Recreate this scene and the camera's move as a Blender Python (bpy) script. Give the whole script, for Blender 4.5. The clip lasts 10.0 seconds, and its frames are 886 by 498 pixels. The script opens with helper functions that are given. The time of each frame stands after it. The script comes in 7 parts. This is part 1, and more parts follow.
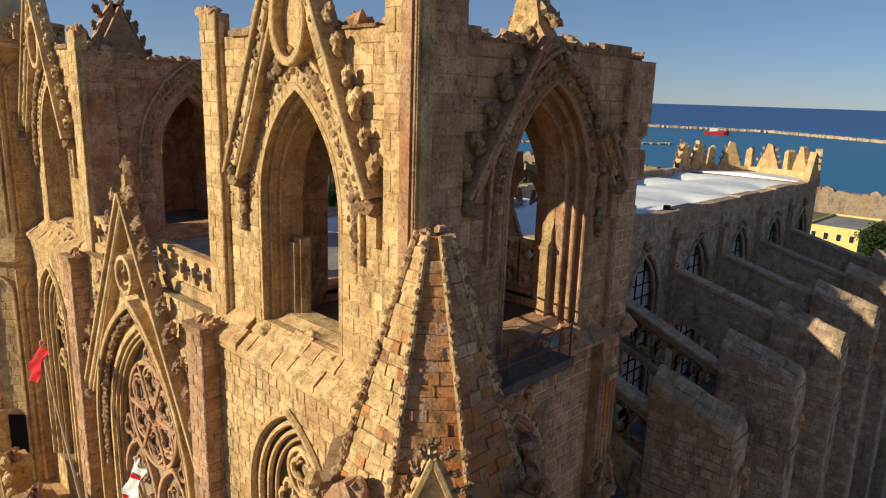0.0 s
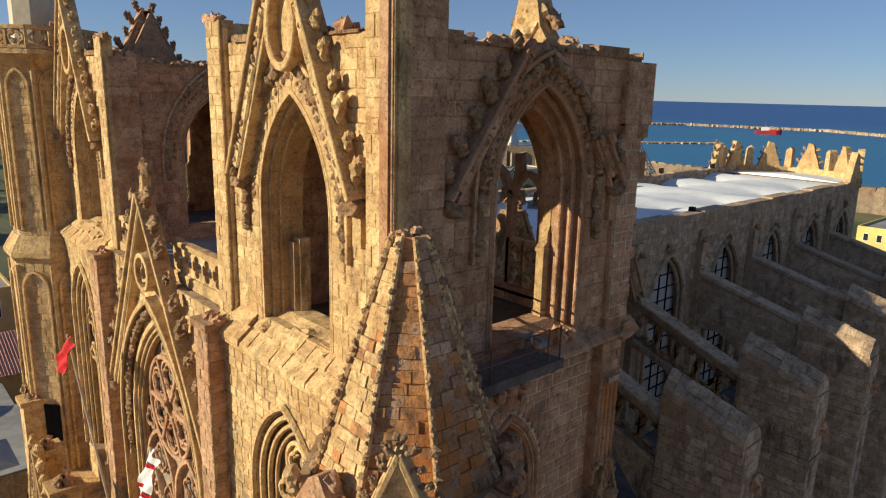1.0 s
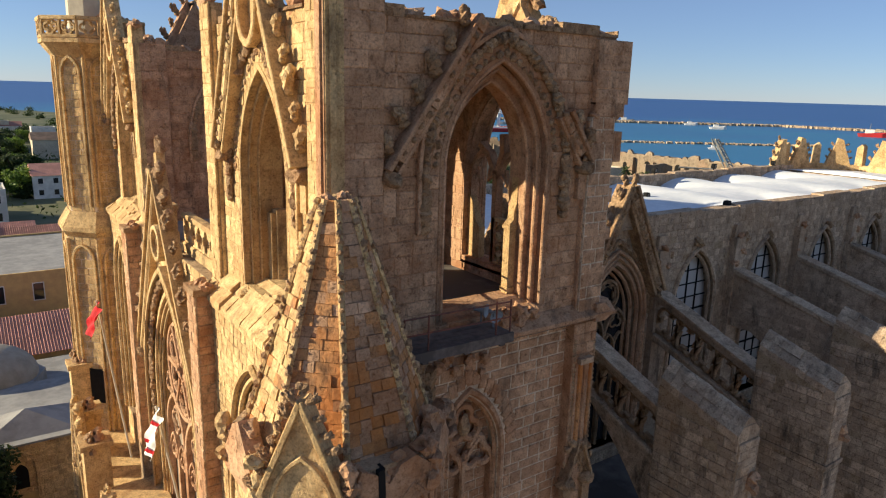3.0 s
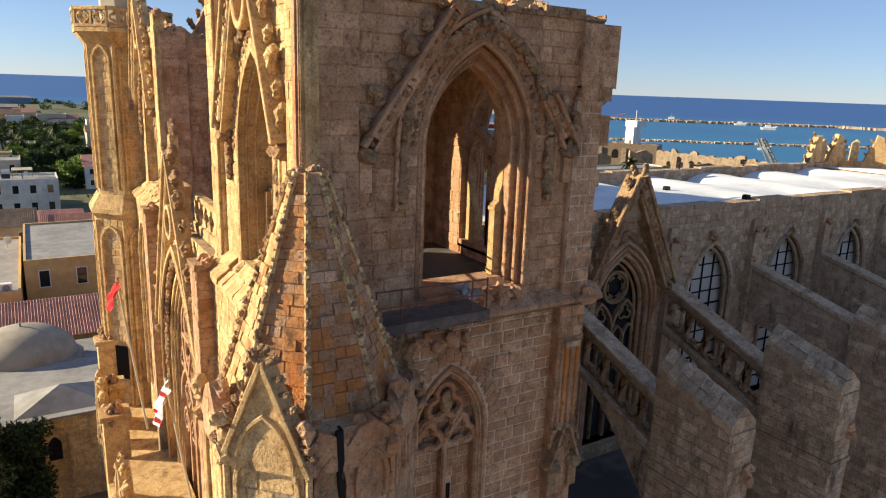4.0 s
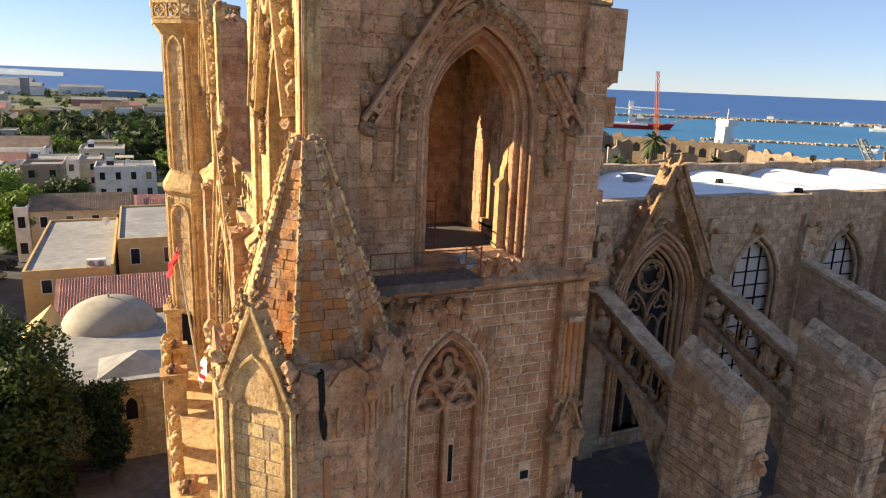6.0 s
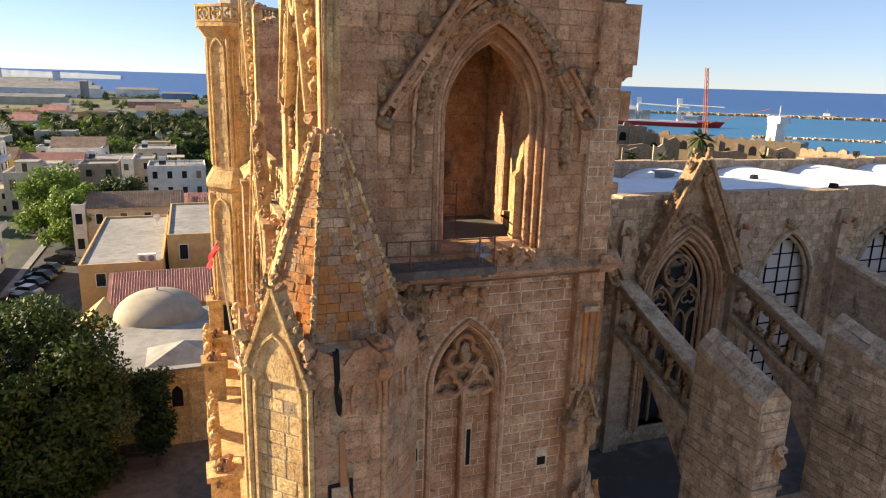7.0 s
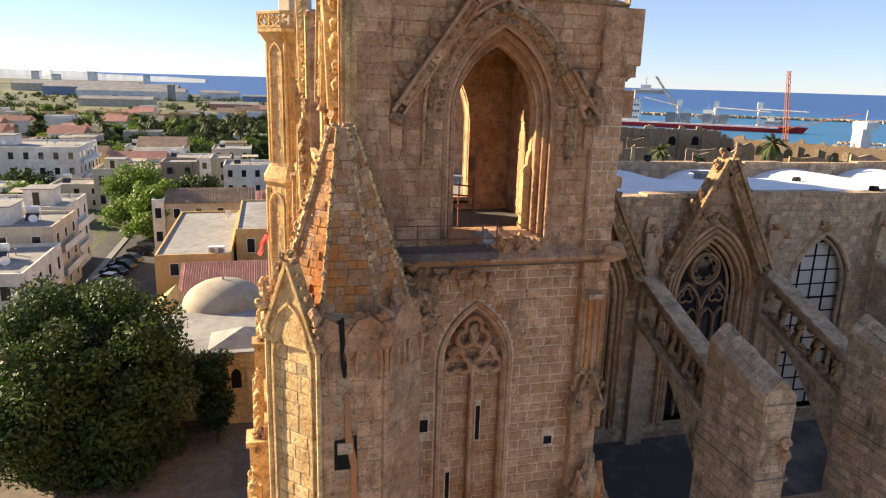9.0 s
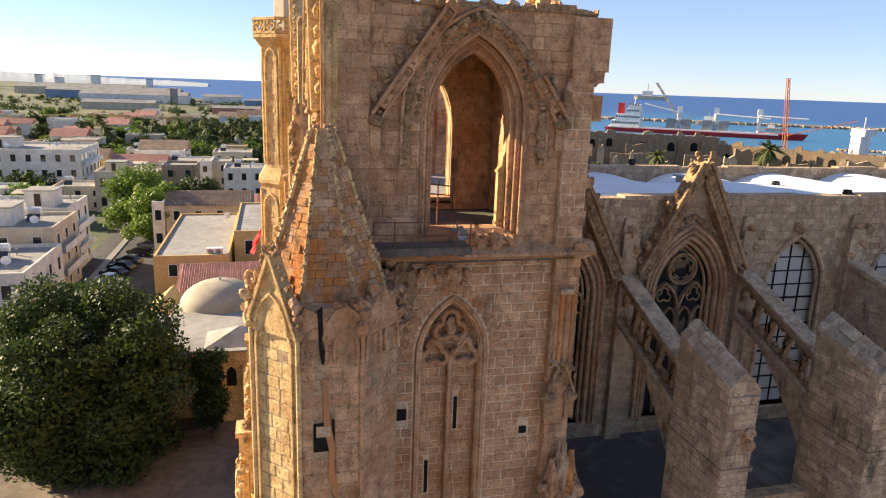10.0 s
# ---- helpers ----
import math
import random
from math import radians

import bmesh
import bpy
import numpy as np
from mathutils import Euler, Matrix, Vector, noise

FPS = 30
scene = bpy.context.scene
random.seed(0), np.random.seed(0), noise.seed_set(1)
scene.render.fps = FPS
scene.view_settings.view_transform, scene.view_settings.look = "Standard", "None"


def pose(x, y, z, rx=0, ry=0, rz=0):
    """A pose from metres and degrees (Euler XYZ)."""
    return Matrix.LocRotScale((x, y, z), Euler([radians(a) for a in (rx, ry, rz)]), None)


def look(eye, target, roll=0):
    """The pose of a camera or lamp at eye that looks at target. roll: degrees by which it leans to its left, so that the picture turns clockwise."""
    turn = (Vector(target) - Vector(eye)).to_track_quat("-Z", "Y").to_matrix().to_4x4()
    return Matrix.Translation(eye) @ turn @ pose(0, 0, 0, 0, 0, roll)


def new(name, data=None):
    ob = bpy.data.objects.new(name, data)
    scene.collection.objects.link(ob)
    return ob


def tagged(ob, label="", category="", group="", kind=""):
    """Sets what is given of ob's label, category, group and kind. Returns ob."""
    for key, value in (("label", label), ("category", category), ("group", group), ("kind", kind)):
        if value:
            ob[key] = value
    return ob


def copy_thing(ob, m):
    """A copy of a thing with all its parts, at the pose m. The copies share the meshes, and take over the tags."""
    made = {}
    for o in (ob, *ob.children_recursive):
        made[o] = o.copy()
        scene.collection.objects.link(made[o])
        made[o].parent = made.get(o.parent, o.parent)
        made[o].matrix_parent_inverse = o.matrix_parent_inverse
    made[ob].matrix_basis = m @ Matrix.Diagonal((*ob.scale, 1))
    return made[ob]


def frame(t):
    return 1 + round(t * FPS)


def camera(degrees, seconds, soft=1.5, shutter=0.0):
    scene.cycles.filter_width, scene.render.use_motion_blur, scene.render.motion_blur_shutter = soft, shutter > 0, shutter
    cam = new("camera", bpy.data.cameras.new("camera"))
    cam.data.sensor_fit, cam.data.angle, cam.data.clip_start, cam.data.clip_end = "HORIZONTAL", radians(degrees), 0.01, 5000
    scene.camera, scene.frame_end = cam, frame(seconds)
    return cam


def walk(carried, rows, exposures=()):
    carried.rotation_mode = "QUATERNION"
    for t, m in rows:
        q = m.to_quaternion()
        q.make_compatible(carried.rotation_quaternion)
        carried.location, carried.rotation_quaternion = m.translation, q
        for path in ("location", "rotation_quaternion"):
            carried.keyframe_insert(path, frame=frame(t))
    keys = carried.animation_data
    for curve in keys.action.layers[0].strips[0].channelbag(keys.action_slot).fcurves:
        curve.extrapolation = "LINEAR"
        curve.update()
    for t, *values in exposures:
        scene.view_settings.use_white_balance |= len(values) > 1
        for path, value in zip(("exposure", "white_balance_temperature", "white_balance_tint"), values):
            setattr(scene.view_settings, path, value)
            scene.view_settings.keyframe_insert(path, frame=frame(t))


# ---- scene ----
cam = camera(66.4, 10.0, soft=1.15)
PATH = [
    (0, (0.182, 0.153, 25.982), (1.584, 1.508, 25.538), 1.8),
    (0.5, (0.526, -0.361, 26.107), (1.882, 1.039, 25.659), 1.3),
    (1, (0.973, -0.913, 26.083), (2.282, 0.532, 25.636), 1.4),
    (1.5, (1.456, -1.449, 26.039), (2.721, 0.033, 25.588), 1.4),
    (2, (2.0, -2.06, 25.936), (3.217, -0.539, 25.484), 1.3),
    (2.5, (2.53, -2.649, 25.772), (3.703, -1.093, 25.32), 1.4),
    (4, (4.15, -4.605, 25.237), (5.169, -2.948, 24.772), 2.0),
    (4.5, (4.596, -5.146, 25.082), (5.564, -3.46, 24.614), 2.1),
    (5, (5.001, -5.721, 24.944), (5.914, -4.005, 24.473), 2.3),
    (5.5, (5.302, -6.241, 24.887), (6.162, -4.499, 24.411), 2.4),
    (7, (5.99, -7.815, 24.796), (6.671, -5.999, 24.309), 1.7),
    (7.5, (6.243, -8.342, 24.739), (6.864, -6.504, 24.252), 1.4),
    (8, (6.55, -8.926, 24.751), (7.111, -7.07, 24.26), 1.3),
    (8.5, (6.875, -9.456, 24.762), (7.389, -7.586, 24.272), 1.5),
    (9, (7.181, -10.066, 24.741), (7.669, -8.188, 24.258), 1.7),
    (9.5, (7.44, -10.67, 24.72), (7.926, -8.789, 24.245), 1.9),
    (10, (7.665, -11.382, 24.747), (8.15, -9.499, 24.278), 2.0),
]
EXPOSURES = [(0, 0.34, 6050, 13), (2.5, 0.71, 6100, 14), (5, 1.25, 6450, 17), (7.5, 1.54, 6800, 18), (10, 1.62, 6850, 20)]
walk(cam, [(t, look(eye, target, roll)) for t, eye, target, roll in PATH], EXPOSURES)

# ---- light: a low western sun and a clear sky ----
SUN_AZ, SUN_EL = 33.3, 19.5           # degrees north of west, degrees above the horizon
to_sun = Vector((-math.cos(radians(SUN_AZ)) * math.cos(radians(SUN_EL)),
                 math.sin(radians(SUN_AZ)) * math.cos(radians(SUN_EL)), math.sin(radians(SUN_EL))))
world = bpy.data.worlds.new("sky")
scene.world = world
world.use_nodes = True
wn = world.node_tree.nodes
sky = wn.new("ShaderNodeTexSky")
sky.sky_type = "NISHITA"
sky.sun_disc = False
sky.sun_elevation = radians(SUN_EL)
sky.sun_rotation = radians(270 + SUN_AZ)
sky.dust_density = 0.0
sky.air_density = 0.75
sky.ozone_density = 4.0
wn["Background"].inputs["Strength"].default_value = 0.086
haze = wn.new("ShaderNodeMix")          # thin even summer haze over the clear sky
haze.data_type = "RGBA"
haze.inputs[0].default_value = 0.52
haze.inputs[7].default_value = (1.4, 1.8, 2.5, 1)
world.node_tree.links.new(sky.outputs["Color"], haze.inputs[6])
world.node_tree.links.new(haze.outputs[2], wn["Background"].inputs["Color"])
lamp = bpy.data.lights.new("sun", "SUN")
lamp.energy = 5.0
lamp.angle = radians(0.5)
lamp.color = (1.0, 0.87, 0.57)
new("sun", lamp).matrix_world = look(to_sun * 100, (0, 0, 0))
GROUND = -5.0


# ---- materials ----
def tree_of(name):
    m = bpy.data.materials.new(name)
    m.use_nodes = True
    t = m.node_tree
    return m, t, t.nodes["Principled BSDF"], lambda kind, **kw: node_in(t, kind, kw)


def node_in(t, kind, kw):
    n = t.nodes.new("ShaderNode" + kind)
    for k, v in kw.items():
        if k in n.inputs:
            n.inputs[k].default_value = v
    return n


def ramp(t, fac, stops):
    r = t.nodes.new("ShaderNodeValToRGB")
    while len(r.color_ramp.elements) < len(stops):
        r.color_ramp.elements.new(0.5)
    for e, (p, c) in zip(r.color_ramp.elements, stops):
        e.position, e.color = p, (*c, 1) if len(c) == 3 else c
    t.links.new(fac, r.inputs["Fac"])
    return r


def mixed(t, fac, a, b, mode="MIX"):
    m = t.nodes.new("ShaderNodeMix")
    m.data_type, m.blend_type = "RGBA", mode
    for sock, v in ((m.inputs[0], fac), (m.inputs[6], a), (m.inputs[7], b)):
        if hasattr(v, "links"):
            t.links.new(v, sock)
        else:
            sock.default_value = v if not isinstance(v, tuple) else (*v, 1)
    return m.outputs[2]


def stone(name, light, dark, stain=(0.34, 0.12, 0.035), stains=0.5, grime=0.5, rough=0.9, bump=0.5, scale=1.0, pieces=0.85):
    """Weathered ashlar: a tone for each piece, cloudy stains, black grime, orange lichen, pitted relief."""
    m, t, b, n = tree_of(name)
    geo = n("NewGeometry")
    tc = n("TexCoord")
    info = n("ObjectInfo")
    big = n("TexNoise", Scale=0.45 * scale, Detail=6.0, Roughness=0.6)
    mid = n("TexNoise", Scale=2.3 * scale, Detail=8.0, Roughness=0.65)
    fine = n("TexNoise", Scale=17.0 * scale, Detail=6.0, Roughness=0.7)
    pits = n("TexNoise", Scale=5.0 * scale, Detail=10.0, Roughness=0.7)
    for q in (big, mid, fine, pits):
        t.links.new(geo.outputs["Position"], q.inputs["Vector"])
    rnd = n("Math")
    rnd.operation = "ADD"
    t.links.new(info.outputs["Random"], rnd.inputs[0])
    t.links.new(geo.outputs["Random Per Island"], rnd.inputs[1])
    frac = n("Math")
    frac.operation = "FRACT"
    t.links.new(rnd.outputs[0], frac.inputs[0])
    tone = ramp(t, frac.outputs[0], [(0, tuple(0.25 * a + 0.6 * d for a, d in zip(light, dark))), (0.22, tuple(0.6 * a + 0.4 * d for a, d in zip(light, dark))), (0.6, light), (1, tuple(min(1, a * 1.22) for a in light))])
    base = mixed(t, pieces, light, tone.outputs["Color"])
    r1 = ramp(t, mid.outputs["Fac"], [(0.36, (0, 0, 0)), (0.56, (1, 1, 1))])
    col = mixed(t, r1.outputs["Color"], dark, base)
    f1 = ramp(t, fine.outputs["Fac"], [(0.34, (0.42, 0.38, 0.34)), (0.5, (0.98, 0.97, 0.96)), (0.68, (1.18, 1.18, 1.18))])
    col = mixed(t, 0.6, col, f1.outputs["Color"], "MULTIPLY")
    pk = n("TexNoise", Scale=6.0 * scale, Detail=10.0, Roughness=0.75)
    t.links.new(geo.outputs["Position"], pk.inputs["Vector"])
    pd = ramp(t, pk.outputs["Fac"], [(0.35, (0.25, 0.21, 0.17)), (0.46, (1, 1, 1))])
    col = mixed(t, 0.65, col, pd.outputs["Color"], "MULTIPLY")
    holes = n("TexNoise", Scale=10.0 * scale, Detail=4.0, Roughness=0.6)
    t.links.new(geo.outputs["Position"], holes.inputs["Vector"])
    hr = ramp(t, holes.outputs["Fac"], [(0.31, (0.2, 0.16, 0.13)), (0.38, (1, 1, 1))])
    col = mixed(t, 0.6, col, hr.outputs["Color"], "MULTIPLY")
    r2 = ramp(t, big.outputs["Fac"], [(0.49, (0, 0, 0)), (0.64, (stains, stains, stains))])
    col = mixed(t, r2.outputs["Color"], col, stain)
    g = n("TexNoise", Scale=1.1 * scale, Detail=9.0, Roughness=0.72)
    t.links.new(tc.outputs["Object"], g.inputs["Vector"])
    gp = n("Mapping")
    gp.inputs["Scale"].default_value = (1.0, 1.0, 0.35)
    t.links.new(geo.outputs["Position"], gp.inputs["Vector"])
    t.links.new(gp.outputs["Vector"], g.inputs["Vector"])
    r3 = ramp(t, g.outputs["Fac"], [(0.54, (0, 0, 0)), (0.70, (grime, grime, grime))])
    col = mixed(t, r3.outputs["Color"], col, (0.055, 0.045, 0.035))
    t.links.new(col, b.inputs["Base Color"])
    b.inputs["Roughness"].default_value = rough
    b.inputs["Specular IOR Level"].default_value = 0.2
    add = n("Math")
    add.operation = "ADD"
    t.links.new(fine.outputs["Fac"], add.inputs[0])
    t.links.new(mid.outputs["Fac"], add.inputs[1])
    add2 = n("Math")
    add2.operation = "ADD"
    pr = ramp(t, pits.outputs["Fac"], [(0.34, (0, 0, 0)), (0.5, (1, 1, 1))])
    t.links.new(add.outputs[0], add2.inputs[0])
    t.links.new(pr.outputs["Color"], add2.inputs[1])
    add3 = n("Math")
    add3.operation = "ADD"
    t.links.new(add2.outputs[0], add3.inputs[0])
    t.links.new(hr.outputs["Color"], add3.inputs[1])
    bp = n("Bump", Strength=bump, Distance=0.09)
    t.links.new(add3.outputs[0], bp.inputs["Height"])
    t.links.new(bp.outputs["Normal"], b.inputs["Normal"])
    return m


def plain(name, a, b2, rough=0.8, scale=3.0, bump=0.2, metal=0.0, spec=0.3, pieces=0.0):
    """Two tones mottled at two scales, with a fine relief."""
    m, t, b, n = tree_of(name)
    geo = n("NewGeometry")
    k1 = n("TexNoise", Scale=scale, Detail=7.0, Roughness=0.65)
    k2 = n("TexNoise", Scale=scale * 0.13, Detail=3.0)
    for q in (k1, k2):
        t.links.new(geo.outputs["Position"], q.inputs["Vector"])
    s = n("Math")
    s.operation = "ADD"
    t.links.new(k1.outputs["Fac"], s.inputs[0])
    t.links.new(k2.outputs["Fac"], s.inputs[1])
    r = ramp(t, s.outputs[0], [(0.75, b2), (1.2, a)])
    r.color_ramp.elements[1].position = 1.0
    h = n("Math", )
    h.operation = "MULTIPLY"
    h.inputs[1].default_value = 0.85
    t.links.new(s.outputs[0], h.inputs[0])
    t.links.new(h.outputs[0], r.inputs["Fac"])
    col = r.outputs["Color"]
    if pieces:
        info = n("ObjectInfo")
        rr = n("Math")
        rr.operation = "ADD"
        t.links.new(info.outputs["Random"], rr.inputs[0])
        t.links.new(geo.outputs["Random Per Island"], rr.inputs[1])
        fr = n("Math")
        fr.operation = "FRACT"
        t.links.new(rr.outputs[0], fr.inputs[0])
        lo, hi = 1 - pieces, 1 + pieces
        rp = ramp(t, fr.outputs[0], [(0, (lo, lo, lo)), (1, (hi, hi, hi))])
        col = mixed(t, 1.0, col, rp.outputs["Color"], "MULTIPLY")
    t.links.new(col, b.inputs["Base Color"])
    b.inputs["Roughness"].default_value = rough
    b.inputs["Metallic"].default_value = metal
    b.inputs["Specular IOR Level"].default_value = spec
    if bump:
        bp = n("Bump", Strength=bump, Distance=0.05)
        t.links.new(k1.outputs["Fac"], bp.inputs["Height"])
        t.links.new(bp.outputs["Normal"], b.inputs["Normal"])
    return m


def leafy(name, a, b2, scale=0.6):
    m, t, b, n = tree_of(name)
    geo = n("NewGeometry")
    info = n("ObjectInfo")
    k = n("TexNoise", Scale=scale, Detail=3.0)
    t.links.new(geo.outputs["Position"], k.inputs["Vector"])
    s = n("Math")
    s.operation = "ADD"
    t.links.new(k.outputs["Fac"], s.inputs[0])
    mm = n("Math")
    mm.operation = "MULTIPLY"
    mm.inputs[1].default_value = 0.5
    t.links.new(geo.outputs["Random Per Island"], mm.inputs[0])
    t.links.new(mm.outputs[0], s.inputs[1])
    s2 = n("Math")
    s2.operation = "MULTIPLY_ADD"
    s2.inputs[1].default_value = 0.35
    t.links.new(info.outputs["Random"], s2.inputs[0])
    t.links.new(s.outputs[0], s2.inputs[2])
    r = ramp(t, s2.outputs[0], [(0.55, b2), (1.0, a)])
    t.links.new(r.outputs["Color"], b.inputs["Base Color"])
    b.inputs["Roughness"].default_value = 0.6
    b.inputs["Specular IOR Level"].default_value = 0.25
    tr = n("BsdfTranslucent")
    t.links.new(r.outputs["Color"], tr.inputs["Color"])
    mx = n("MixShader")
    mx.inputs[0].default_value = 0.3
    t.links.new(b.outputs[0], mx.inputs[1])
    t.links.new(tr.outputs[0], mx.inputs[2])
    t.links.new(mx.outputs[0], t.nodes["Material Output"].inputs["Surface"])
    return m


def glassy(name, tint, rough=0.12):
    m, t, b, n = tree_of(name)
    b.inputs["Base Color"].default_value = (*tint, 1)
    b.inputs["Roughness"].default_value = rough
    b.inputs["Specular IOR Level"].default_value = 0.6
    return m


def sea_water(name):
    m, t, b, n = tree_of(name)
    geo = n("NewGeometry")
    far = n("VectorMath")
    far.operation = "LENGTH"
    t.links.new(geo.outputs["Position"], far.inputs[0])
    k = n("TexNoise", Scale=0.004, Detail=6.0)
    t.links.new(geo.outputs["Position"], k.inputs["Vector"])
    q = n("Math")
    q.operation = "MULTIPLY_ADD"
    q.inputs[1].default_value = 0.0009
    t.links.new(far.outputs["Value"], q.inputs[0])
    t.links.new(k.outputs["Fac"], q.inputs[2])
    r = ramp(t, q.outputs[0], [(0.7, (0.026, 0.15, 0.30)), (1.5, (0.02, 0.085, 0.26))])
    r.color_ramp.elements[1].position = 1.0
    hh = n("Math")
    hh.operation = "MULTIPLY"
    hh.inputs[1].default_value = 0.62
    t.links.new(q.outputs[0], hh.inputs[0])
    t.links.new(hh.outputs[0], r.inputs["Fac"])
    t.links.new(r.outputs["Color"], b.inputs["Base Color"])
    b.inputs["Roughness"].default_value = 0.45
    b.inputs["Specular IOR Level"].default_value = 0.34
    wv = n("TexNoise", Scale=0.35, Detail=5.0)
    t.links.new(geo.outputs["Position"], wv.inputs["Vector"])
    bp = n("Bump", Strength=0.5, Distance=0.5)
    t.links.new(wv.outputs["Fac"], bp.inputs["Height"])
    t.links.new(bp.outputs["Normal"], b.inputs["Normal"])
    return m


# GOLD and BROWN: one sandstone, with sunlit and shaded tones put into the colour
GOLD = stone("sandstone_gold_sunlit", (0.76, 0.535, 0.265), (0.50, 0.32, 0.145), stains=0.25, grime=0.65, pieces=0.75)
BROWN = stone("sandstone_brown_shade", (0.62, 0.38, 0.225), (0.41, 0.232, 0.13), stains=0.5, grime=0.75, pieces=0.7)
GREYED = stone("grey_weathered_stone", (0.60, 0.44, 0.295), (0.39, 0.275, 0.185), stain=(0.34, 0.18, 0.07), stains=0.25, grime=0.85)
ORANGE = stone("lichen_orange_stone", (0.60, 0.29, 0.115), (0.36, 0.19, 0.095), stain=(0.52, 0.17, 0.035), stains=0.7, grime=0.7, pieces=0.5)
MORTAR = stone("lime_mortar", (0.76, 0.60, 0.43), (0.54, 0.40, 0.27), stains=0.2, grime=0.35, pieces=0.0)
JOINT = stone("weathered_joint", (0.46, 0.335, 0.21), (0.30, 0.205, 0.12), stains=0.2, grime=0.5, pieces=0.0)
HARBOUR = stone("harbour_wall_stone", (0.37, 0.285, 0.20), (0.23, 0.175, 0.12), stains=0.2, grime=0.6, scale=0.4)
RUST = plain("rust_streak", (0.45, 0.19, 0.075), (0.33, 0.17, 0.085), rough=0.9, scale=5.0)
ROSEGLASS = plain("dusty_brown_glass", (0.36, 0.28, 0.19), (0.20, 0.16, 0.12), rough=0.6, scale=1.6, bump=0.15)
CARVED = stone("carved_stone", (0.58, 0.38, 0.215), (0.38, 0.235, 0.13), stains=0.3, grime=0.75, bump=0.8, scale=1.5)
PLASTER = plain("white_vault_plaster", (0.80, 0.80, 0.80), (0.66, 0.68, 0.70), rough=0.75, scale=1.2, bump=0.1)
TIMBER = plain("weathered_timber", (0.17, 0.135, 0.115), (0.09, 0.072, 0.062), rough=0.85, scale=5.0)
IRON = plain("rusty_iron", (0.25, 0.085, 0.05), (0.10, 0.045, 0.034), rough=0.7, scale=9.0)
# plates of it paint the shade in openings; bars and lamp housings share it
DARK = plain("near_black", (0.012, 0.011, 0.010), (0.006, 0.006, 0.006), rough=0.95, bump=0)
GLASS = glassy("leaded_glass", (0.50, 0.46, 0.41), 0.75)
DGLASS = glassy("dark_window_glass", (0.02, 0.022, 0.025), 0.08)
AISLEROOF = plain("dark_roof_screed", (0.20, 0.185, 0.17), (0.09, 0.085, 0.08), scale=0.9, bump=0.2)
HORN = plain("grey_horn_enamel", (0.42, 0.42, 0.42), (0.3, 0.3, 0.3), rough=0.5, scale=4, bump=0)
WHITE = plain("white_paint", (0.80, 0.79, 0.76), (0.62, 0.60, 0.56), scale=1.5, bump=0.1)
HOUSEWHITE = plain("old_whitewash", (0.80, 0.76, 0.68), (0.60, 0.56, 0.49), scale=0.8, bump=0.1)
CREAM = plain("cream_render", (0.62, 0.54, 0.40), (0.48, 0.40, 0.29), scale=1.5, bump=0.1)
OCHRE = plain("ochre_render", (0.62, 0.42, 0.17), (0.50, 0.33, 0.14), scale=1.2, bump=0.1)
YELLOW = plain("yellow_render", (0.70, 0.58, 0.20), (0.58, 0.47, 0.16), scale=1.2, bump=0.1)
CONC = plain("grey_roof_screed", (0.33, 0.315, 0.295), (0.22, 0.21, 0.20), scale=0.9, bump=0.15)
TILE = plain("red_roof_tile", (0.56, 0.27, 0.20), (0.42, 0.20, 0.145), scale=4.0, pieces=0.25)
OLDTILE = plain("faded_roof_tile", (0.36, 0.24, 0.16), (0.22, 0.15, 0.10), scale=4.0, pieces=0.25)
ASPHALT = plain("asphalt", (0.075, 0.073, 0.072), (0.045, 0.045, 0.046), scale=2.5, bump=0.2)
# court paving with the shade painted in as a darker brown
COURT = plain("court_paving_shade_tone", (0.21, 0.165, 0.13), (0.13, 0.10, 0.08), scale=1.4, bump=0.2)
# paving made pale so that it reflects warm light onto the walls
PAVING = plain("bounce_paving", (0.46, 0.37, 0.27), (0.33, 0.26, 0.19), scale=1.4, bump=0.2)
FIELD = plain("dry_ground", (0.17, 0.16, 0.08), (0.06, 0.075, 0.03), scale=0.05, bump=0.1)
BARK = plain("bark", (0.11, 0.075, 0.05), (0.06, 0.042, 0.03), scale=8.0, bump=0.6)
LEAF = leafy("ficus_leaves", (0.050, 0.078, 0.020), (0.014, 0.026, 0.010))
LEAF2 = leafy("fresh_leaves", (0.16, 0.24, 0.035), (0.05, 0.10, 0.015))
PALMLEAF = leafy("palm_leaves", (0.09, 0.11, 0.035), (0.035, 0.05, 0.018))
RED = plain("red_cloth", (0.62, 0.015, 0.02), (0.50, 0.01, 0.015), scale=4, bump=0.1)
HULL = plain("red_hull_paint", (0.50, 0.03, 0.03), (0.36, 0.03, 0.03), scale=0.3, bump=0)
STEEL = plain("grey_steel", (0.34, 0.34, 0.33), (0.22, 0.22, 0.22), scale=1.0, rough=0.5, metal=0.4, bump=0.05)
RUSTY = plain("orange_crane_paint", (0.55, 0.17, 0.06), (0.42, 0.13, 0.05), scale=1.0, bump=0)
# blue greyed and paled in the colour to stand for distance haze
BLUE = plain("hazed_blue_sheeting", (0.20, 0.28, 0.40), (0.16, 0.23, 0.33), scale=0.2, bump=0)
ROCK = plain("breakwater_rock", (0.52, 0.40, 0.27), (0.36, 0.27, 0.18), scale=0.2, bump=0.3)
SEA = sea_water("sea_water")
# aerial haze put into the material: pale base colour plus a faint glow
HAZE = plain("painted_haze", (0.30, 0.34, 0.37), (0.22, 0.26, 0.28), scale=0.004, bump=0)
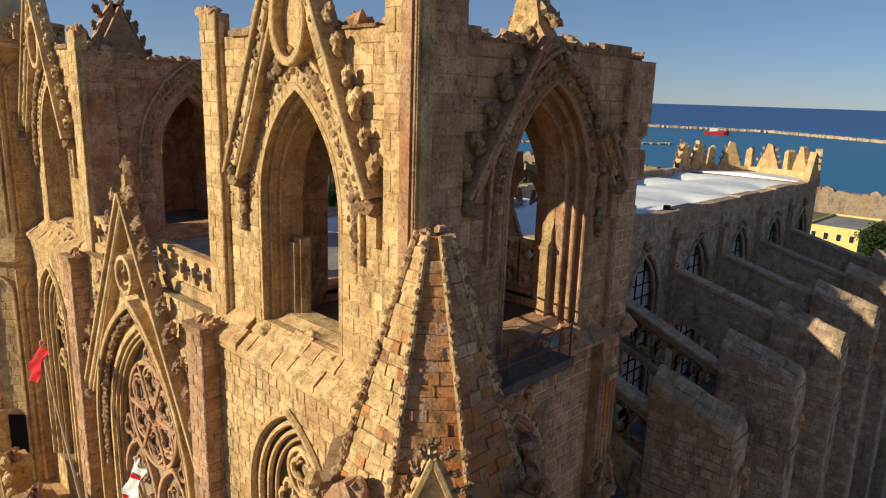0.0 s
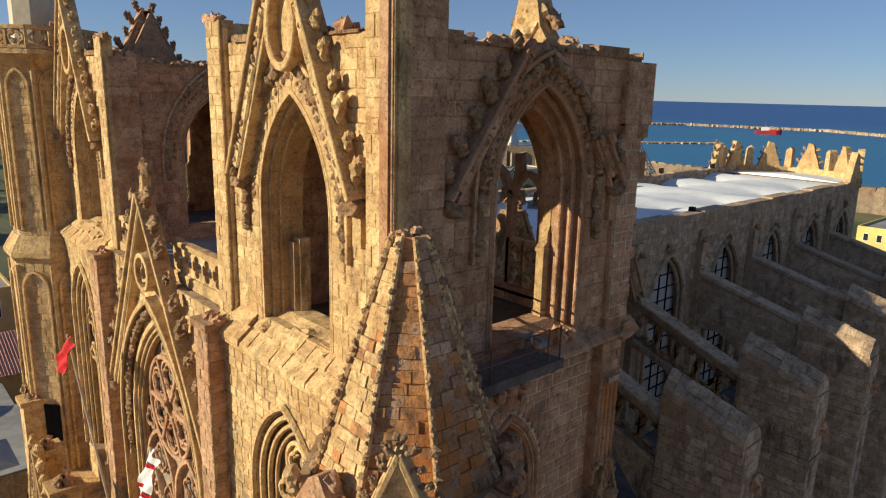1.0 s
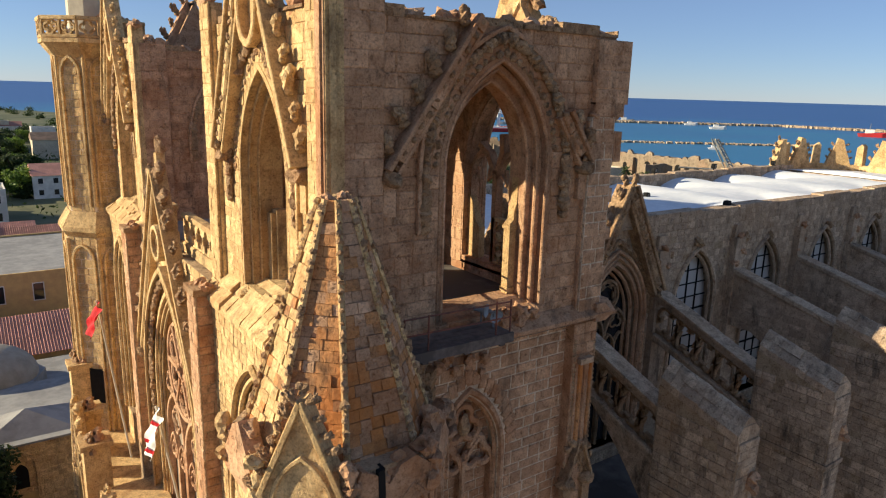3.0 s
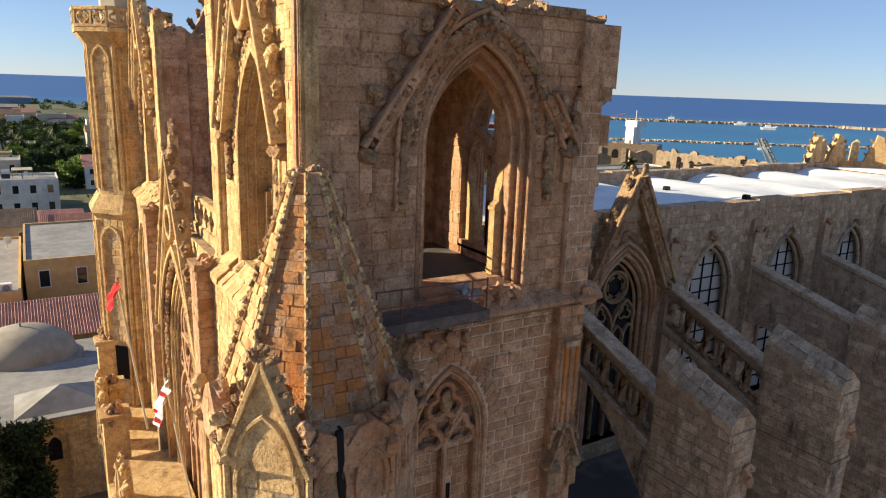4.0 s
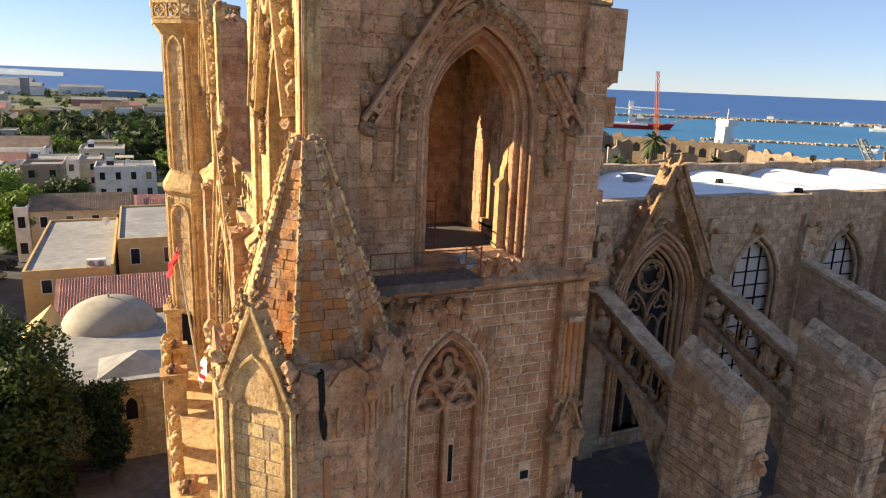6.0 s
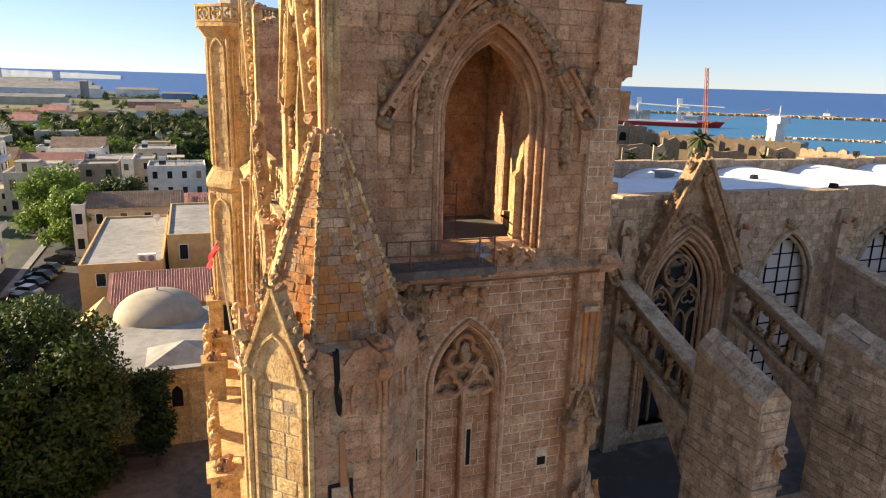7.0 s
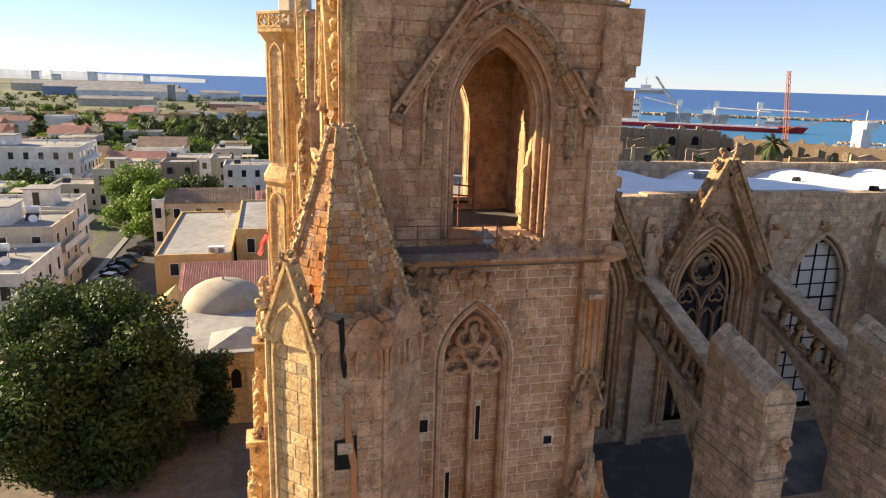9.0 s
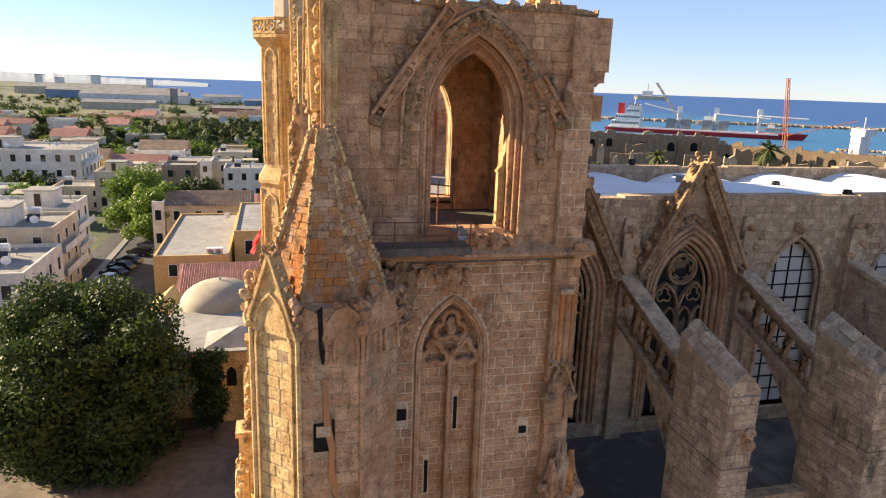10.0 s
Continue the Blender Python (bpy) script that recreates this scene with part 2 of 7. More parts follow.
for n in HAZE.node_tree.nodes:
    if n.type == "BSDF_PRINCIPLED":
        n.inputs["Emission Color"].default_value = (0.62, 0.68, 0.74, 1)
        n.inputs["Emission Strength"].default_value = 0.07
CARPAINT = [plain("car_paint", c, tuple(v * 0.8 for v in c), rough=0.25, scale=0.5, bump=0, spec=0.6) for c in ((0.03, 0.03, 0.035), (0.7, 0.7, 0.7), (0.12, 0.13, 0.14))]
RUBBER = plain("tyre_rubber", (0.02, 0.02, 0.02), (0.012, 0.012, 0.012), bump=0)


# ---- building helpers ----
def thing(name, label, category, group="", kind="", at=(0, 0, 0)):
    ob = new(name)
    ob.location = at
    return tagged(ob, label, category, group, kind)


def part(name, bm, material, parent, label="", smooth=False, fix=True):
    """Links a bmesh as one mesh object under a thing or a part."""
    if fix:
        bmesh.ops.recalc_face_normals(bm, faces=bm.faces)
    me = bpy.data.meshes.new(name)
    bm.to_mesh(me)
    bm.free()
    me.materials.append(material)
    if smooth:
        for p in me.polygons:
            p.use_smooth = True
    return put(name, me, parent, None, label)


def put(name, me, parent, m=None, label=""):
    """An object on given mesh data, at the world pose m, under parent."""
    ob = new(name, me)
    if parent:
        ob.parent = parent
        ob.matrix_parent_inverse = WORLD.setdefault(parent, parent_pose(parent)).inverted()
    if m is not None:
        ob.matrix_basis = m
    if label:
        ob["label"] = label
    return ob


WORLD = {}


def parent_pose(ob):
    up = parent_pose(ob.parent) @ ob.matrix_parent_inverse if ob.parent else Matrix()
    return up @ ob.matrix_basis


class Plane:
    """A wall's own axes: u along it, d out of it, z up."""

    def __init__(self, o, u, n):
        self.o, self.u, self.n = Vector(o), Vector(u).normalized(), Vector(n).normalized()

    def __call__(self, u, d, z):
        return self.o + self.u * u + self.n * d + Vector((0, 0, z))

    def place(self, u, d, z, su=1, sd=1, sz=1, spin=0):
        m = Matrix((self.u, self.n, (0, 0, 1))).transposed().to_4x4()
        return Matrix.Translation(self(u, d, z)) @ m @ Matrix.Rotation(spin, 4, "Y") @ Matrix.Diagonal((su, sd, sz, 1))


def quad(bm, *pts):
    return bm.faces.new([bm.verts.new(p) for p in pts])


def solid(bm, P, ring, d0, d1):
    """A flat outline of (u, z) made thick from d0 to d1."""
    a = [bm.verts.new(P(u, d0, z)) for u, z in ring]
    b = [bm.verts.new(P(u, d1, z)) for u, z in ring]
    bm.faces.new(a)
    bm.faces.new(b[::-1])
    for i in range(len(ring)):
        j = (i + 1) % len(ring)
        bm.faces.new((a[i], a[j], b[j], b[i]))


def block(bm, P, u0, u1, d0, d1, z0, z1):
    solid(bm, P, [(u0, z0), (u1, z0), (u1, z1), (u0, z1)], d0, d1)


def arch_z(x, a, spring, rise):
    """The height of a pointed arch of half width a at x from its middle."""
    x = min(abs(x), a)
    r = (a * a + rise * rise) / (2 * a)
    return spring + math.sqrt(max(0, r * r - (x + r - a) ** 2))


def arch_path(uc, a, z0, spring, rise, n=12):
    """Points up one jamb, over the point and down the other."""
    r = (a * a + rise * rise) / (2 * a)
    top = math.asin(min(1, rise / r))
    left = [(uc - a + r - r * math.cos(k * top / n), spring + r * math.sin(k * top / n)) for k in range(n + 1)]
    left[-1] = (uc, spring + rise)
    right = [(2 * uc - u, z) for u, z in left[::-1][1:]]
    return [(uc - a, z0)] + left + right + [(uc + a, z0)]


def sweep(bm, P, path, section, closed=False):
    """Runs a section of (s, d) along a path of (u, z) in a wall's plane; s is across the path, d out of the wall."""
    pts = [Vector(p) for p in path]
    rings = []
    n = len(pts)
    for i, p in enumerate(pts):
        q0 = pts[i - 1] if i or closed else p
        q1 = pts[(i + 1) % n] if i < n - 1 or closed else p
        a, b = (p - q0), (q1 - p)
        a = a.normalized() if a.length > 1e-6 else b.normalized()
        b = b.normalized() if b.length > 1e-6 else a
        t = (a + b)
        t = t.normalized() if t.length > 1e-3 else a
        k = 1 / max(0.45, t.dot(a))
        side = Vector((-t.y, t.x)) * k
        rings.append([bm.verts.new(P(p.x + side.x * s, d, p.y + side.y * s)) for s, d in section])
    m = len(section)
    for i in range(n if closed else n - 1):
        r0, r1 = rings[i], rings[(i + 1) % n]
        for j in range(m):
            bm.faces.new((r0[j], r0[(j + 1) % m], r1[(j + 1) % m], r1[j]))
    if not closed:
        bm.faces.new(rings[0])
        bm.faces.new(rings[-1][::-1])


def rect(w, d0, d1, c=0.0):
    c = c or min(w, d1 - d0) * 0.15
    return [(-w / 2, d0), (w / 2, d0), (w / 2, d1 - c), (w / 2 - c, d1), (-w / 2 + c, d1), (-w / 2, d1 - c)]


def roll(r, d, n=6):
    return [(r * math.cos(k * math.tau / n), d + r * math.sin(k * math.tau / n)) for k in range(n)]


def ring_path(uc, zc, r, n=20, a0=0.0):
    return [(uc + r * math.cos(a0 + k * math.tau / n), zc + r * math.sin(a0 + k * math.tau / n)) for k in range(n)]


def foil_path(uc, zc, r, lobes, a0=math.pi / 2, n=7):
    """The outline of a trefoil, quatrefoil and so on."""
    out = []
    for k in range(lobes):
        a = a0 + k * math.tau / lobes
        c = (uc + 0.52 * r * math.cos(a), zc + 0.52 * r * math.sin(a))
        for j in range(n):
            b = a + (j / (n - 1) - 0.5) * math.pi * (1.0 + 0.35 * (4 - lobes) / 4 + 0.2)
            out.append((c[0] + 0.46 * r * math.cos(b), c[1] + 0.46 * r * math.sin(b)))
    return out


def unit_block():
    """A dressed stone of size 1, its face rounded off and a little uneven."""
    bm = bmesh.new()
    v = []
    for d, k in ((-0.5, 0.5), (0.2, 0.5), (0.5, 0.45)):
        v.append([bm.verts.new((k * x, d, k * z)) for x, z in ((-1, -1), (1, -1), (1, 1), (-1, 1))])
    for a, b in zip(v, v[1:]):
        for i in range(4):
            bm.faces.new((a[i], a[(i + 1) % 4], b[(i + 1) % 4], b[i]))
    c = bm.verts.new((0.05, 0.56, -0.04))
    for i in range(4):
        bm.faces.new((v[-1][i], v[-1][(i + 1) % 4], c))
    bmesh.ops.recalc_face_normals(bm, faces=bm.faces)
    me = bpy.data.meshes.new("stone")
    bm.to_mesh(me)
    bm.free()
    return me


def mesh_copy(me, material):
    m = me.copy()
    m.materials.clear()
    m.materials.append(material)
    return m


BLOCK = unit_block()
BLOCKS = {}
UNIT_V = np.array([v.co[:] for v in BLOCK.vertices])
UNIT_F = [tuple(p.vertices) for p in BLOCK.polygons]


def stones_at(host, poses, material, budget, name="stone"):
    """The first few as pieces of their own, the others joined."""
    key = material.name
    if key not in BLOCKS:
        BLOCKS[key] = mesh_copy(BLOCK, material)
    for m in poses[:budget]:
        put(name, BLOCKS[key], host, m)
    rest = poses[budget:]
    if rest:
        mats = np.array([np.array(m) for m in rest])
        vs = np.einsum("kij,nj->kni", mats[:, :3, :3], UNIT_V) + mats[:, None, :3, 3]
        n = len(UNIT_V)
        faces = [tuple(i + k * n for i in f) for k in range(len(rest)) for f in UNIT_F]
        me = bpy.data.meshes.new("masonry")
        me.from_pydata(vs.reshape(-1, 3).tolist(), [], faces)
        me.materials.append(material)
        tagged(put("masonry", me, host), kind="stuff")


def ashlar(host, P, u0, u1, z0, z1, material, holes=(), course=0.36, lens=(0.45, 0.95), proud=0.024, budget=280, near=None, seed=1, joint=0.026, lost=0.01):
    """Courses of dressed stones on a wall, left out where a hole is."""
    rng = random.Random(seed)
    poses = []
    nz = max(1, round((z1 - z0) / course))
    h = (z1 - z0) / nz
    beds = [z0] + [z0 + i * h + rng.uniform(-0.14, 0.14) * h for i in range(1, nz)] + [z1]
    for i in range(nz):
        za, zb = beds[i], beds[i + 1]
        spans = [(u0, u1)]
        for hole in holes:
            cuts = [c for c in (hole(za + 0.02), hole((za + zb) / 2), hole(zb - 0.02)) if c]
            if cuts:
                ca, cb = min(c[0] for c in cuts), max(c[1] for c in cuts)
                nxt = []
                for a, b in spans:
                    if cb <= a or ca >= b:
                        nxt.append((a, b))
                        continue
                    if ca > a + 0.06:
                        nxt.append((a, ca))
                    if cb < b - 0.06:
                        nxt.append((cb, b))
                spans = nxt
        for a, b in spans:
            u = a
            first = True
            while u < b - 0.02:
                w = rng.uniform(*lens) * (0.6 if first and i % 2 else 1)
                first = False
                if b - (u + w) < lens[0] * 0.5:
                    w = b - u
                if rng.random() > lost:
                    d = proud * rng.uniform(0.55, 1.25)
                    poses.append(P.place(u + w / 2, 0.01 + d / 2 - 0.04, (za + zb) / 2, w - joint, d + 0.06, zb - za - joint * 0.9, rng.uniform(-0.012, 0.012)))
                u += w
    if near:
        poses.sort(key=lambda m: (m.translation - Vector(near)).length)
    stones_at(host, poses, material, budget)


def arch_hole(uc, a, sill, spring, rise):
    def hole(z):
        if z < sill or z > spring + rise:
            return None
        if z < spring:
            return (uc - a, uc + a)
        lo, hi = 0.0, a
        for _ in range(18):
            mid = (lo + hi) / 2
            if arch_z(mid, a, spring, rise) > z:
                lo = mid
            else:
                hi = mid
        return (uc - lo, uc + lo)
    return hole


def box_hole(u0, u1, z0, z1):
    return lambda z: (u0, u1) if z0 <= z <= z1 else None


def pierced(bm, P, u0, u1, z0, z1, d0, d1, uc=None, a=0, sill=0, spring=0, rise=0, n=14):
    """A thick wall with one pointed opening; d1 is its outer face. With no uc it is whole."""
    if uc is None:
        return block(bm, P, u0, u1, d0, d1, z0, z1)
    left = [(uc - x, z) for x, z in [(a - 2 * a * k / (2 * n), 0) for k in range(n + 1)] for z in [arch_z(x, a, spring, rise)]]
    half = [(u0, z0), (uc, z0), (uc, sill), (uc - a, sill)] + left + [(uc, z1), (u0, z1)]
    solid(bm, P, half, d0, d1)
    right = [(2 * uc - u, z) for u, z in left]
    solid(bm, P, [(u1, z0), (uc, z0), (uc, sill), (uc + a, sill)] + right + [(uc, z1), (u1, z1)], d0, d1)
    bmesh.ops.remove_doubles(bm, verts=bm.verts[:], dist=0.0005)


def lump_mesh(name, material, seed, squash=(1, 1, 1), rough=0.35, levels=2, curl=0.0):
    """A weathered carved lump about 1 across."""
    bm = bmesh.new()
    bmesh.ops.create_icosphere(bm, subdivisions=levels, radius=0.5)
    for v in bm.verts:
        k = 1 + rough * noise.noise(v.co * 3.1 + Vector((seed * 7.3, seed * 1.7, 0))) * 1.3 + rough * 0.8 * noise.noise(v.co * 7.7 + Vector((0, seed * 3.7, 5)))
        v.co = Vector((v.co.x * k * squash[0], v.co.y * k * squash[1], v.co.z * k * squash[2]))
        v.co.x += curl * v.co.z * v.co.z
    me = bpy.data.meshes.new(name)
    bm.to_mesh(me)
    bm.free()
    me.materials.append(material)
    return me


def lump_bm(c, size, seed):
    """An eroded boulder-like body at c."""
    bm = bmesh.new()
    bmesh.ops.create_icosphere(bm, subdivisions=3, radius=1)
    for v in bm.verts:
        k = 1 + 0.5 * noise.noise(v.co * 2.2 + Vector((seed, 0, 0))) + 0.2 * noise.noise(v.co * 6)
        v.co = Vector((v.co.x * size[0], v.co.y * size[1], v.co.z * size[2])) * k + Vector(c)
    return bm


def crocket_mesh(material, seed, side=1):
    """A weathered knot of leaves leaning outwards."""
    bm = bmesh.new()
    for c, r in (((0.02, 0, 0.1), 0.24), ((0.16 * side, 0.05, 0.42), 0.27), ((0.36 * side, -0.04, 0.62), 0.22), ((0.10 * side, 0, 0.74), 0.15)):
        ret = bmesh.ops.create_icosphere(bm, subdivisions=2, radius=r)
        for v in ret["verts"]:
            k = 1 + 0.7 * noise.noise(v.co * 7 + Vector((seed * 3.1, c[0] * 9, 0))) + 0.3 * noise.noise(v.co * 17 + Vector((0, seed, 0)))
            v.co = Vector((v.co.x, v.co.y, v.co.z * 1.25)) * k + Vector(c)
    bmesh.ops.recalc_face_normals(bm, faces=bm.faces)
    me = bpy.data.meshes.new("crocket")
    bm.to_mesh(me)
    bm.free()
    me.materials.append(material)
    return me


LUMPS = [lump_mesh("leaf_boss", CARVED, s, (1, 0.8, 1.1), 0.5, 1) for s in range(4)]
RUBBLE = [lump_mesh("broken_stone", BROWN, s + 10, (1.1, 0.9, 0.75), 0.5, 2) for s in range(5)]
RUBBLE_GOLD = [lump_mesh("broken_stone", GOLD, s + 30, (1.2, 0.9, 0.8), 0.35, 2) for s in range(4)]
CROCKETS = [crocket_mesh(CARVED, s) for s in range(3)]
CROCKETS_GOLD = [crocket_mesh(GOLD, s, 1) for s in range(3)]
CROCKETS_GOLD_B = [crocket_mesh(GOLD, s + 5, -1) for s in range(3)]
CROCKETS_B = [crocket_mesh(CARVED, s + 5, -1) for s in range(3)]


def spread(host, meshes, name, P, pts, size, d=0.1, seed=0, spin=None):
    rng = random.Random(seed)
    poses = []
    for u, z in pts:
        s = size * rng.uniform(0.75, 1.25)
        poses.append((rng.choice(meshes), P.place(u, d, z, s, s, s, rng.uniform(-3, 3) if spin is None else spin + rng.uniform(-0.3, 0.3))))
    pieces(host, name, poses)


def pieces(host, name, poses):
    """Carved pieces: single ones close to the front corner, one joined mesh further off."""
    if not poses:
        return
    mid = sum((m.translation for _, m in poses), Vector()) / len(poses)
    if (mid - Vector((10.5, 9, 21))).length < 9.5 or len(poses) < 3:
        for me, m in poses:
            put(name, me, host, m)
        return
    vs, fs = [], []
    for me, m in poses:
        n = len(vs)
        vs += [m @ v.co for v in me.vertices]
        fs += [[n + i for i in p.vertices] for p in me.polygons]
    far = bpy.data.meshes.new("carving")
    far.from_pydata(vs, [], fs)
    far.materials.append(poses[0][0].materials[0])
    tagged(put("carving", far, host), kind="stuff")


def along(path, step):
    """Points at even steps along a path."""
    out, left = [], step / 2
    for (u0, z0), (u1, z1) in zip(path, path[1:]):
        length = math.hypot(u1 - u0, z1 - z0)
        while left < length:
            out.append((u0 + (u1 - u0) * left / length, z0 + (z1 - z0) * left / length))
            left += step
        left -= length
    return out


def rubble_top(host, P, u0, u1, z, d0, d1, size=0.4, seed=3, tall=0.25):
    """Broken stones along the top of a ruined wall."""
    rng = random.Random(seed)
    u = u0
    poses = []
    while u < u1:
        s = size * rng.uniform(0.6, 1.3)
        poses.append((rng.choice(RUBBLE), P.place(u + s / 2, rng.uniform(d0 + s / 2, max(d0 + s / 2 + 0.01, d1 - s / 2)), z + s * 0.12, s, s, s * rng.uniform(0.7, 1 + tall), rng.uniform(-0.4, 0.4))))
        u += s * rng.uniform(0.55, 0.95)
    pieces(host, "broken_stone", poses)


def bar(bm, a, b, r, n=6):
    """A round bar between two points."""
    a, b = Vector(a), Vector(b)
    q = (b - a).to_track_quat("Z", "Y").to_matrix()
    rings = [[bm.verts.new(c + q @ Vector((r * math.cos(k * math.tau / n), r * math.sin(k * math.tau / n), 0))) for k in range(n)] for c in (a, b)]
    for k in range(n):
        bm.faces.new((rings[0][k], rings[0][(k + 1) % n], rings[1][(k + 1) % n], rings[1][k]))
    bm.faces.new(rings[0][::-1])
    bm.faces.new(rings[1])


def box3(bm, x0, x1, y0, y1, z0, z1):
    block(bm, FLAT, x0, x1, y0, y1, z0, z1)


FLAT = Plane((0, 0, 0), (1, 0, 0), (0, 1, 0))


# ---- ground, sea and far land ----
def ground_sheet():
    bm = bmesh.new()
    coast = [(4800, -4800), (420, -4800), (330, -900), (235, -120), (225, 80), (250, 250), (215, 430), (60, 800), (-40, 905), (-230, 1370), (-330, 2300), (-600, 4800), (-4800, 4800), (-4800, -4800)]
    land = coast[1:]
    step = [bm.verts.new((x, y, GROUND)) for x, y in land]
    bm.faces.new(step)
    foot = [bm.verts.new((x, y, GROUND - 6)) for x, y in land]
    for i in range(len(land)):
        j = (i + 1) % len(land)
        bm.faces.new((step[i], step[j], foot[j], foot[i]))
    bmesh.ops.triangulate(bm, faces=[f for f in bm.faces if len(f.verts) > 4])
    tagged(part("ground", bm, FIELD, None), "dry earth and grass between the town and the shore", "ground", kind="structure")
    bm = bmesh.new()
    rings = [(0, -7.2), (900, -7.2), (1500, -7.2), (2500, -5.0), (3600, 3.0), (4850, 13.0)]
    prev = None
    for r, z in rings[1:]:
        ring = [bm.verts.new((r * math.cos(k * math.tau / 72), r * math.sin(k * math.tau / 72), z)) for k in range(72)]
        if prev is None:
            bm.faces.new(ring)
        else:
            for k in range(72):
                bm.faces.new((prev[k], prev[(k + 1) % 72], ring[(k + 1) % 72], ring[k]))
        prev = ring
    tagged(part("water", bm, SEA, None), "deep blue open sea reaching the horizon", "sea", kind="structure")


ground_sheet()


# ---- the two west towers ----
def window_orders(host, P, uc, a, sill, spring, rise, material, carve=True, seed=0, leaf_rise=1.22, q=1.0):
    """The stepped and rolled mouldings of a belfry opening, from the face inwards."""
    for i, (da, d0, d1, r) in enumerate(((0.37, -0.24, 0.02, 0.05), (0.21, -0.50, -0.20, 0.05), (0.06, -0.98, -0.44, 0.045))):
        bm = bmesh.new()
        da *= q
        k = (rise + da * 1.35) if i < 2 else rise
        sweep(bm, P, arch_path(uc, a + da, sill, spring, k), rect(0.165 * q, d0, d1))
        part("arch_order", bm, material, host)
        bm = bmesh.new()
        sweep(bm, P, arch_path(uc, a + da - 0.075 * q, sill, spring, k - 0.09 * q), roll(r * q, d1 - 0.02))
        part("roll_moulding", bm, material, host)
    if carve:
        path = arch_path(uc, a + 0.90, 22.3, spring, rise + leaf_rise)
        bm = bmesh.new()
        sweep(bm, P, arch_path(uc, a + 1.06, 22.25, spring, rise + leaf_rise + 0.19), rect(0.11, -0.05, 0.15))
        part("hood_mould", bm, material, host)
        spread(host, LUMPS, "leaf_boss", P, along(path, 0.17), 0.31, 0.10, seed)
        spread(host, LUMPS, "leaf_boss", P, along(arch_path(uc, a + 0.56, spring, spring, rise + leaf_rise * 0.62), 0.24), 0.2, 0.0, seed + 3)


def gable(host, P, uc, half, z0, apex, material, left=1.0, right=1.0, d=0.35, size=0.34, seed=5, wide=1.0):
    """A steep crocketed gable on corbels; left and right say how much of each slope still stands."""
    for sgn, keep in ((-1, left), (1, right)):
        if keep <= 0:
            continue
        end = (uc + sgn * half * (1 - keep), z0 + (apex - z0) * keep)
        start = (uc + sgn * half, z0)
        for w, d1, off in ((0.18 * wide, d + 0.12, 0.26 * wide), (0.16 * wide, d - 0.06, -0.27 * wide)):
            bm = bmesh.new()
            nx, nz = (apex - z0), half
            ln = math.hypot(nx, nz)
            o = (sgn * nx / ln * off, nz / ln * off)
            sweep(bm, P, [(start[0] + o[0], start[1] + o[1]), (end[0] + o[0], end[1] + o[1])], rect(w, -0.1, d1))
            part("gable_coping", bm, material, host)
        run = along([start, end], 0.72)
        rng = random.Random(seed + sgn)
        for (ua, za), (ub, zb) in zip(run, run[1:] + [end]):
            if math.hypot(ub - ua, zb - za) < 0.1:
                continue
            e = rng.uniform(-0.025, 0.025)
            bm = bmesh.new()
            sweep(bm, P, [(ua + e, za), (ub - (ub - ua) * 0.02 + e, zb - (zb - za) * 0.02)], rect(0.42 * wide + rng.uniform(-0.03, 0.05), -0.1, d + rng.uniform(-0.03, 0.04)))
            part("gable_stone", bm, material, host)
        slope = [(start[0] + sgn * 0.28, start[1] + 0.2), (end[0] + sgn * 0.28, end[1] + 0.2)]
        kind = (CROCKETS_GOLD, CROCKETS_GOLD_B) if material is GOLD else (CROCKETS, CROCKETS_B)
        spread(host, kind[0] if sgn > 0 else kind[1], "crocket", P, along(slope, 0.7), size * (0.75 + wide), d * 0.6, seed + sgn, -0.2 * sgn)
        spread(host, LUMPS, "leaf_boss", P, along([start, end], 0.36), 0.3 * wide, d - 0.02, seed + 9)
        bm = bmesh.new()
        c = P(start[0], d * 0.5, start[1] - 0.12)
        bmesh.ops.create_icosphere(bm, subdivisions=2, radius=0.27)
        for v in bm.verts:
            v.co = Vector((v.co.x, v.co.y * 1.2, v.co.z * 0.8)) * (1 + 0.5 * noise.noise(v.co * 5 + Vector((seed, sgn, 0)))) + c
        part("corbel", bm, CARVED, host)
        bm = bmesh.new()
        block(bm, P, start[0] - 0.16, start[0] + 0.16, -0.05, 0.16, start[1] - 1.0, start[1] - 0.2)
        part("corbel_shaft", bm, material, host)


TOWER_TOP = 27.15


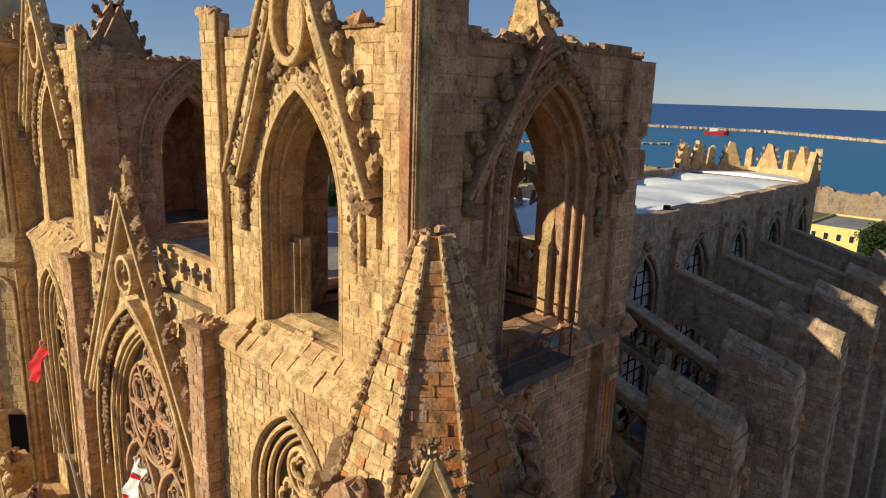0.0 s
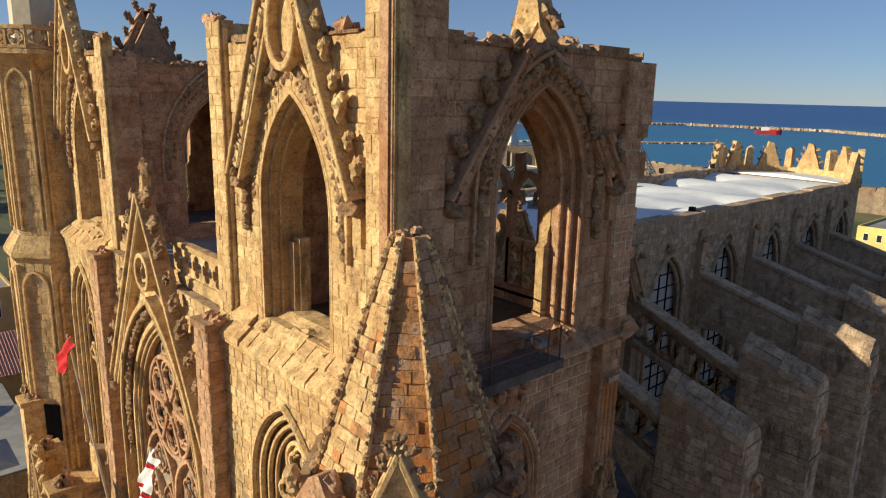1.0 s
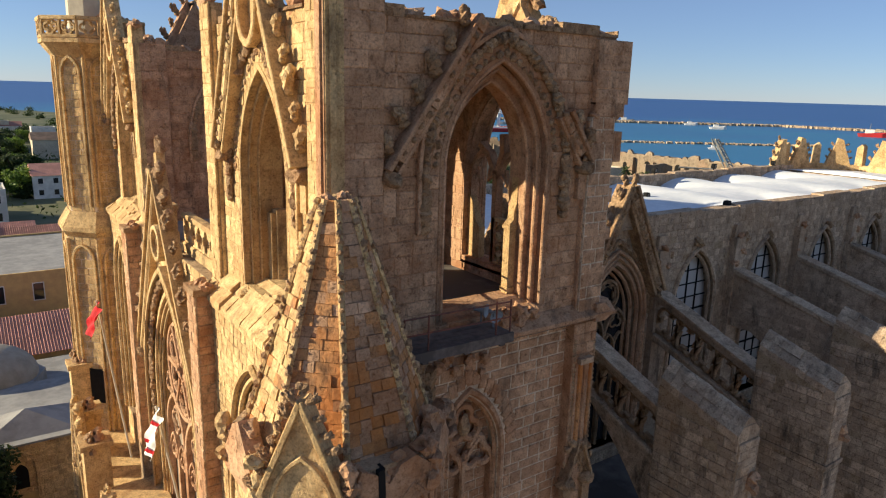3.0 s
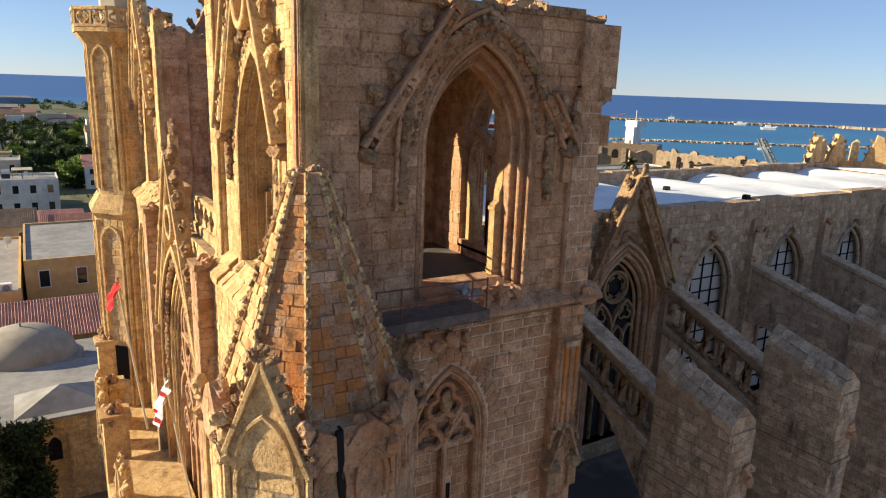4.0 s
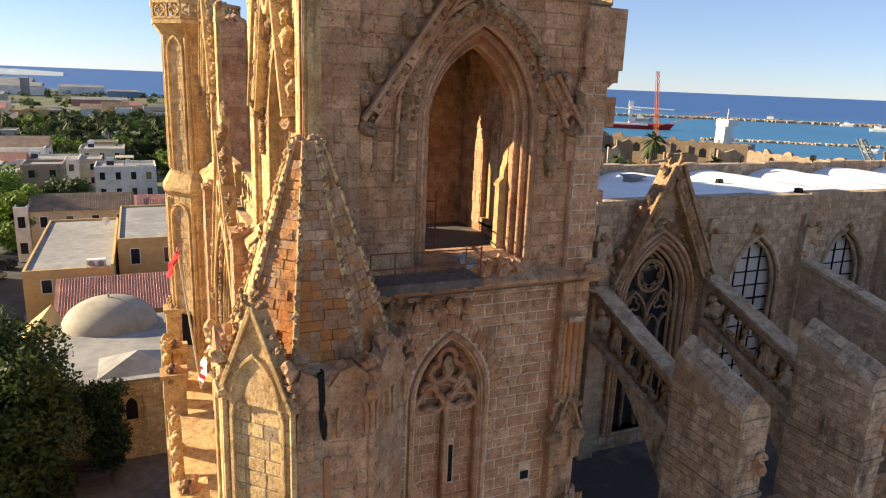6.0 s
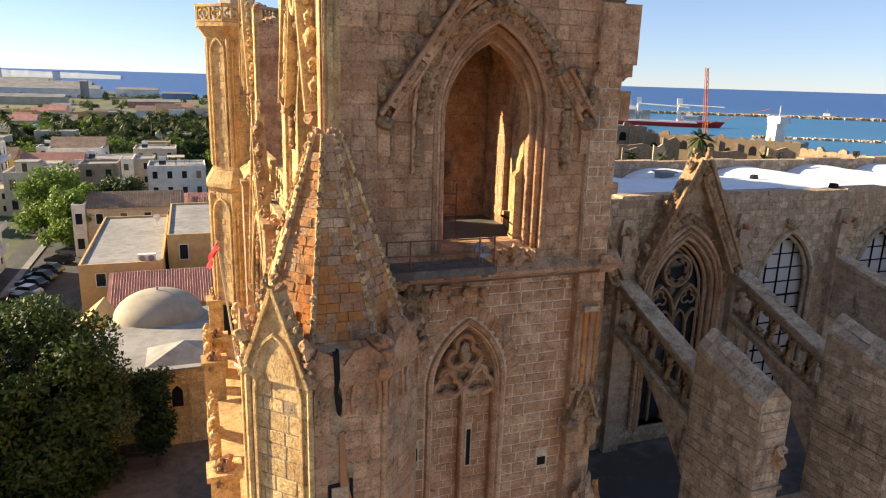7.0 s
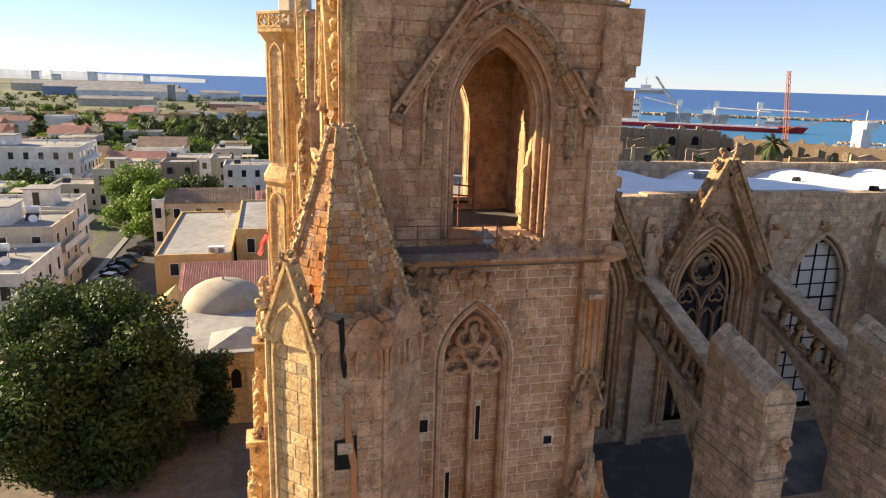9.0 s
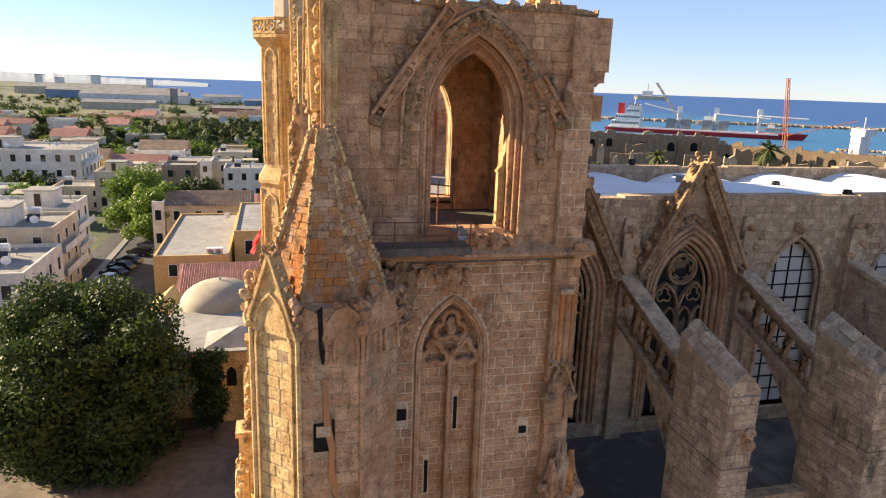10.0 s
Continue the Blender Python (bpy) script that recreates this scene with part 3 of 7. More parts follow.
def tower(s, y0, label, near):
    """A belfry tower: four walls with tall pointed openings above a blind lower stage."""
    t = thing("bell_tower", label, "tower", "west towers", at=(13.8, y0 + s * 14.0, GROUND))
    PW = Plane((9.45, y0, 0), (0, s, 0), (-1, 0, 0))
    PS = Plane((0, y0 + s * 9.95, 0), (1, 0, 0), (0, -s, 0))
    PN = Plane((0, y0 + s * 18.1, 0), (1, 0, 0), (0, s, 0))
    PE = Plane((18.1, y0, 0), (0, s, 0), (1, 0, 0))
    sill, deep = 19.86, 1.15
    top = TOWER_TOP
    # west wall painted in the sunlit tone, the other three in the shaded tone
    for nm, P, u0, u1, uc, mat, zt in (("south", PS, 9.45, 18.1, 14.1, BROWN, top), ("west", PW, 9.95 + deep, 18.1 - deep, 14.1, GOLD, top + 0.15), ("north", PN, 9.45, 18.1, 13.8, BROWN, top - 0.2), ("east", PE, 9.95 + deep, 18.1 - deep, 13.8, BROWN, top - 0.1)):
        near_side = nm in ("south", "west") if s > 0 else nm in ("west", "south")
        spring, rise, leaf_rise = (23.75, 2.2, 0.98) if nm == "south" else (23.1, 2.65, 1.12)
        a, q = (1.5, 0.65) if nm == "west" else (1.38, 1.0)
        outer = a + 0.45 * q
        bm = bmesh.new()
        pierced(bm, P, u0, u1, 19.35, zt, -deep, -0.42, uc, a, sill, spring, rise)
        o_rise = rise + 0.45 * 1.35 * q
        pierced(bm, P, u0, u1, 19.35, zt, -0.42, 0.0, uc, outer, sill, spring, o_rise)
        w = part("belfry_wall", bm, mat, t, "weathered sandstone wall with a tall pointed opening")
        seen = near_side if s > 0 else nm in ("west", "north", "south")
        if seen or nm in ("north", "east"):
            hole = arch_hole(uc, outer, sill, spring, o_rise)
            if nm in ("south", "west") or s < 0:
                a0, a1 = (u0, u1) if nm == "south" or nm == "north" else (9.95, 18.1)
                ashlar(w, P, a0, a1, 19.4, zt, mat, [hole], course=0.385, budget=160 if s > 0 else 20, near=near, seed=len(nm) + s, joint=0.013, proud=0.026)
            # inner faces all painted in the shaded brown tone
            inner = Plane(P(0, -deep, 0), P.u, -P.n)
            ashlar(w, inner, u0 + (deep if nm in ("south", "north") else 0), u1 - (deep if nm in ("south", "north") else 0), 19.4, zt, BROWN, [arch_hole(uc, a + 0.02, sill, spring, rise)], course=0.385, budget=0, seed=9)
        window_orders(w, P, uc, a, sill, spring, rise, mat, carve=(nm in ("south", "west") or s < 0), seed=len(nm), leaf_rise=leaf_rise, q=q)
        # a sloping sill
        bm = bmesh.new()
        sec = [(-deep, sill - 0.3), (0.12, sill - 0.3), (0.12, sill - 0.22), (-0.55, sill + 0.16), (-deep, sill + 0.16)]
        ra = [bm.verts.new(P(uc - a - 0.1, d, z)) for d, z in sec]
        rb = [bm.verts.new(P(uc + a + 0.1, d, z)) for d, z in sec]
        bm.faces.new(ra)
        bm.faces.new(rb[::-1])
        for i in range(5):
            bm.faces.new((ra[i], ra[(i + 1) % 5], rb[(i + 1) % 5], rb[i]))
        part("sill", bm, mat, w)
        rubble_top(w, P, u0, u1, zt, -deep, 0.05, 0.5, seed=len(nm) * 3 + s)
        # the top course, broken off in steps
        rng = random.Random(40 + len(nm))
        u = u0
        while u < u1:
            bm = bmesh.new()
            wd = rng.uniform(0.7, 1.4)
            block(bm, P, u, min(u + wd - 0.03, u1), -deep + 0.1, 0.12 * rng.uniform(0.3, 1.2), zt - 0.02, zt + rng.choice((0.05, 0.1, 0.16, 0.24)))
            part("broken_cornice", bm, CARVED, w)
            u += wd
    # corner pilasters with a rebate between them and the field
    # tone follows the side: western ones sunlit gold, the others shaded brown
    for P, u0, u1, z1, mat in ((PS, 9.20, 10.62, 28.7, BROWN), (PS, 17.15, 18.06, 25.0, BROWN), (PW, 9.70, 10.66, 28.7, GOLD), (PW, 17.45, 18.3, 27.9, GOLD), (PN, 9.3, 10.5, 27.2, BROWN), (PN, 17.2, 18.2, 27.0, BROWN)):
        bm = bmesh.new()
        block(bm, P, u0, u1, -0.2, 0.22, 19.38, z1)
        quoin = u0 == 17.15
        p = part("pilaster", bm, MORTAR if quoin else mat, t)
        ashlar(p, Plane(P(0, 0.22, 0), P.u, P.n), u0, u1, 19.4, z1, mat, course=0.385, lens=(0.4, 0.8), budget=40 if s > 0 else 0, near=near, seed=int(u0 * 10), joint=0.034 if quoin else 0.012, proud=0.018)
        for edge in (u0, u1):
            bm = bmesh.new()
            block(bm, P, edge - 0.05, edge + 0.05, 0.0, 0.14, 19.4, z1 - 0.1)
            part("pilaster_fillet", bm, mat, p)
        rubble_top(p, P, u0, u1, z1, -0.3, 0.3, 0.36, seed=int(u0))
    # toothed stones left on the outer eastern corner
    for u1, za, zb in ((18.55, 25.35, 27.05), (18.42, 25.0, 25.4), (18.42, 23.75, 24.6), (18.2, 22.6, 23.0), (18.28, 21.5, 21.85), (18.16, 20.3, 20.7)):
        bm = bmesh.new()
        block(bm, PS, 17.25, u1, -0.9, 0.2, za, zb)
        p = part("toothing", bm, BROWN, t)
        ashlar(p, Plane(PS(0, 0.2, 0), PS.u, PS.n), 17.25, u1, za, zb, BROWN, course=0.4, budget=12, seed=int(za))
    belfry_tracery(PE, 13.8, t)
    # stubs of lost tracery in the western opening
    bm = bmesh.new()
    block(bm, PW, 15.2, 15.6, -1.12, -0.8, 19.95, 22.1)
    block(bm, PW, 15.3, 15.6, -0.82, -0.66, 19.95, 22.0)
    part("mullion_stub", bm, GOLD, t)
    # a broken jamb shaft and a cusp left standing in the southern opening
    # this stub is painted in the sunlit gold tone
    bm = bmesh.new()
    solid(bm, PS, [(15.22, 19.95), (15.5, 19.95), (15.5, 23.4), (15.45, 23.3), (15.43, 22.6), (15.36, 22.45), (15.34, 22.15), (15.22, 22.05)], -1.0, -0.74)
    for zc in (20.1, 21.9):
        block(bm, PS, 15.18, 15.5, -1.02, -0.7, zc, zc + 0.1)
    part("mullion_stub", bm, GOLD, t)
    spread(t, RUBBLE, "broken_stone", PS, [(13.95, 19.72), (14.25, 19.8), (14.55, 19.76), (14.85, 19.8), (15.15, 19.74), (15.45, 19.7), (14.4, 19.6), (14.95, 19.58)], 0.42, 0.12, 17)
    bm = bmesh.new()
    sweep(bm, PW, [(12.38, 23.6), (12.75, 23.2), (12.95, 23.25), (12.75, 23.0), (12.38, 22.3)], rect(0.12, -0.9, -0.66))
    part("cusp", bm, GOLD, t)
    gable(t, PS, 13.92, 3.1, 23.75, 28.2 if s > 0 else 29.9, BROWN, left=0.78 if s > 0 else 1.0, right=0.30 if s > 0 else 1.0, d=0.30, wide=0.62)
    gable(t, PW, 13.85, 2.75, 23.75, 29.6, GOLD, d=0.42, seed=11, wide=0.72)
    if s < 0:
        bm = bmesh.new()
        solid(bm, PS, [(12.5, 26.9), (15.34, 26.9), (13.92, 29.7)], -0.5, 0.1)
        part("gable_field", bm, BROWN, t)
        bm = bmesh.new()
        sweep(bm, PS, foil_path(13.92, 27.75, 0.5, 3), roll(0.1, 0.1), closed=True)
        part("gable_trefoil", bm, BROWN, t)
    # the oculus in the western gable
    bm = bmesh.new()
    sweep(bm, PW, [(13.85 + 0.62 * math.cos(k), 27.55 + 0.95 * math.sin(k)) for k in np.linspace(0, math.tau, 20)[:-1]], rect(0.2, 0.0, 0.42), closed=True)
    part("oculus_ring", bm, GOLD, t)
    bm = bmesh.new()
    solid(bm, PW, [(13.05, 27.0), (14.65, 27.0), (13.85, 29.3)], 0.0, 0.14)
    part("gable_field", bm, GOLD, t)
    # broken stump of the eastern gable, carrying a leaf
    # sunlit gold put into its colour, unlike the wall below
    bm = bmesh.new()
    solid(bm, PE, [(12.25, 26.9), (14.5, 26.9), (14.3, 27.3), (14.05, 27.9), (13.9, 28.3), (13.75, 28.9), (13.6, 29.3), (13.2, 29.3), (13.0, 28.8), (12.85, 28.1), (12.5, 27.6)], -1.0, -0.3)
    p = part("gable_stump", bm, GOLD, t)
    part("stump_carving", lump_bm(PE(13.35, -0.65, 28.1), (0.5, 0.62, 0.75), 3), GOLD, p)
    spread(p, CROCKETS, "crocket", PE, [(12.3, 27.7), (12.5, 28.2), (14.35, 27.8), (14.2, 28.3)], 0.7, -0.6, 3)
    # string course
    for P, u0, u1 in ((PS, 11.0, 18.6), (PN, 9.4, 18.6), (PE, 9.6, 18.4)):
        bm = bmesh.new()
        ra = [bm.verts.new(P(u0, d, z)) for d, z in ((-0.3, 19.05), (0.12, 19.05), (0.38, 19.2), (0.38, 19.3), (0.05, 19.6), (-0.3, 19.6))]
        rb = [bm.verts.new(P(u1, d, z)) for d, z in ((-0.3, 19.05), (0.12, 19.05), (0.38, 19.2), (0.38, 19.3), (0.05, 19.6), (-0.3, 19.6))]
        bm.faces.new(ra)
        bm.faces.new(rb[::-1])
        for i in range(6):
            bm.faces.new((ra[i], ra[(i + 1) % 6], rb[(i + 1) % 6], rb[i]))
        part("string_course", bm, BROWN, t)
    # belfry floor
    bm = bmesh.new()
    box3(bm, 9.6, 18.0, min(y0 + s * 10.1, y0 + s * 18.0), max(y0 + s * 10.1, y0 + s * 18.0), 18.9, 19.5)
    part("belfry_floor", bm, AISLEROOF, t)
    bm = bmesh.new()
    box3(bm, 10.5, 17.1, min(y0 + s * 11.0, y0 + s * 17.1), max(y0 + s * 11.0, y0 + s * 17.1), 26.55, 26.85)
    part("belfry_vault", bm, BROWN, t)
    # lower stage
    # lower stage: south stones carry the shaded tone, west stones the sunlit one
    LS = Plane((0, y0 + s * 10.25, 0), (1, 0, 0), (0, -s, 0))
    LW = Plane((8.9, y0, 0), (0, s, 0), (-1, 0, 0))
    bm = bmesh.new()
    b_a, b_spring, b_rise, b_sill = 1.12, 15.5, 1.95, 3.0
    pierced(bm, LS, 9.0, 18.1, GROUND, 19.1, -0.45, 0.0, 13.68, b_a, b_sill, b_spring, b_rise)
    block(bm, LS, 9.0, 18.1, -1.5, -0.45, GROUND, 19.1)
    w = part("lower_wall", bm, MORTAR, t, "coursed sandstone wall with a blind pointed window")
    slits = [(14.02, 12.35, 13.65), (12.98, 9.8, 11.15)]
    ashlar(w, LS, 9.4, 18.1, 4.0 if s > 0 else GROUND, 19.1, BROWN, [arch_hole(13.68, b_a + 0.25, b_sill, b_spring, b_rise + 0.3), box_hole(16.35, 16.75, 12.1, 12.5), box_hole(11.7, 12.05, 17.05, 17.4), box_hole(11.7, 12.15, 13.05, 13.6)], course=0.355, joint=0.042, lens=(0.38, 0.95), budget=295 if s > 0 else 20, near=near, seed=21)
    back = Plane(LS(0, -0.45, 0), LS.u, LS.n)
    ashlar(w, back, 13.68 - b_a, 13.68 + b_a, 5.0, 17.0, BROWN, [box_hole(c - 0.1, c + 0.1, za, zb) for c, za, zb in slits] + [arch_hole(13.68, 0.01, 50, 51, 1)], course=0.315, lens=(0.35, 0.6), budget=40 if s > 0 else 0, seed=5)
    # near-black plates painted in for the shade inside the loopholes
    for c, za, zb in slits:
        bm = bmesh.new()
        block(bm, back, c - 0.07, c + 0.07, -0.02, 0.016, za, zb)
        part("slit", bm, DARK, w, "narrow loophole, its shade painted as a near-black plate")
    # no real depth: dark plates stand for shade in the holes
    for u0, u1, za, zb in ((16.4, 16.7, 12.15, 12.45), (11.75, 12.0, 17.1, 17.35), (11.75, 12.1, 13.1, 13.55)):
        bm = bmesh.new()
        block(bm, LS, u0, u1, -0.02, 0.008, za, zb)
        part("putlog_hole", bm, DARK, w, "square putlog hole, its shade painted as a near-black plate")
    for da, r in ((0.12, 0.10), (-0.02, 0.07)):
        bm = bmesh.new()
        sweep(bm, LS, arch_path(13.68, b_a + da, b_sill, b_spring, b_rise + da * 1.4), roll(r, 0.0 - (0.12 - da)))
        part("arch_moulding", bm, BROWN, w)
    vous = [(u, z) for u, z in along(arch_path(13.68, b_a + 0.52, b_spring, b_spring, b_rise + 0.62, 10), 0.3)]
    for u, z in vous:
        ang = math.atan2(z - (b_spring - 0.4), u - 13.68)
        put("voussoir", BLOCKS[BROWN.name], w, LS.place(u, 0.012, z, 0.42, 0.06, 0.27, -ang))
    # tracery: two cusped lights under a quatrefoil
    bm = bmesh.new()
    for path, r in ((foil_path(13.68, 16.45, 0.62, 3), 0.12), (foil_path(13.13, 15.45, 0.54, 3), 0.11), (foil_path(14.23, 15.45, 0.54, 3), 0.11)):
        sweep(bm, LS, path, roll(r, -0.28), closed=True)
    for c in (13.13, 14.23):
        sweep(bm, LS, arch_path(c, 0.53, b_sill, 14.85, 1.05, 8), rect(0.12, -0.45, -0.16))
    sweep(bm, LS, [(13.68, b_sill), (13.68, 15.4)], roll(0.09, -0.2))
    part("tracery", bm, BROWN, w)
    bm = bmesh.new()
    c = LS(13.68, -0.2, 16.5)
    bmesh.ops.create_icosphere(bm, subdivisions=2, radius=0.2)
    for v in bm.verts:
        v.co = Vector((v.co.x, v.co.y * 0.8, v.co.z * 1.7)) * (1 + 0.35 * noise.noise(v.co * 7)) + c
    part("tracery_boss", bm, CARVED, w)
    # western lower wall and its sloping top
    bm = bmesh.new()
    w_a, w_spring, w_rise, w_sill = 1.75, 15.2, 2.7, 8.3
    pierced(bm, LW, 10.2, 18.0, GROUND, 19.2, -0.55, 0.0, 13.75, w_a, w_sill, w_spring, w_rise)
    block(bm, LW, 10.2, 18.0, -1.4, -0.55, GROUND, 19.2)
    w = part("lower_wall", bm, JOINT, t, "golden sandstone wall with a traceried window")
    ashlar(w, LW, 10.2, 18.0, 4.0, 19.1, GOLD, [arch_hole(13.75, w_a, w_sill, w_spring, w_rise)], course=0.30, lens=(0.3, 0.62), budget=150 if s > 0 else 20, near=near, seed=31)
    for da, d1, r in ((0.12, 0.07, 0.1), (-0.1, -0.08, 0.09), (-0.3, -0.22, 0.08), (-0.48, -0.34, 0.06)):
        bm = bmesh.new()
        sweep(bm, LW, arch_path(13.75, w_a + da, w_sill, w_spring, w_rise + da * 1.4), roll(r, d1))
        part("arch_moulding", bm, GOLD, w)
    bm = bmesh.new()
    for zc in (16.2, 14.6):
        sweep(bm, LW, foil_path(13.75, zc, 0.55, 4), roll(0.07, -0.38), closed=True)
    for c, zc in ((13.05, 15.2), (14.45, 15.2), (13.05, 13.4), (14.45, 13.4)):
        sweep(bm, LW, foil_path(c, zc, 0.5, 3), roll(0.07, -0.38), closed=True)
    for c in (12.95, 14.55):
        sweep(bm, LW, arch_path(c, 0.62, w_sill, 12.6, 1.1, 8), rect(0.12, -0.55, -0.3))
    sweep(bm, LW, ring_path(13.75, 16.2, 0.66), rect(0.12, -0.55, -0.3), closed=True)
    part("tracery", bm, GOLD, w)
    bm = bmesh.new()
    sec = [(-1.3, 18.9), (0.1, 18.9), (0.14, 19.12), (0.0, 19.25), (-0.6, 19.75), (-1.3, 19.75)]
    ra = [bm.verts.new(LW(10.0, d, z)) for d, z in sec]
    rb = [bm.verts.new(LW(18.2, d, z)) for d, z in sec]
    bm.faces.new(ra)
    bm.faces.new(rb[::-1])
    for i in range(6):
        bm.faces.new((ra[i], ra[(i + 1) % 6], rb[(i + 1) % 6], rb[i]))
    ledge = part("weathering", bm, GOLD, t, "eroded sloping ledge")
    rng = random.Random(8)
    for row, (d0, za, d1, zb) in enumerate(((0.17, 19.06, -0.24, 19.40), (-0.22, 19.42, -0.62, 19.78))):
        u = 10.0
        while u < 18.1:
            wd = rng.uniform(0.45, 0.95)
            e, f = rng.uniform(-0.05, 0.05), rng.uniform(-0.02, 0.09)
            if rng.random() > 0.12:
                bm = bmesh.new()
                sec = ((d0 + e, za), (d0 + e - 0.03, za + 0.12 + f), (d1 + e * 0.5, zb + 0.07 + f), (d1 - 0.1, zb - 0.1))
                ra = [bm.verts.new(LW(u, d, z)) for d, z in sec]
                rb = [bm.verts.new(LW(min(u + wd - 0.035, 18.15), d + rng.uniform(-0.03, 0.03), z + rng.uniform(-0.03, 0.03))) for d, z in sec]
                bm.faces.new(ra)
                bm.faces.new(rb[::-1])
                for q in range(4):
                    bm.faces.new((ra[q], ra[(q + 1) % 4], rb[(q + 1) % 4], rb[q]))
                part("ledge_stone", bm, GOLD, ledge)
            u += wd
    for k in range(14):
        u, f, sz = rng.uniform(12.2, 15.8), rng.random(), rng.uniform(0.25, 0.5)
        put("broken_stone", rng.choice(RUBBLE_GOLD), ledge, LW.place(u, -0.35 - 0.5 * f, 19.55 + 0.3 * f, sz * 1.3, sz, sz * 0.7, rng.uniform(-0.2, 0.2)))
    # clustered buttress at the eastern outer corner, with a pinnacle niche
    bm = bmesh.new()
    block(bm, LS, 17.25, 18.2, -0.6, 0.35, GROUND, 19.0)
    b = part("corner_buttress", bm, BROWN, t)
    ashlar(b, Plane(LS(0, 0.35, 0), LS.u, LS.n), 17.25, 18.2, 4.0, 19.0, BROWN, course=0.33, lens=(0.3, 0.55), budget=60 if s > 0 else 0, near=near, seed=3)
    for c, r, m in ((17.42, 0.06, BROWN), (17.6, 0.085, ORANGE), (17.82, 0.085, BROWN), (18.04, 0.06, ORANGE)):
        bm = bmesh.new()
        bar(bm, LS(c, 0.37, 15.1), LS(c, 0.37, 17.75), r, 8)
        part("shaft", bm, m, b)
    bm = bmesh.new()
    block(bm, LS, 17.44, 17.98, 0.3, 0.54, 17.72, 17.9)
    part("capital", bm, GREYED, b)
    for c in (17.34, 18.14):
        spread(b, LUMPS, "dogtooth", LS, [(c, 15.0 + 0.15 * k) for k in range(24)], 0.13, 0.36, int(c * 10))
    spread(b, LUMPS, "leaf_boss", LS, [(17.3 + 0.17 * k, 14.95 + 0.16 * math.sin(k * 2.3)) for k in range(6)], 0.26, 0.42, 5)
    gable(b, Plane(LS(0, 0.34, 0), LS.u, LS.n), 17.72, 0.42, 13.9, 15.0, CARVED, d=0.14, size=0.14, wide=0.5)
    bm = bmesh.new()
    sweep(bm, LS, arch_path(17.72, 0.3, 13.3, 13.9, 0.5, 6), roll(0.05, 0.4))
    part("niche_arch", bm, CARVED, b)
    bm = bmesh.new()
    solid(bm, LS, [(17.0, GROUND), (18.7, GROUND), (18.7, 10.2), (18.45, 11.0), (18.2, 11.2), (18.0, 11.7), (17.7, 11.2), (17.3, 10.6), (17.0, 9.3)], -0.5, 0.8)
    st = part("broken_stump", bm, CARVED, b)
    ashlar(st, Plane(LS(0, 0.8, 0), LS.u, LS.n), 17.0, 18.7, 4.0, 9.3, BROWN, course=0.36, lens=(0.35, 0.6), budget=20, seed=4)
    for k, (u, d, zt, w2) in enumerate(((17.2, 0.7, 10.4, 0.24), (17.55, 0.85, 11.3, 0.26), (17.9, 0.8, 12.0, 0.24), (18.2, 0.72, 11.5, 0.27), (18.5, 0.7, 10.7, 0.25), (17.75, 1.0, 10.3, 0.25), (18.3, 0.95, 10.1, 0.28))):
        part("torn_stone", lump_bm(LS(u, d, zt - 1.1), (w2, w2 * 1.2, 1.15), k * 3.7), (CARVED, BROWN, GREYED, ORANGE)[k % 4], st)
    spread(st, RUBBLE, "broken_stone", LS, [(17.1 + 0.19 * (k % 9), 9.4 + 0.45 * (k // 9) + 0.2 * math.sin(k * 1.9)) for k in range(27)], 0.34, 0.95, 12)
    for u, z, sz in ((12.55, 18.55, 0.5), (13.1, 18.35, 0.42), (13.55, 18.6, 0.5), (14.1, 18.5, 0.42), (12.85, 18.8, 0.4), (14.0, 18.15, 0.3)):
        put("corbel", RUBBLE[int(u * 10) % 5], t, LS.place(u, 0.1, z, sz * 0.7, sz * 0.9, sz))
    # the shaft in the angle beside the corner turret
    bm = bmesh.new()
    for c, r in ((11.55, 0.11), (11.35, 0.14)):
        bar(bm, LS(c, 0.1, GROUND), LS(c, 0.1, 18.2), r, 8)
    p = part("angle_shaft", bm, CARVED, t)
    spread(p, LUMPS, "leaf_boss", LS, [(11.5 + 0.12 * math.sin(k * 5.1), 9 + 0.62 * k) for k in range(15)], 0.3, 0.2, 9)
    # tumbled masonry where the turret meets the tower
    if s > 0:
        rng = random.Random(14)
        rub = part("rubble_core", lump_bm(LS(11.7, 0.25, 18.2), (0.55, 0.5, 1.0), 5), CARVED, t)
        for k in range(22):
            sz = rng.uniform(0.25, 0.6)
            put("broken_stone", rng.choice(RUBBLE), rub, LS.place(rng.uniform(11.15, 12.1), rng.uniform(0.1, 0.7), rng.uniform(16.9, 19.3), sz, sz, sz, rng.uniform(-1, 1)))
    return t


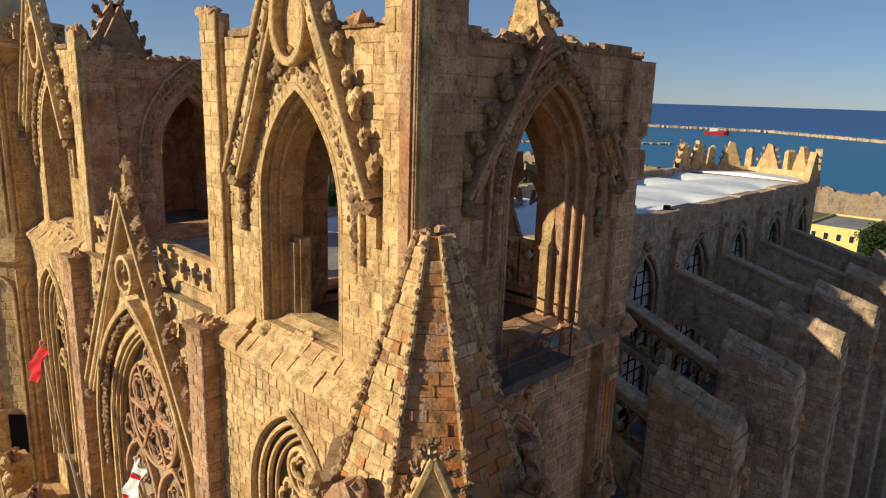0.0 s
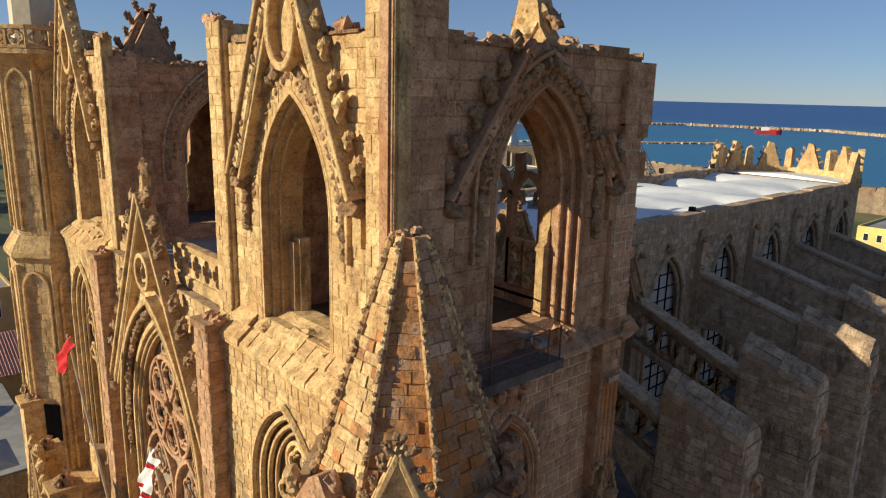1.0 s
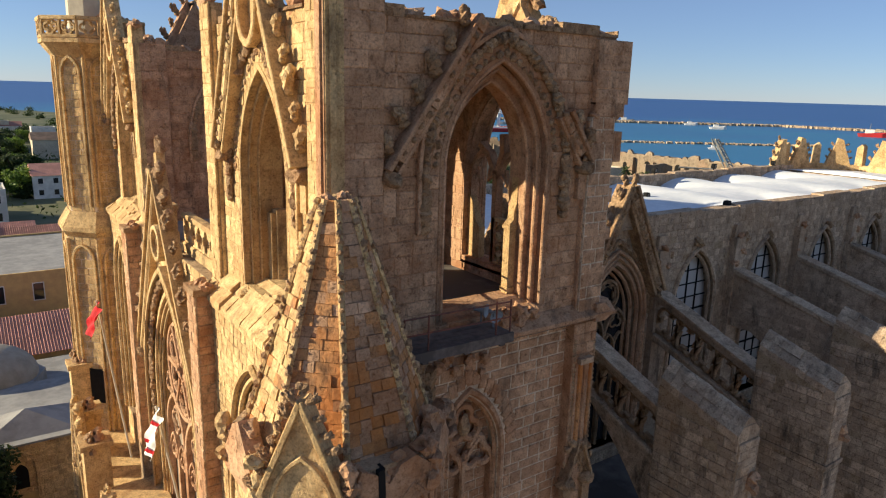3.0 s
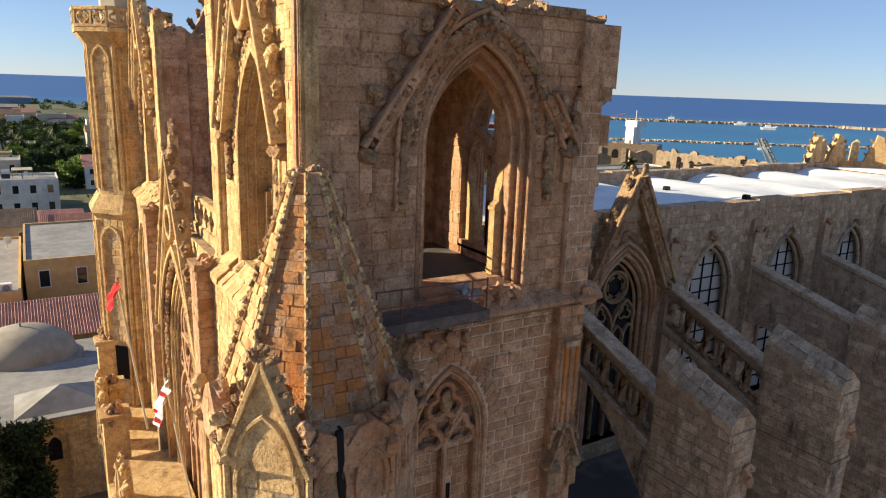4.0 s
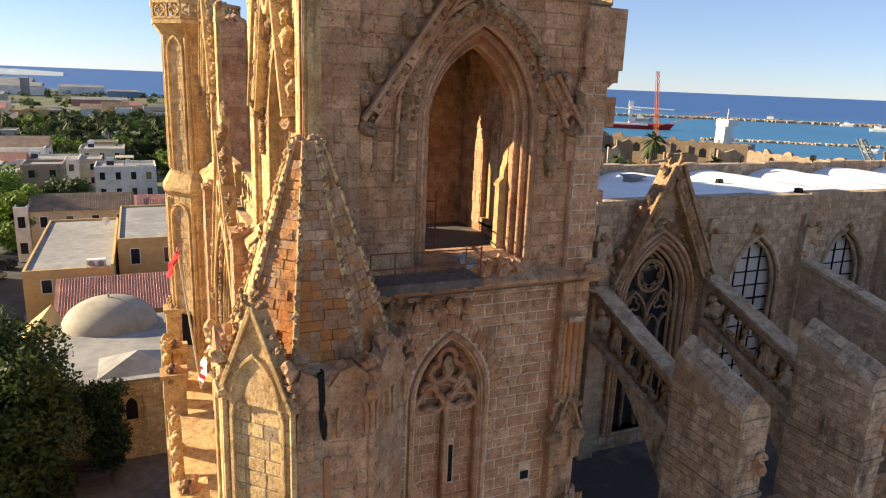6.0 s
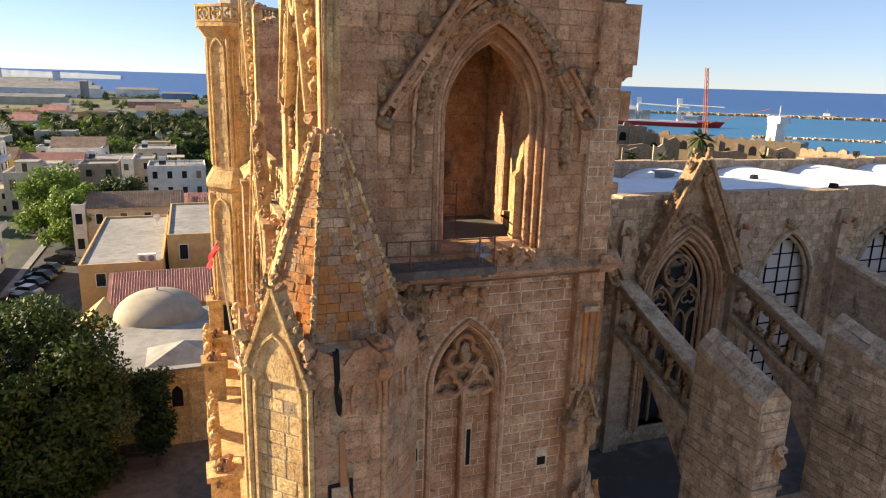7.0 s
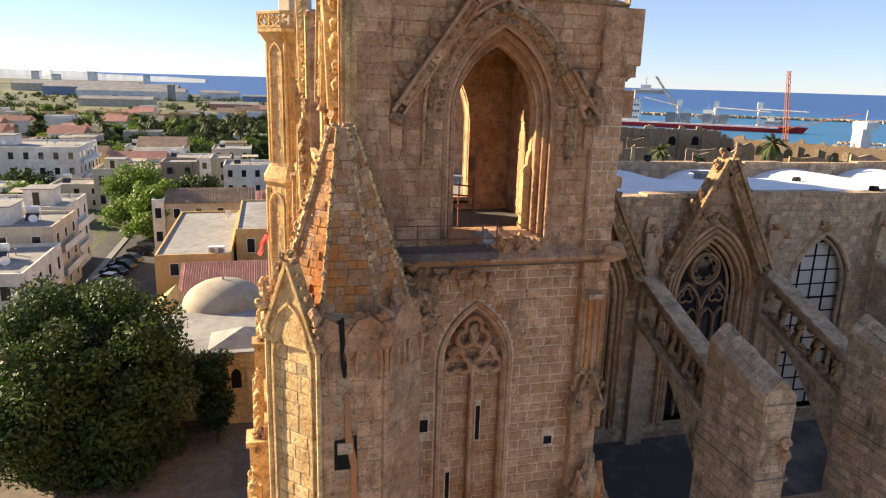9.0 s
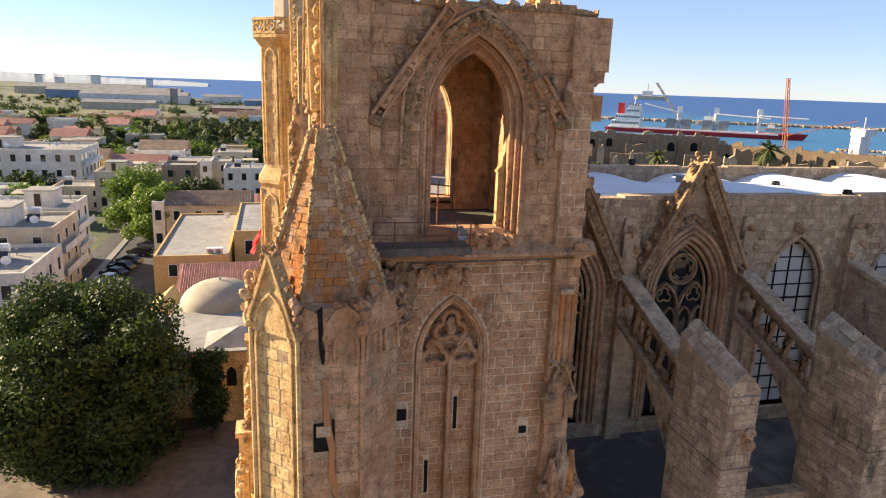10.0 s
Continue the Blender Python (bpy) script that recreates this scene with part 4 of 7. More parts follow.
def belfry_tracery(P, uc, t):
    """What is left of the tracery in a belfry opening: two lights and a ring."""
    bm = bmesh.new()
    sec = rect(0.2, -0.95, -0.62)
    sweep(bm, P, [(uc, 19.9), (uc, 23.1)], sec)
    for k in (-1, 1):
        sweep(bm, P, arch_path(uc + k * 0.69, 0.66, 19.9, 22.7, 1.0, 8), rect(0.15, -0.92, -0.66))
        sweep(bm, P, [(uc + k * 0.69 - 0.5, 22.95), (uc + k * 0.69 - 0.22, 22.75), (uc + k * 0.69 - 0.3, 23.15)], rect(0.08, -0.86, -0.7))
        sweep(bm, P, [(uc + k * 0.69 + 0.5, 22.95), (uc + k * 0.69 + 0.22, 22.75), (uc + k * 0.69 + 0.3, 23.15)], rect(0.08, -0.86, -0.7))
    sweep(bm, P, [(uc - 0.05, 23.0), (uc - 0.32, 23.75), (uc - 0.25, 24.3)], sec)
    sweep(bm, P, [(uc + 0.05, 23.0), (uc + 0.42, 23.6), (uc + 0.9, 23.9)], sec)
    part("tracery", bm, BROWN, t)
    # panels and jamb piece carry the sunlit tone, the tracery above the shaded
    for u0 in (uc - 1.3, uc - 0.62):
        bm = bmesh.new()
        sweep(bm, P, [(u0, 20.0), (u0 + 0.62, 20.0), (u0 + 0.62, 21.5), (u0, 21.5)], rect(0.12, -0.95, -0.7), closed=True)
        for zc in (20.4, 21.1):
            sweep(bm, P, foil_path(u0 + 0.31, zc, 0.3, 4), rect(0.08, -0.9, -0.75), closed=True)
        part("pierced_panel", bm, GOLD, t)
    bm = bmesh.new()
    solid(bm, P, [(uc + 0.7, 19.9), (uc + 1.35, 19.9), (uc + 1.35, 22.2), (uc + 1.1, 21.9), (uc + 0.9, 21.3), (uc + 0.7, 21.1)], -0.95, -0.7)
    part("jamb_remnant", bm, GOLD, t)


NEAR = (8, 4, 21)
tower(1, 0.0, "ruined golden sandstone bell tower with tall pointed openings", NEAR)
tower(-1, 46.4, "sandstone bell tower beside the minaret, its openings in shade", (9, 25, 22))


# ---- the south-west corner turret with its spire ----
def octagon(cx, cy, r):
    """Corners, starting with the one between west and south-west, going round by the south."""
    return [(cx + r * math.cos(radians(202.5 + 45 * k)), cy + r * math.sin(radians(202.5 + 45 * k))) for k in range(8)]


def face_plane(cx, cy, apothem, k):
    """Face k: 0 south-west, 1 south, 2 south-east, 7 west. u runs from -half to half."""
    a = radians(225 + 45 * k)
    n = Vector((math.cos(a), math.sin(a), 0))
    u = Vector((-n.y, n.x, 0))
    return Plane(Vector((cx, cy, 0)) + n * apothem, u, n)


def corner_turret():
    cx, cy, ap = 9.15, 8.95, 2.22
    R = ap / math.cos(math.pi / 8)
    half = R * math.sin(math.pi / 8)
    t = thing("corner_turret", "octagonal sandstone turret with gablets and an orange-stained broken spire", "turret", at=(cx, cy, GROUND))
    bm = bmesh.new()
    lo = [bm.verts.new((x, y, GROUND)) for x, y in octagon(cx, cy, R - 0.05)]
    hi = [bm.verts.new((x, y, 18.6)) for x, y in octagon(cx, cy, R - 0.05)]
    bm.faces.new(hi)
    for k in range(8):
        bm.faces.new((lo[k], lo[(k + 1) % 8], hi[(k + 1) % 8], hi[k]))
    core = part("turret_core", bm, JOINT, t)
    for k in (7, 0, 1, 2):
        P = face_plane(cx, cy, ap - 0.05, k)
        holes = []
        if k == 1:
            holes = [box_hole(-0.42, -0.12, 16.4, 18.6), box_hole(-0.5, 0.12, 14.2, 15.15), box_hole(0.02, 0.12, 13.0, 14.2)]
        if k == 2:
            holes = [box_hole(-0.5, -0.1, 16.0, 16.4)]
        # west and south-west faces get the sunlit tone, south and south-east the shaded
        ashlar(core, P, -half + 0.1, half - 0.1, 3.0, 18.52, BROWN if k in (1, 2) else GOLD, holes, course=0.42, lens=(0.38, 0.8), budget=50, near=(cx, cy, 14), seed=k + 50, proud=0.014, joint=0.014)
        if k == 1:
            # dark slivers on the face stand for the shade inside the cracks
            for ring, d1 in (([(-0.36, 18.57), (-0.22, 18.62), (-0.2, 17.92), (-0.26, 17.6), (-0.17, 17.35), (-0.2, 16.95), (-0.26, 17.0), (-0.31, 17.3), (-0.33, 17.72)], 0.125),
                             ([(-0.5, 15.1), (-0.5, 14.2), (0.0, 14.2), (0.0, 15.05), (-0.2, 15.12)], 0.03),
                             ([(0.03, 15.2), (0.11, 15.2), (0.12, 13.9), (0.07, 13.0), (0.03, 13.8)], 0.03)):
                bm = bmesh.new()
                solid(bm, P, ring, -0.1, d1)
                part("crack", bm, DARK, core, "open crack in the masonry, its shade painted as a near-black sliver")
            bm = bmesh.new()
            block(bm, P, -0.42, 0.0, -0.1, 0.06, 14.68, 15.02)
            part("loose_stone", bm, GREYED, core)
            bm = bmesh.new()
            solid(bm, P, [(-0.22, 16.47), (-0.1, 16.52), (-0.03, 15.2), (0.12, 14.4), (0.1, 13.6), (0.2, 13.0), (0.22, 12.2), (0.12, 10.0), (0.06, 8.0), (0.0, 8.0), (0.02, 11.0), (0.12, 12.6), (-0.06, 13.2), (-0.05, 14.2), (-0.2, 15.0)], 0.0, 0.047)
            part("iron_stain", bm, RUST, core, "rust-coloured streak on the stone")
        # blind lancet panel and corner shafts
        bm = bmesh.new()
        if k in (7, 0):
            sweep(bm, P, arch_path(0, half - 0.24, 4.0, 17.32, 1.0, 8), rect(0.1, -0.02, 0.09))
        else:
            for c in (-0.46, 0.46):
                sweep(bm, P, arch_path(c * half * 1.05, half * 0.36, 16.97, 17.42, 0.62, 8), rect(0.1, -0.02, 0.12))
        # mouldings and shafts repeat the painted sunlit and shaded sides
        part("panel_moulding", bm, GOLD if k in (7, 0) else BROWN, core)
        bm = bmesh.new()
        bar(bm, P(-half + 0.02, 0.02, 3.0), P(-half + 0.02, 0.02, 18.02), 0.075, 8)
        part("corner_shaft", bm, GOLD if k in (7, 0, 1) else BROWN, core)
        # gablet: whole on the south-west, broken on the others
        tops = {0: (19.97, 1.0), 1: (18.62, 0.0), 2: (18.95, 0.4), 7: (19.15, 0.6)}
        z1, keep = tops[k]
        bm = bmesh.new()
        if keep == 1.0:
            ring = [(-half, 17.72), (half, 17.72), (half, 17.92), (0, z1), (-half, 17.92)]
        elif k == 1:
            ring = [(-half, 17.72), (half, 17.72), (half, 18.32), (0.5, 18.67), (0.15, 18.57), (-0.1, 18.22), (-0.4, 18.52), (-0.7, 18.67), (-half, 18.17)]
        else:
            ring = [(-half, 17.72), (half, 17.72), (half, 18.02), (0.35, z1 - 0.4), (0.05, z1), (-0.3, z1 - 0.2), (-half, 18.12)]
        solid(bm, P, ring, -0.28, 0.1)
        # only the south-west gablet is painted sunlit gold, the rest shaded brown
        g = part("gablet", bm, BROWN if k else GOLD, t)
        if keep == 1.0:
            for sg in (-1, 1):
                bm = bmesh.new()
                sweep(bm, P, [(sg * (half + 0.05), 17.77), (0, z1 + 0.08)], rect(0.12, -0.25, 0.2))
                part("gablet_coping", bm, GOLD, g)
                spread(g, CROCKETS, "crocket", P, along([(sg * (half + 0.1), 18.02), (sg * 0.1, z1 + 0.15)], 0.34), 0.26, 0.1, 3 + sg, sg * 0.8)
            spread(g, LUMPS, "leaf_boss", P, [(0, z1 + 0.2), (0.06, z1 + 0.32), (-0.06, z1 + 0.34)], 0.17, 0.0, 4)
            bm = bmesh.new()
            sweep(bm, P, arch_path(0, 0.62, 17.77, 17.82, 1.1, 8), roll(0.06, 0.11))
            part("blind_arch", bm, GOLD, g)
        else:
            spread(g, RUBBLE, "broken_stone", P, [(-0.8 + 0.33 * j, 18.37 + 0.22 * math.sin(j * 2.4 + k) + (0.4 if k != 1 and abs(j - 3) < 2 else 0)) for j in range(6)], 0.5, -0.12, k)
    for k in range(-1, 4):
        x, y = octagon(cx, cy, R)[k % 8]
        # gold rubble colours the sunlit corners, brown the shaded ones
        spread(core, RUBBLE_GOLD if k < 1 else RUBBLE, "broken_stone", Plane((x, y, 0), (1, 0, 0), (0, -1, 0)), [(0, 18.02), (0.05, 18.37), (-0.05, 18.72)], 0.38, 0.0, k + 20)
    # spire: courses of separate stones between crocketed ribs
    z0, z1, a0, a1 = 18.0, 23.42, 2.02, 0.33
    bm = bmesh.new()
    lo = [bm.verts.new((x, y, z0)) for x, y in octagon(cx, cy + 0.05, (a0 - 0.07) / math.cos(math.pi / 8))]
    hi = [bm.verts.new((x, y, z1 - 0.04)) for x, y in octagon(cx, cy + 0.12, (a1 - 0.04) / math.cos(math.pi / 8))]
    bm.faces.new(hi)
    for k in range(8):
        bm.faces.new((lo[k], lo[(k + 1) % 8], hi[(k + 1) % 8], hi[k]))
    spire = part("spire", bm, JOINT, t, "tapering stone spire, its tip broken off")
    rng = random.Random(77)
    rows = 25
    for i in range(rows):
        for k in (7, 0, 1, 2, 3):
            za, zb = z0 + (z1 - z0) * i / rows, z0 + (z1 - z0) * (i + 1) / rows - 0.004
            def at(f, z, out):
                q = (z - z0) / (z1 - z0)
                ap2 = a0 + (a1 - a0) * q + out
                P = face_plane(cx, cy + 0.05 + 0.07 * q, ap2, k)
                hw = ap2 * math.tan(math.pi / 8) - 0.02
                return P(f * hw, 0, z)
            cuts = [-1.0]
            n = 5 if i < 6 else 4 if i < 12 else 3 if i < 17 else 2 if i < 22 else 1
            for j in range(1, n):
                cuts.append(-1 + 2 * j / n + (rng.uniform(-0.35, 0.35) + (0.3 if i % 2 else -0.3)) / n)
            cuts.append(1.0)
            for f0, f1 in zip(cuts, cuts[1:]):
                out = rng.uniform(-0.03, 0.03)
                bm = bmesh.new()
                gp = 0.004
                pts = [(f0 + gp, za), (f1 - gp, za), (f1 - gp, zb), (f0 + gp, zb)]
                a = [bm.verts.new(at(f, z, -0.12)) for f, z in pts]
                mid = sum(f for f, _ in pts) / 4
                b = [bm.verts.new(at(mid + (f - mid) * 0.985, (za + zb) / 2 + (z - (za + zb) / 2) * 0.97, out)) for f, z in pts]
                bm.faces.new(b)
                for j in range(4):
                    bm.faces.new((a[j], a[(j + 1) % 4], b[(j + 1) % 4], b[j]))
                # west face coloured mostly sunlit gold; orange staining varies from face to face
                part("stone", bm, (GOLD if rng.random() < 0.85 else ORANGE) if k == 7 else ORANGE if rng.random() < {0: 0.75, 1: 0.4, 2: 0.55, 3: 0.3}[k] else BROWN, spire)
    for k in range(8):
        x0, y0 = octagon(cx, cy + 0.05, a0 / math.cos(math.pi / 8))[k]
        x1, y1 = octagon(cx, cy + 0.12, a1 / math.cos(math.pi / 8))[k]
        bm = bmesh.new()
        bar(bm, (x0, y0, z0), (x1, y1, z1), 0.07, 6)
        part("rib", bm, GOLD, spire)
        if k in (7, 0, 1, 2, 3):
            o = Vector((x0 - cx, y0 - cy, 0)).normalized()
            for j in range(30):
                f = (j + rng.uniform(0.2, 0.8)) / 30
                c = Vector((x0, y0, z0)).lerp(Vector((x1, y1, z1)), f) + o * 0.04
                sz = rng.uniform(0.13, 0.27) * (1 - 0.25 * f)
                put("crocket", rng.choice(LUMPS), spire, Matrix.Translation(c) @ Matrix.Rotation(rng.uniform(0, 6), 4, "Z") @ Matrix.Diagonal((sz, sz, sz * 0.8, 1)))
    spread(spire, RUBBLE, "broken_stone", Plane((cx, cy + 0.12, 0), (1, 0, 0), (0, -1, 0)), [(-0.2, 23.4), (0.1, 23.42), (0.22, 23.38)], 0.26, 0.05, 2)


corner_turret()


# ---- the north-west turret that became a minaret ----
def minaret():
    cx, cy, ap = 9.1, 37.4, 2.1
    t = thing("minaret", "octagonal stone stair turret carrying a minaret with a pierced gallery", "minaret", at=(cx, cy, GROUND))
    def drum(name, z0, z1, r0, r1, mat, parent):
        bm = bmesh.new()
        lo = [bm.verts.new((x, y, z0)) for x, y in octagon(cx, cy, r0 / math.cos(math.pi / 8))]
        hi = [bm.verts.new((x, y, z1)) for x, y in octagon(cx, cy, r1 / math.cos(math.pi / 8))]
        bm.faces.new(hi)
        bm.faces.new(lo[::-1])
        for k in range(8):
            bm.faces.new((lo[k], lo[(k + 1) % 8], hi[(k + 1) % 8], hi[k]))
        return part(name, bm, mat, parent)
    low = drum("lower_drum", GROUND, 17.6, ap, ap, MORTAR, t)
    drum("ledge", 17.6, 17.9, ap + 0.02, ap + 0.22, GOLD, t)
    drum("ledge", 17.9, 18.15, ap + 0.22, ap + 0.22, GOLD, t)
    drum("ledge", 18.15, 18.9, ap + 0.2, ap - 0.22, GOLD, t)
    up = drum("upper_drum", 18.9, 26.7, ap - 0.28, ap - 0.28, MORTAR, t)
    drum("gallery_corbel", 26.7, 27.4, ap - 0.25, ap + 0.25, GOLD, t)
    drum("gallery_floor", 27.4, 27.6, ap + 0.3, ap + 0.3, GOLD, t)
    drum("minaret_shaft", 27.6, 34.0, 1.05, 1.0, CREAM, t)
    for k in range(8):
        P = face_plane(cx, cy, ap + 0.26, k)
        h = (ap + 0.26) * math.tan(math.pi / 8)
        bm = bmesh.new()
        sweep(bm, P, [(-h, 27.7), (h, 27.7)], rect(0.16, -0.14, 0.04))
        sweep(bm, P, [(-h, 28.55), (h, 28.55)], rect(0.2, -0.16, 0.08))
        for j in range(2):
            sweep(bm, P, foil_path(-h / 2 + j * h, 28.12, 0.36, 4), rect(0.1, -0.1, 0.02), closed=True)
        for u in (-h, 0):
            block(bm, P, u - 0.06, u + 0.06, -0.12, 0.04, 27.7, 28.5)
        part("parapet", bm, GOLD, t)
    for k in (7, 0, 1, 2):
        P1 = face_plane(cx, cy, ap, k)
        P2 = face_plane(cx, cy, ap - 0.28, k)
        h1, h2 = ap * math.tan(math.pi / 8), (ap - 0.28) * math.tan(math.pi / 8)
        ashlar(low, P1, -h1 + 0.08, h1 - 0.08, 0.0, 17.6, GOLD, course=0.42, lens=(0.4, 0.8), budget=12, near=(cx, cy, 16), seed=k)
        ashlar(up, P2, -h2 + 0.08, h2 - 0.08, 18.9, 26.7, GOLD, course=0.42, lens=(0.4, 0.8), budget=12, near=(cx, cy, 22), seed=k + 9)
        for P, h, z0, z1, host in ((P1, h1, 1.0, 16.3, low), (P2, h2, 19.2, 25.9, up)):
            bm = bmesh.new()
            sweep(bm, P, arch_path(0, h - 0.24, z0, z1, 0.85, 8), rect(0.13, 0, 0.14))
            part("panel_moulding", bm, GOLD, host)
            bm = bmesh.new()
            bar(bm, P(-h, 0.0, z0), P(-h, 0.0, z1 + 1.2), 0.11, 8)
            part("corner_shaft", bm, GOLD, host)
    P = face_plane(cx, cy, ap, 0)
    # a dark panel paints the shade within the doorway
    bm = bmesh.new()
    block(bm, P, -0.5, 0.5, -0.05, 0.06, 8.2, 10.2)
    part("doorway", bm, DARK, low, "doorway, its shade painted as a near-black panel")


minaret()


# ---- the middle of the west front ----
def west_front():
    t = thing("west_front", "golden sandstone bay with a great rose window under a gable", "facade", at=(9.5, 23.2, GROUND))
    P = Plane((9.0, 0, 0), (0, 1, 0), (-1, 0, 0))
    uc, a, sill, spring, rise = 23.2, 3.3, 5.5, 12.4, 5.4
    bm = bmesh.new()
    pierced(bm, P, 18.0, 28.4, GROUND, 19.5, -1.4, 0.0, uc, a, sill, spring, rise)
    wall = part("facade_wall", bm, JOINT, t)
    ashlar(wall, P, 18.0, 28.4, 8.0, 19.5, GOLD, [arch_hole(uc, a, sill, spring, rise)], course=0.33, lens=(0.35, 0.7), budget=180, near=(9, 19, 18), seed=61)
    for da, d0, d1 in ((0.72, 0.0, 0.42), (0.06, -0.1, 0.12), (-0.1, -0.2, 0.02), (-0.24, -0.34, -0.08)):
        bm = bmesh.new()
        sweep(bm, P, arch_path(uc, a + da, sill, spring, rise + da * 1.25, 16), rect(0.18, d0, d1))
        part("arch_order", bm, GOLD, wall)
        bm = bmesh.new()
        sweep(bm, P, arch_path(uc, a + da - 0.1, sill, spring, rise + (da - 0.1) * 1.25, 16), roll(0.07, d1 - 0.04))
        part("roll_moulding", bm, GOLD, wall)
    spread(wall, LUMPS, "leaf_boss", P, along(arch_path(uc, a + 0.42, 11.0, spring, rise + 0.55, 16), 0.22), 0.33, 0.2, 2)
    # glass and tracery
    bm = bmesh.new()
    ring = arch_path(uc, a - 0.3, sill, spring, rise - 0.4, 16)
    solid(bm, P, ring, -0.42, -0.38)
    part("pane", bm, ROSEGLASS, wall, "dusty brown leaded glass")
    bm = bmesh.new()
    sec = rect(0.17, -0.38, -0.12)
    thin = rect(0.11, -0.36, -0.18)
    zc, r = 14.35, 1.95
    sweep(bm, P, ring_path(uc, zc, r, 32), sec, closed=True)
    sweep(bm, P, ring_path(uc, zc, 0.42, 14), thin, closed=True)
    for k in range(6):
        b0 = k * math.tau / 6 + math.pi / 6
        c = (uc + 1.18 * math.cos(b0), zc + 1.18 * math.sin(b0))
        sweep(bm, P, ring_path(c[0], c[1], 0.66, 16), thin, closed=True)
        sweep(bm, P, foil_path(c[0], c[1], 0.56, 4, b0), roll(0.06, -0.24), closed=True)
        b1 = k * math.tau / 6
        sweep(bm, P, [(uc + 0.4 * math.cos(b1), zc + 0.4 * math.sin(b1)), (uc + r * math.cos(b1), zc + r * math.sin(b1))], sec)
    sweep(bm, P, foil_path(uc, 16.75, 0.48, 3), roll(0.07, -0.24), closed=True)
    for k in range(-1, 2, 2):
        cc = uc + k * 1.5
        sweep(bm, P, arch_path(cc, 1.42, sill, 10.6, 2.2, 10), sec)
        sweep(bm, P, foil_path(cc, 11.6, 0.62, 4), roll(0.07, -0.24), closed=True)
        sweep(bm, P, foil_path(uc + k * 2.35, 13.0, 0.5, 3), roll(0.07, -0.24), closed=True)
        for j in range(-1, 2, 2):
            sweep(bm, P, arch_path(cc + j * 0.7, 0.66, sill, 9.6, 1.1, 8), thin)
            sweep(bm, P, foil_path(cc + j * 0.7, 9.9, 0.42, 3), roll(0.06, -0.24), closed=True)
    part("tracery", bm, BROWN, wall)
    # the great gable
    PG = Plane((9.0, 0, 0), (0, 1, 0), (-1, 0, 0))
    half, z0, z1 = 4.85, 14.0, 22.4
    for sg in (-1, 1):
        for w, d1, off in ((0.34, 0.40, 0.0), (0.13, 0.52, 0.18), (0.14, 0.32, -0.24)):
            ln = math.hypot(half, z1 - z0)
            o = (sg * (z1 - z0) / ln * off, half / ln * off)
            bm = bmesh.new()
            sweep(bm, PG, [(uc + sg * half + o[0], z0 + o[1]), (uc + o[0] * 0.2, z1 + o[1])], rect(w, -0.06, d1))
            part("gable_coping", bm, GOLD, t)
        spread(t, CROCKETS, "crocket", PG, along([(uc + sg * (half + 0.3), z0 + 0.5), (uc + sg * 0.3, z1)], 0.95), 0.62, 0.3, 4 + sg, sg * 0.9)
        spread(t, LUMPS, "leaf_boss", PG, [(uc + sg * half, z0 - 0.25)], 0.6, 0.35, 3)
        # open tracery discs in the gable's head
    bm = bmesh.new()
    sweep(bm, PG, ring_path(uc, 19.7, 0.62, 18), rect(0.16, 0.1, 0.5), closed=True)
    sweep(bm, PG, foil_path(uc, 19.7, 0.55, 3), roll(0.06, 0.3), closed=True)
    part("gable_roundel", bm, GOLD, t)
    bm = bmesh.new()
    bar(bm, PG(uc, 0.1, 22.1), PG(uc, 0.1, 23.1), 0.2, 8)
    f = part("finial", bm, GOLD, t)
    spread(f, LUMPS, "leaf_boss", PG, [(uc - 0.25, 22.55), (uc + 0.25, 22.55), (uc - 0.28, 23.35), (uc + 0.28, 23.35), (uc, 23.5), (uc, 22.6)], 0.38, 0.1, 8)
    bm = bmesh.new()
    bar(bm, PG(uc, 0.1, 23.0), PG(uc, 0.1, 23.5), 0.14, 8)
    part("finial_tip", bm, CARVED, f)
    # buttresses against the towers
    for u0, u1 in ((17.35, 18.3), (28.1, 29.05)):
        bm = bmesh.new()
        block(bm, P, u0, u1, -1.0, 0.62, GROUND, 19.3)
        b = part("buttress", bm, JOINT, t)
        ashlar(b, Plane(P(0, 0.62, 0), P.u, P.n), u0, u1, 9.0, 19.2, BROWN, course=0.33, lens=(0.4, 0.6), budget=30 if u0 < 20 else 0, seed=int(u0))
        for side in (1, -1):
            edge = u0 if side < 0 else u1
            Q = Plane(P(edge, 0, 0), (-1, 0, 0), (0, side, 0))
            ashlar(b, Q, -0.4, 0.6, 9.0, 19.2, BROWN, course=0.33, lens=(0.3, 0.6), budget=30 if u0 < 20 else 0, seed=int(u1) + side)
        bm = bmesh.new()
        block(bm, P, u0 - 0.08, u1 + 0.08, -1.0, 0.7, 19.2, 19.42)
        part("buttress_cap", bm, CARVED, b)
        spread(b, RUBBLE, "broken_stone", P, [(u0 + 0.25 * k, 19.45) for k in range(4)], 0.35, 0.3, 2)
        bm = bmesh.new()
        block(bm, P, u0 + 0.25, u1 - 0.05, -1.1, -0.3, 19.3, 21.05 if u0 < 20 else 22.1)
        part("balustrade_pier", bm, GREYED, b)
    # balustrade of pierced quatrefoils
    PB = Plane((9.5, 0, 0), (0, 1, 0), (-1, 0, 0))
    for u0, u1 in ((18.4, 22.4), (24.0, 28.0)):
        bal = thing("balustrade", "pierced stone balustrade with a row of quatrefoils", "balustrade", "facade balustrade", at=PB((u0 + u1) / 2, 0, 19.5))
        bm = bmesh.new()
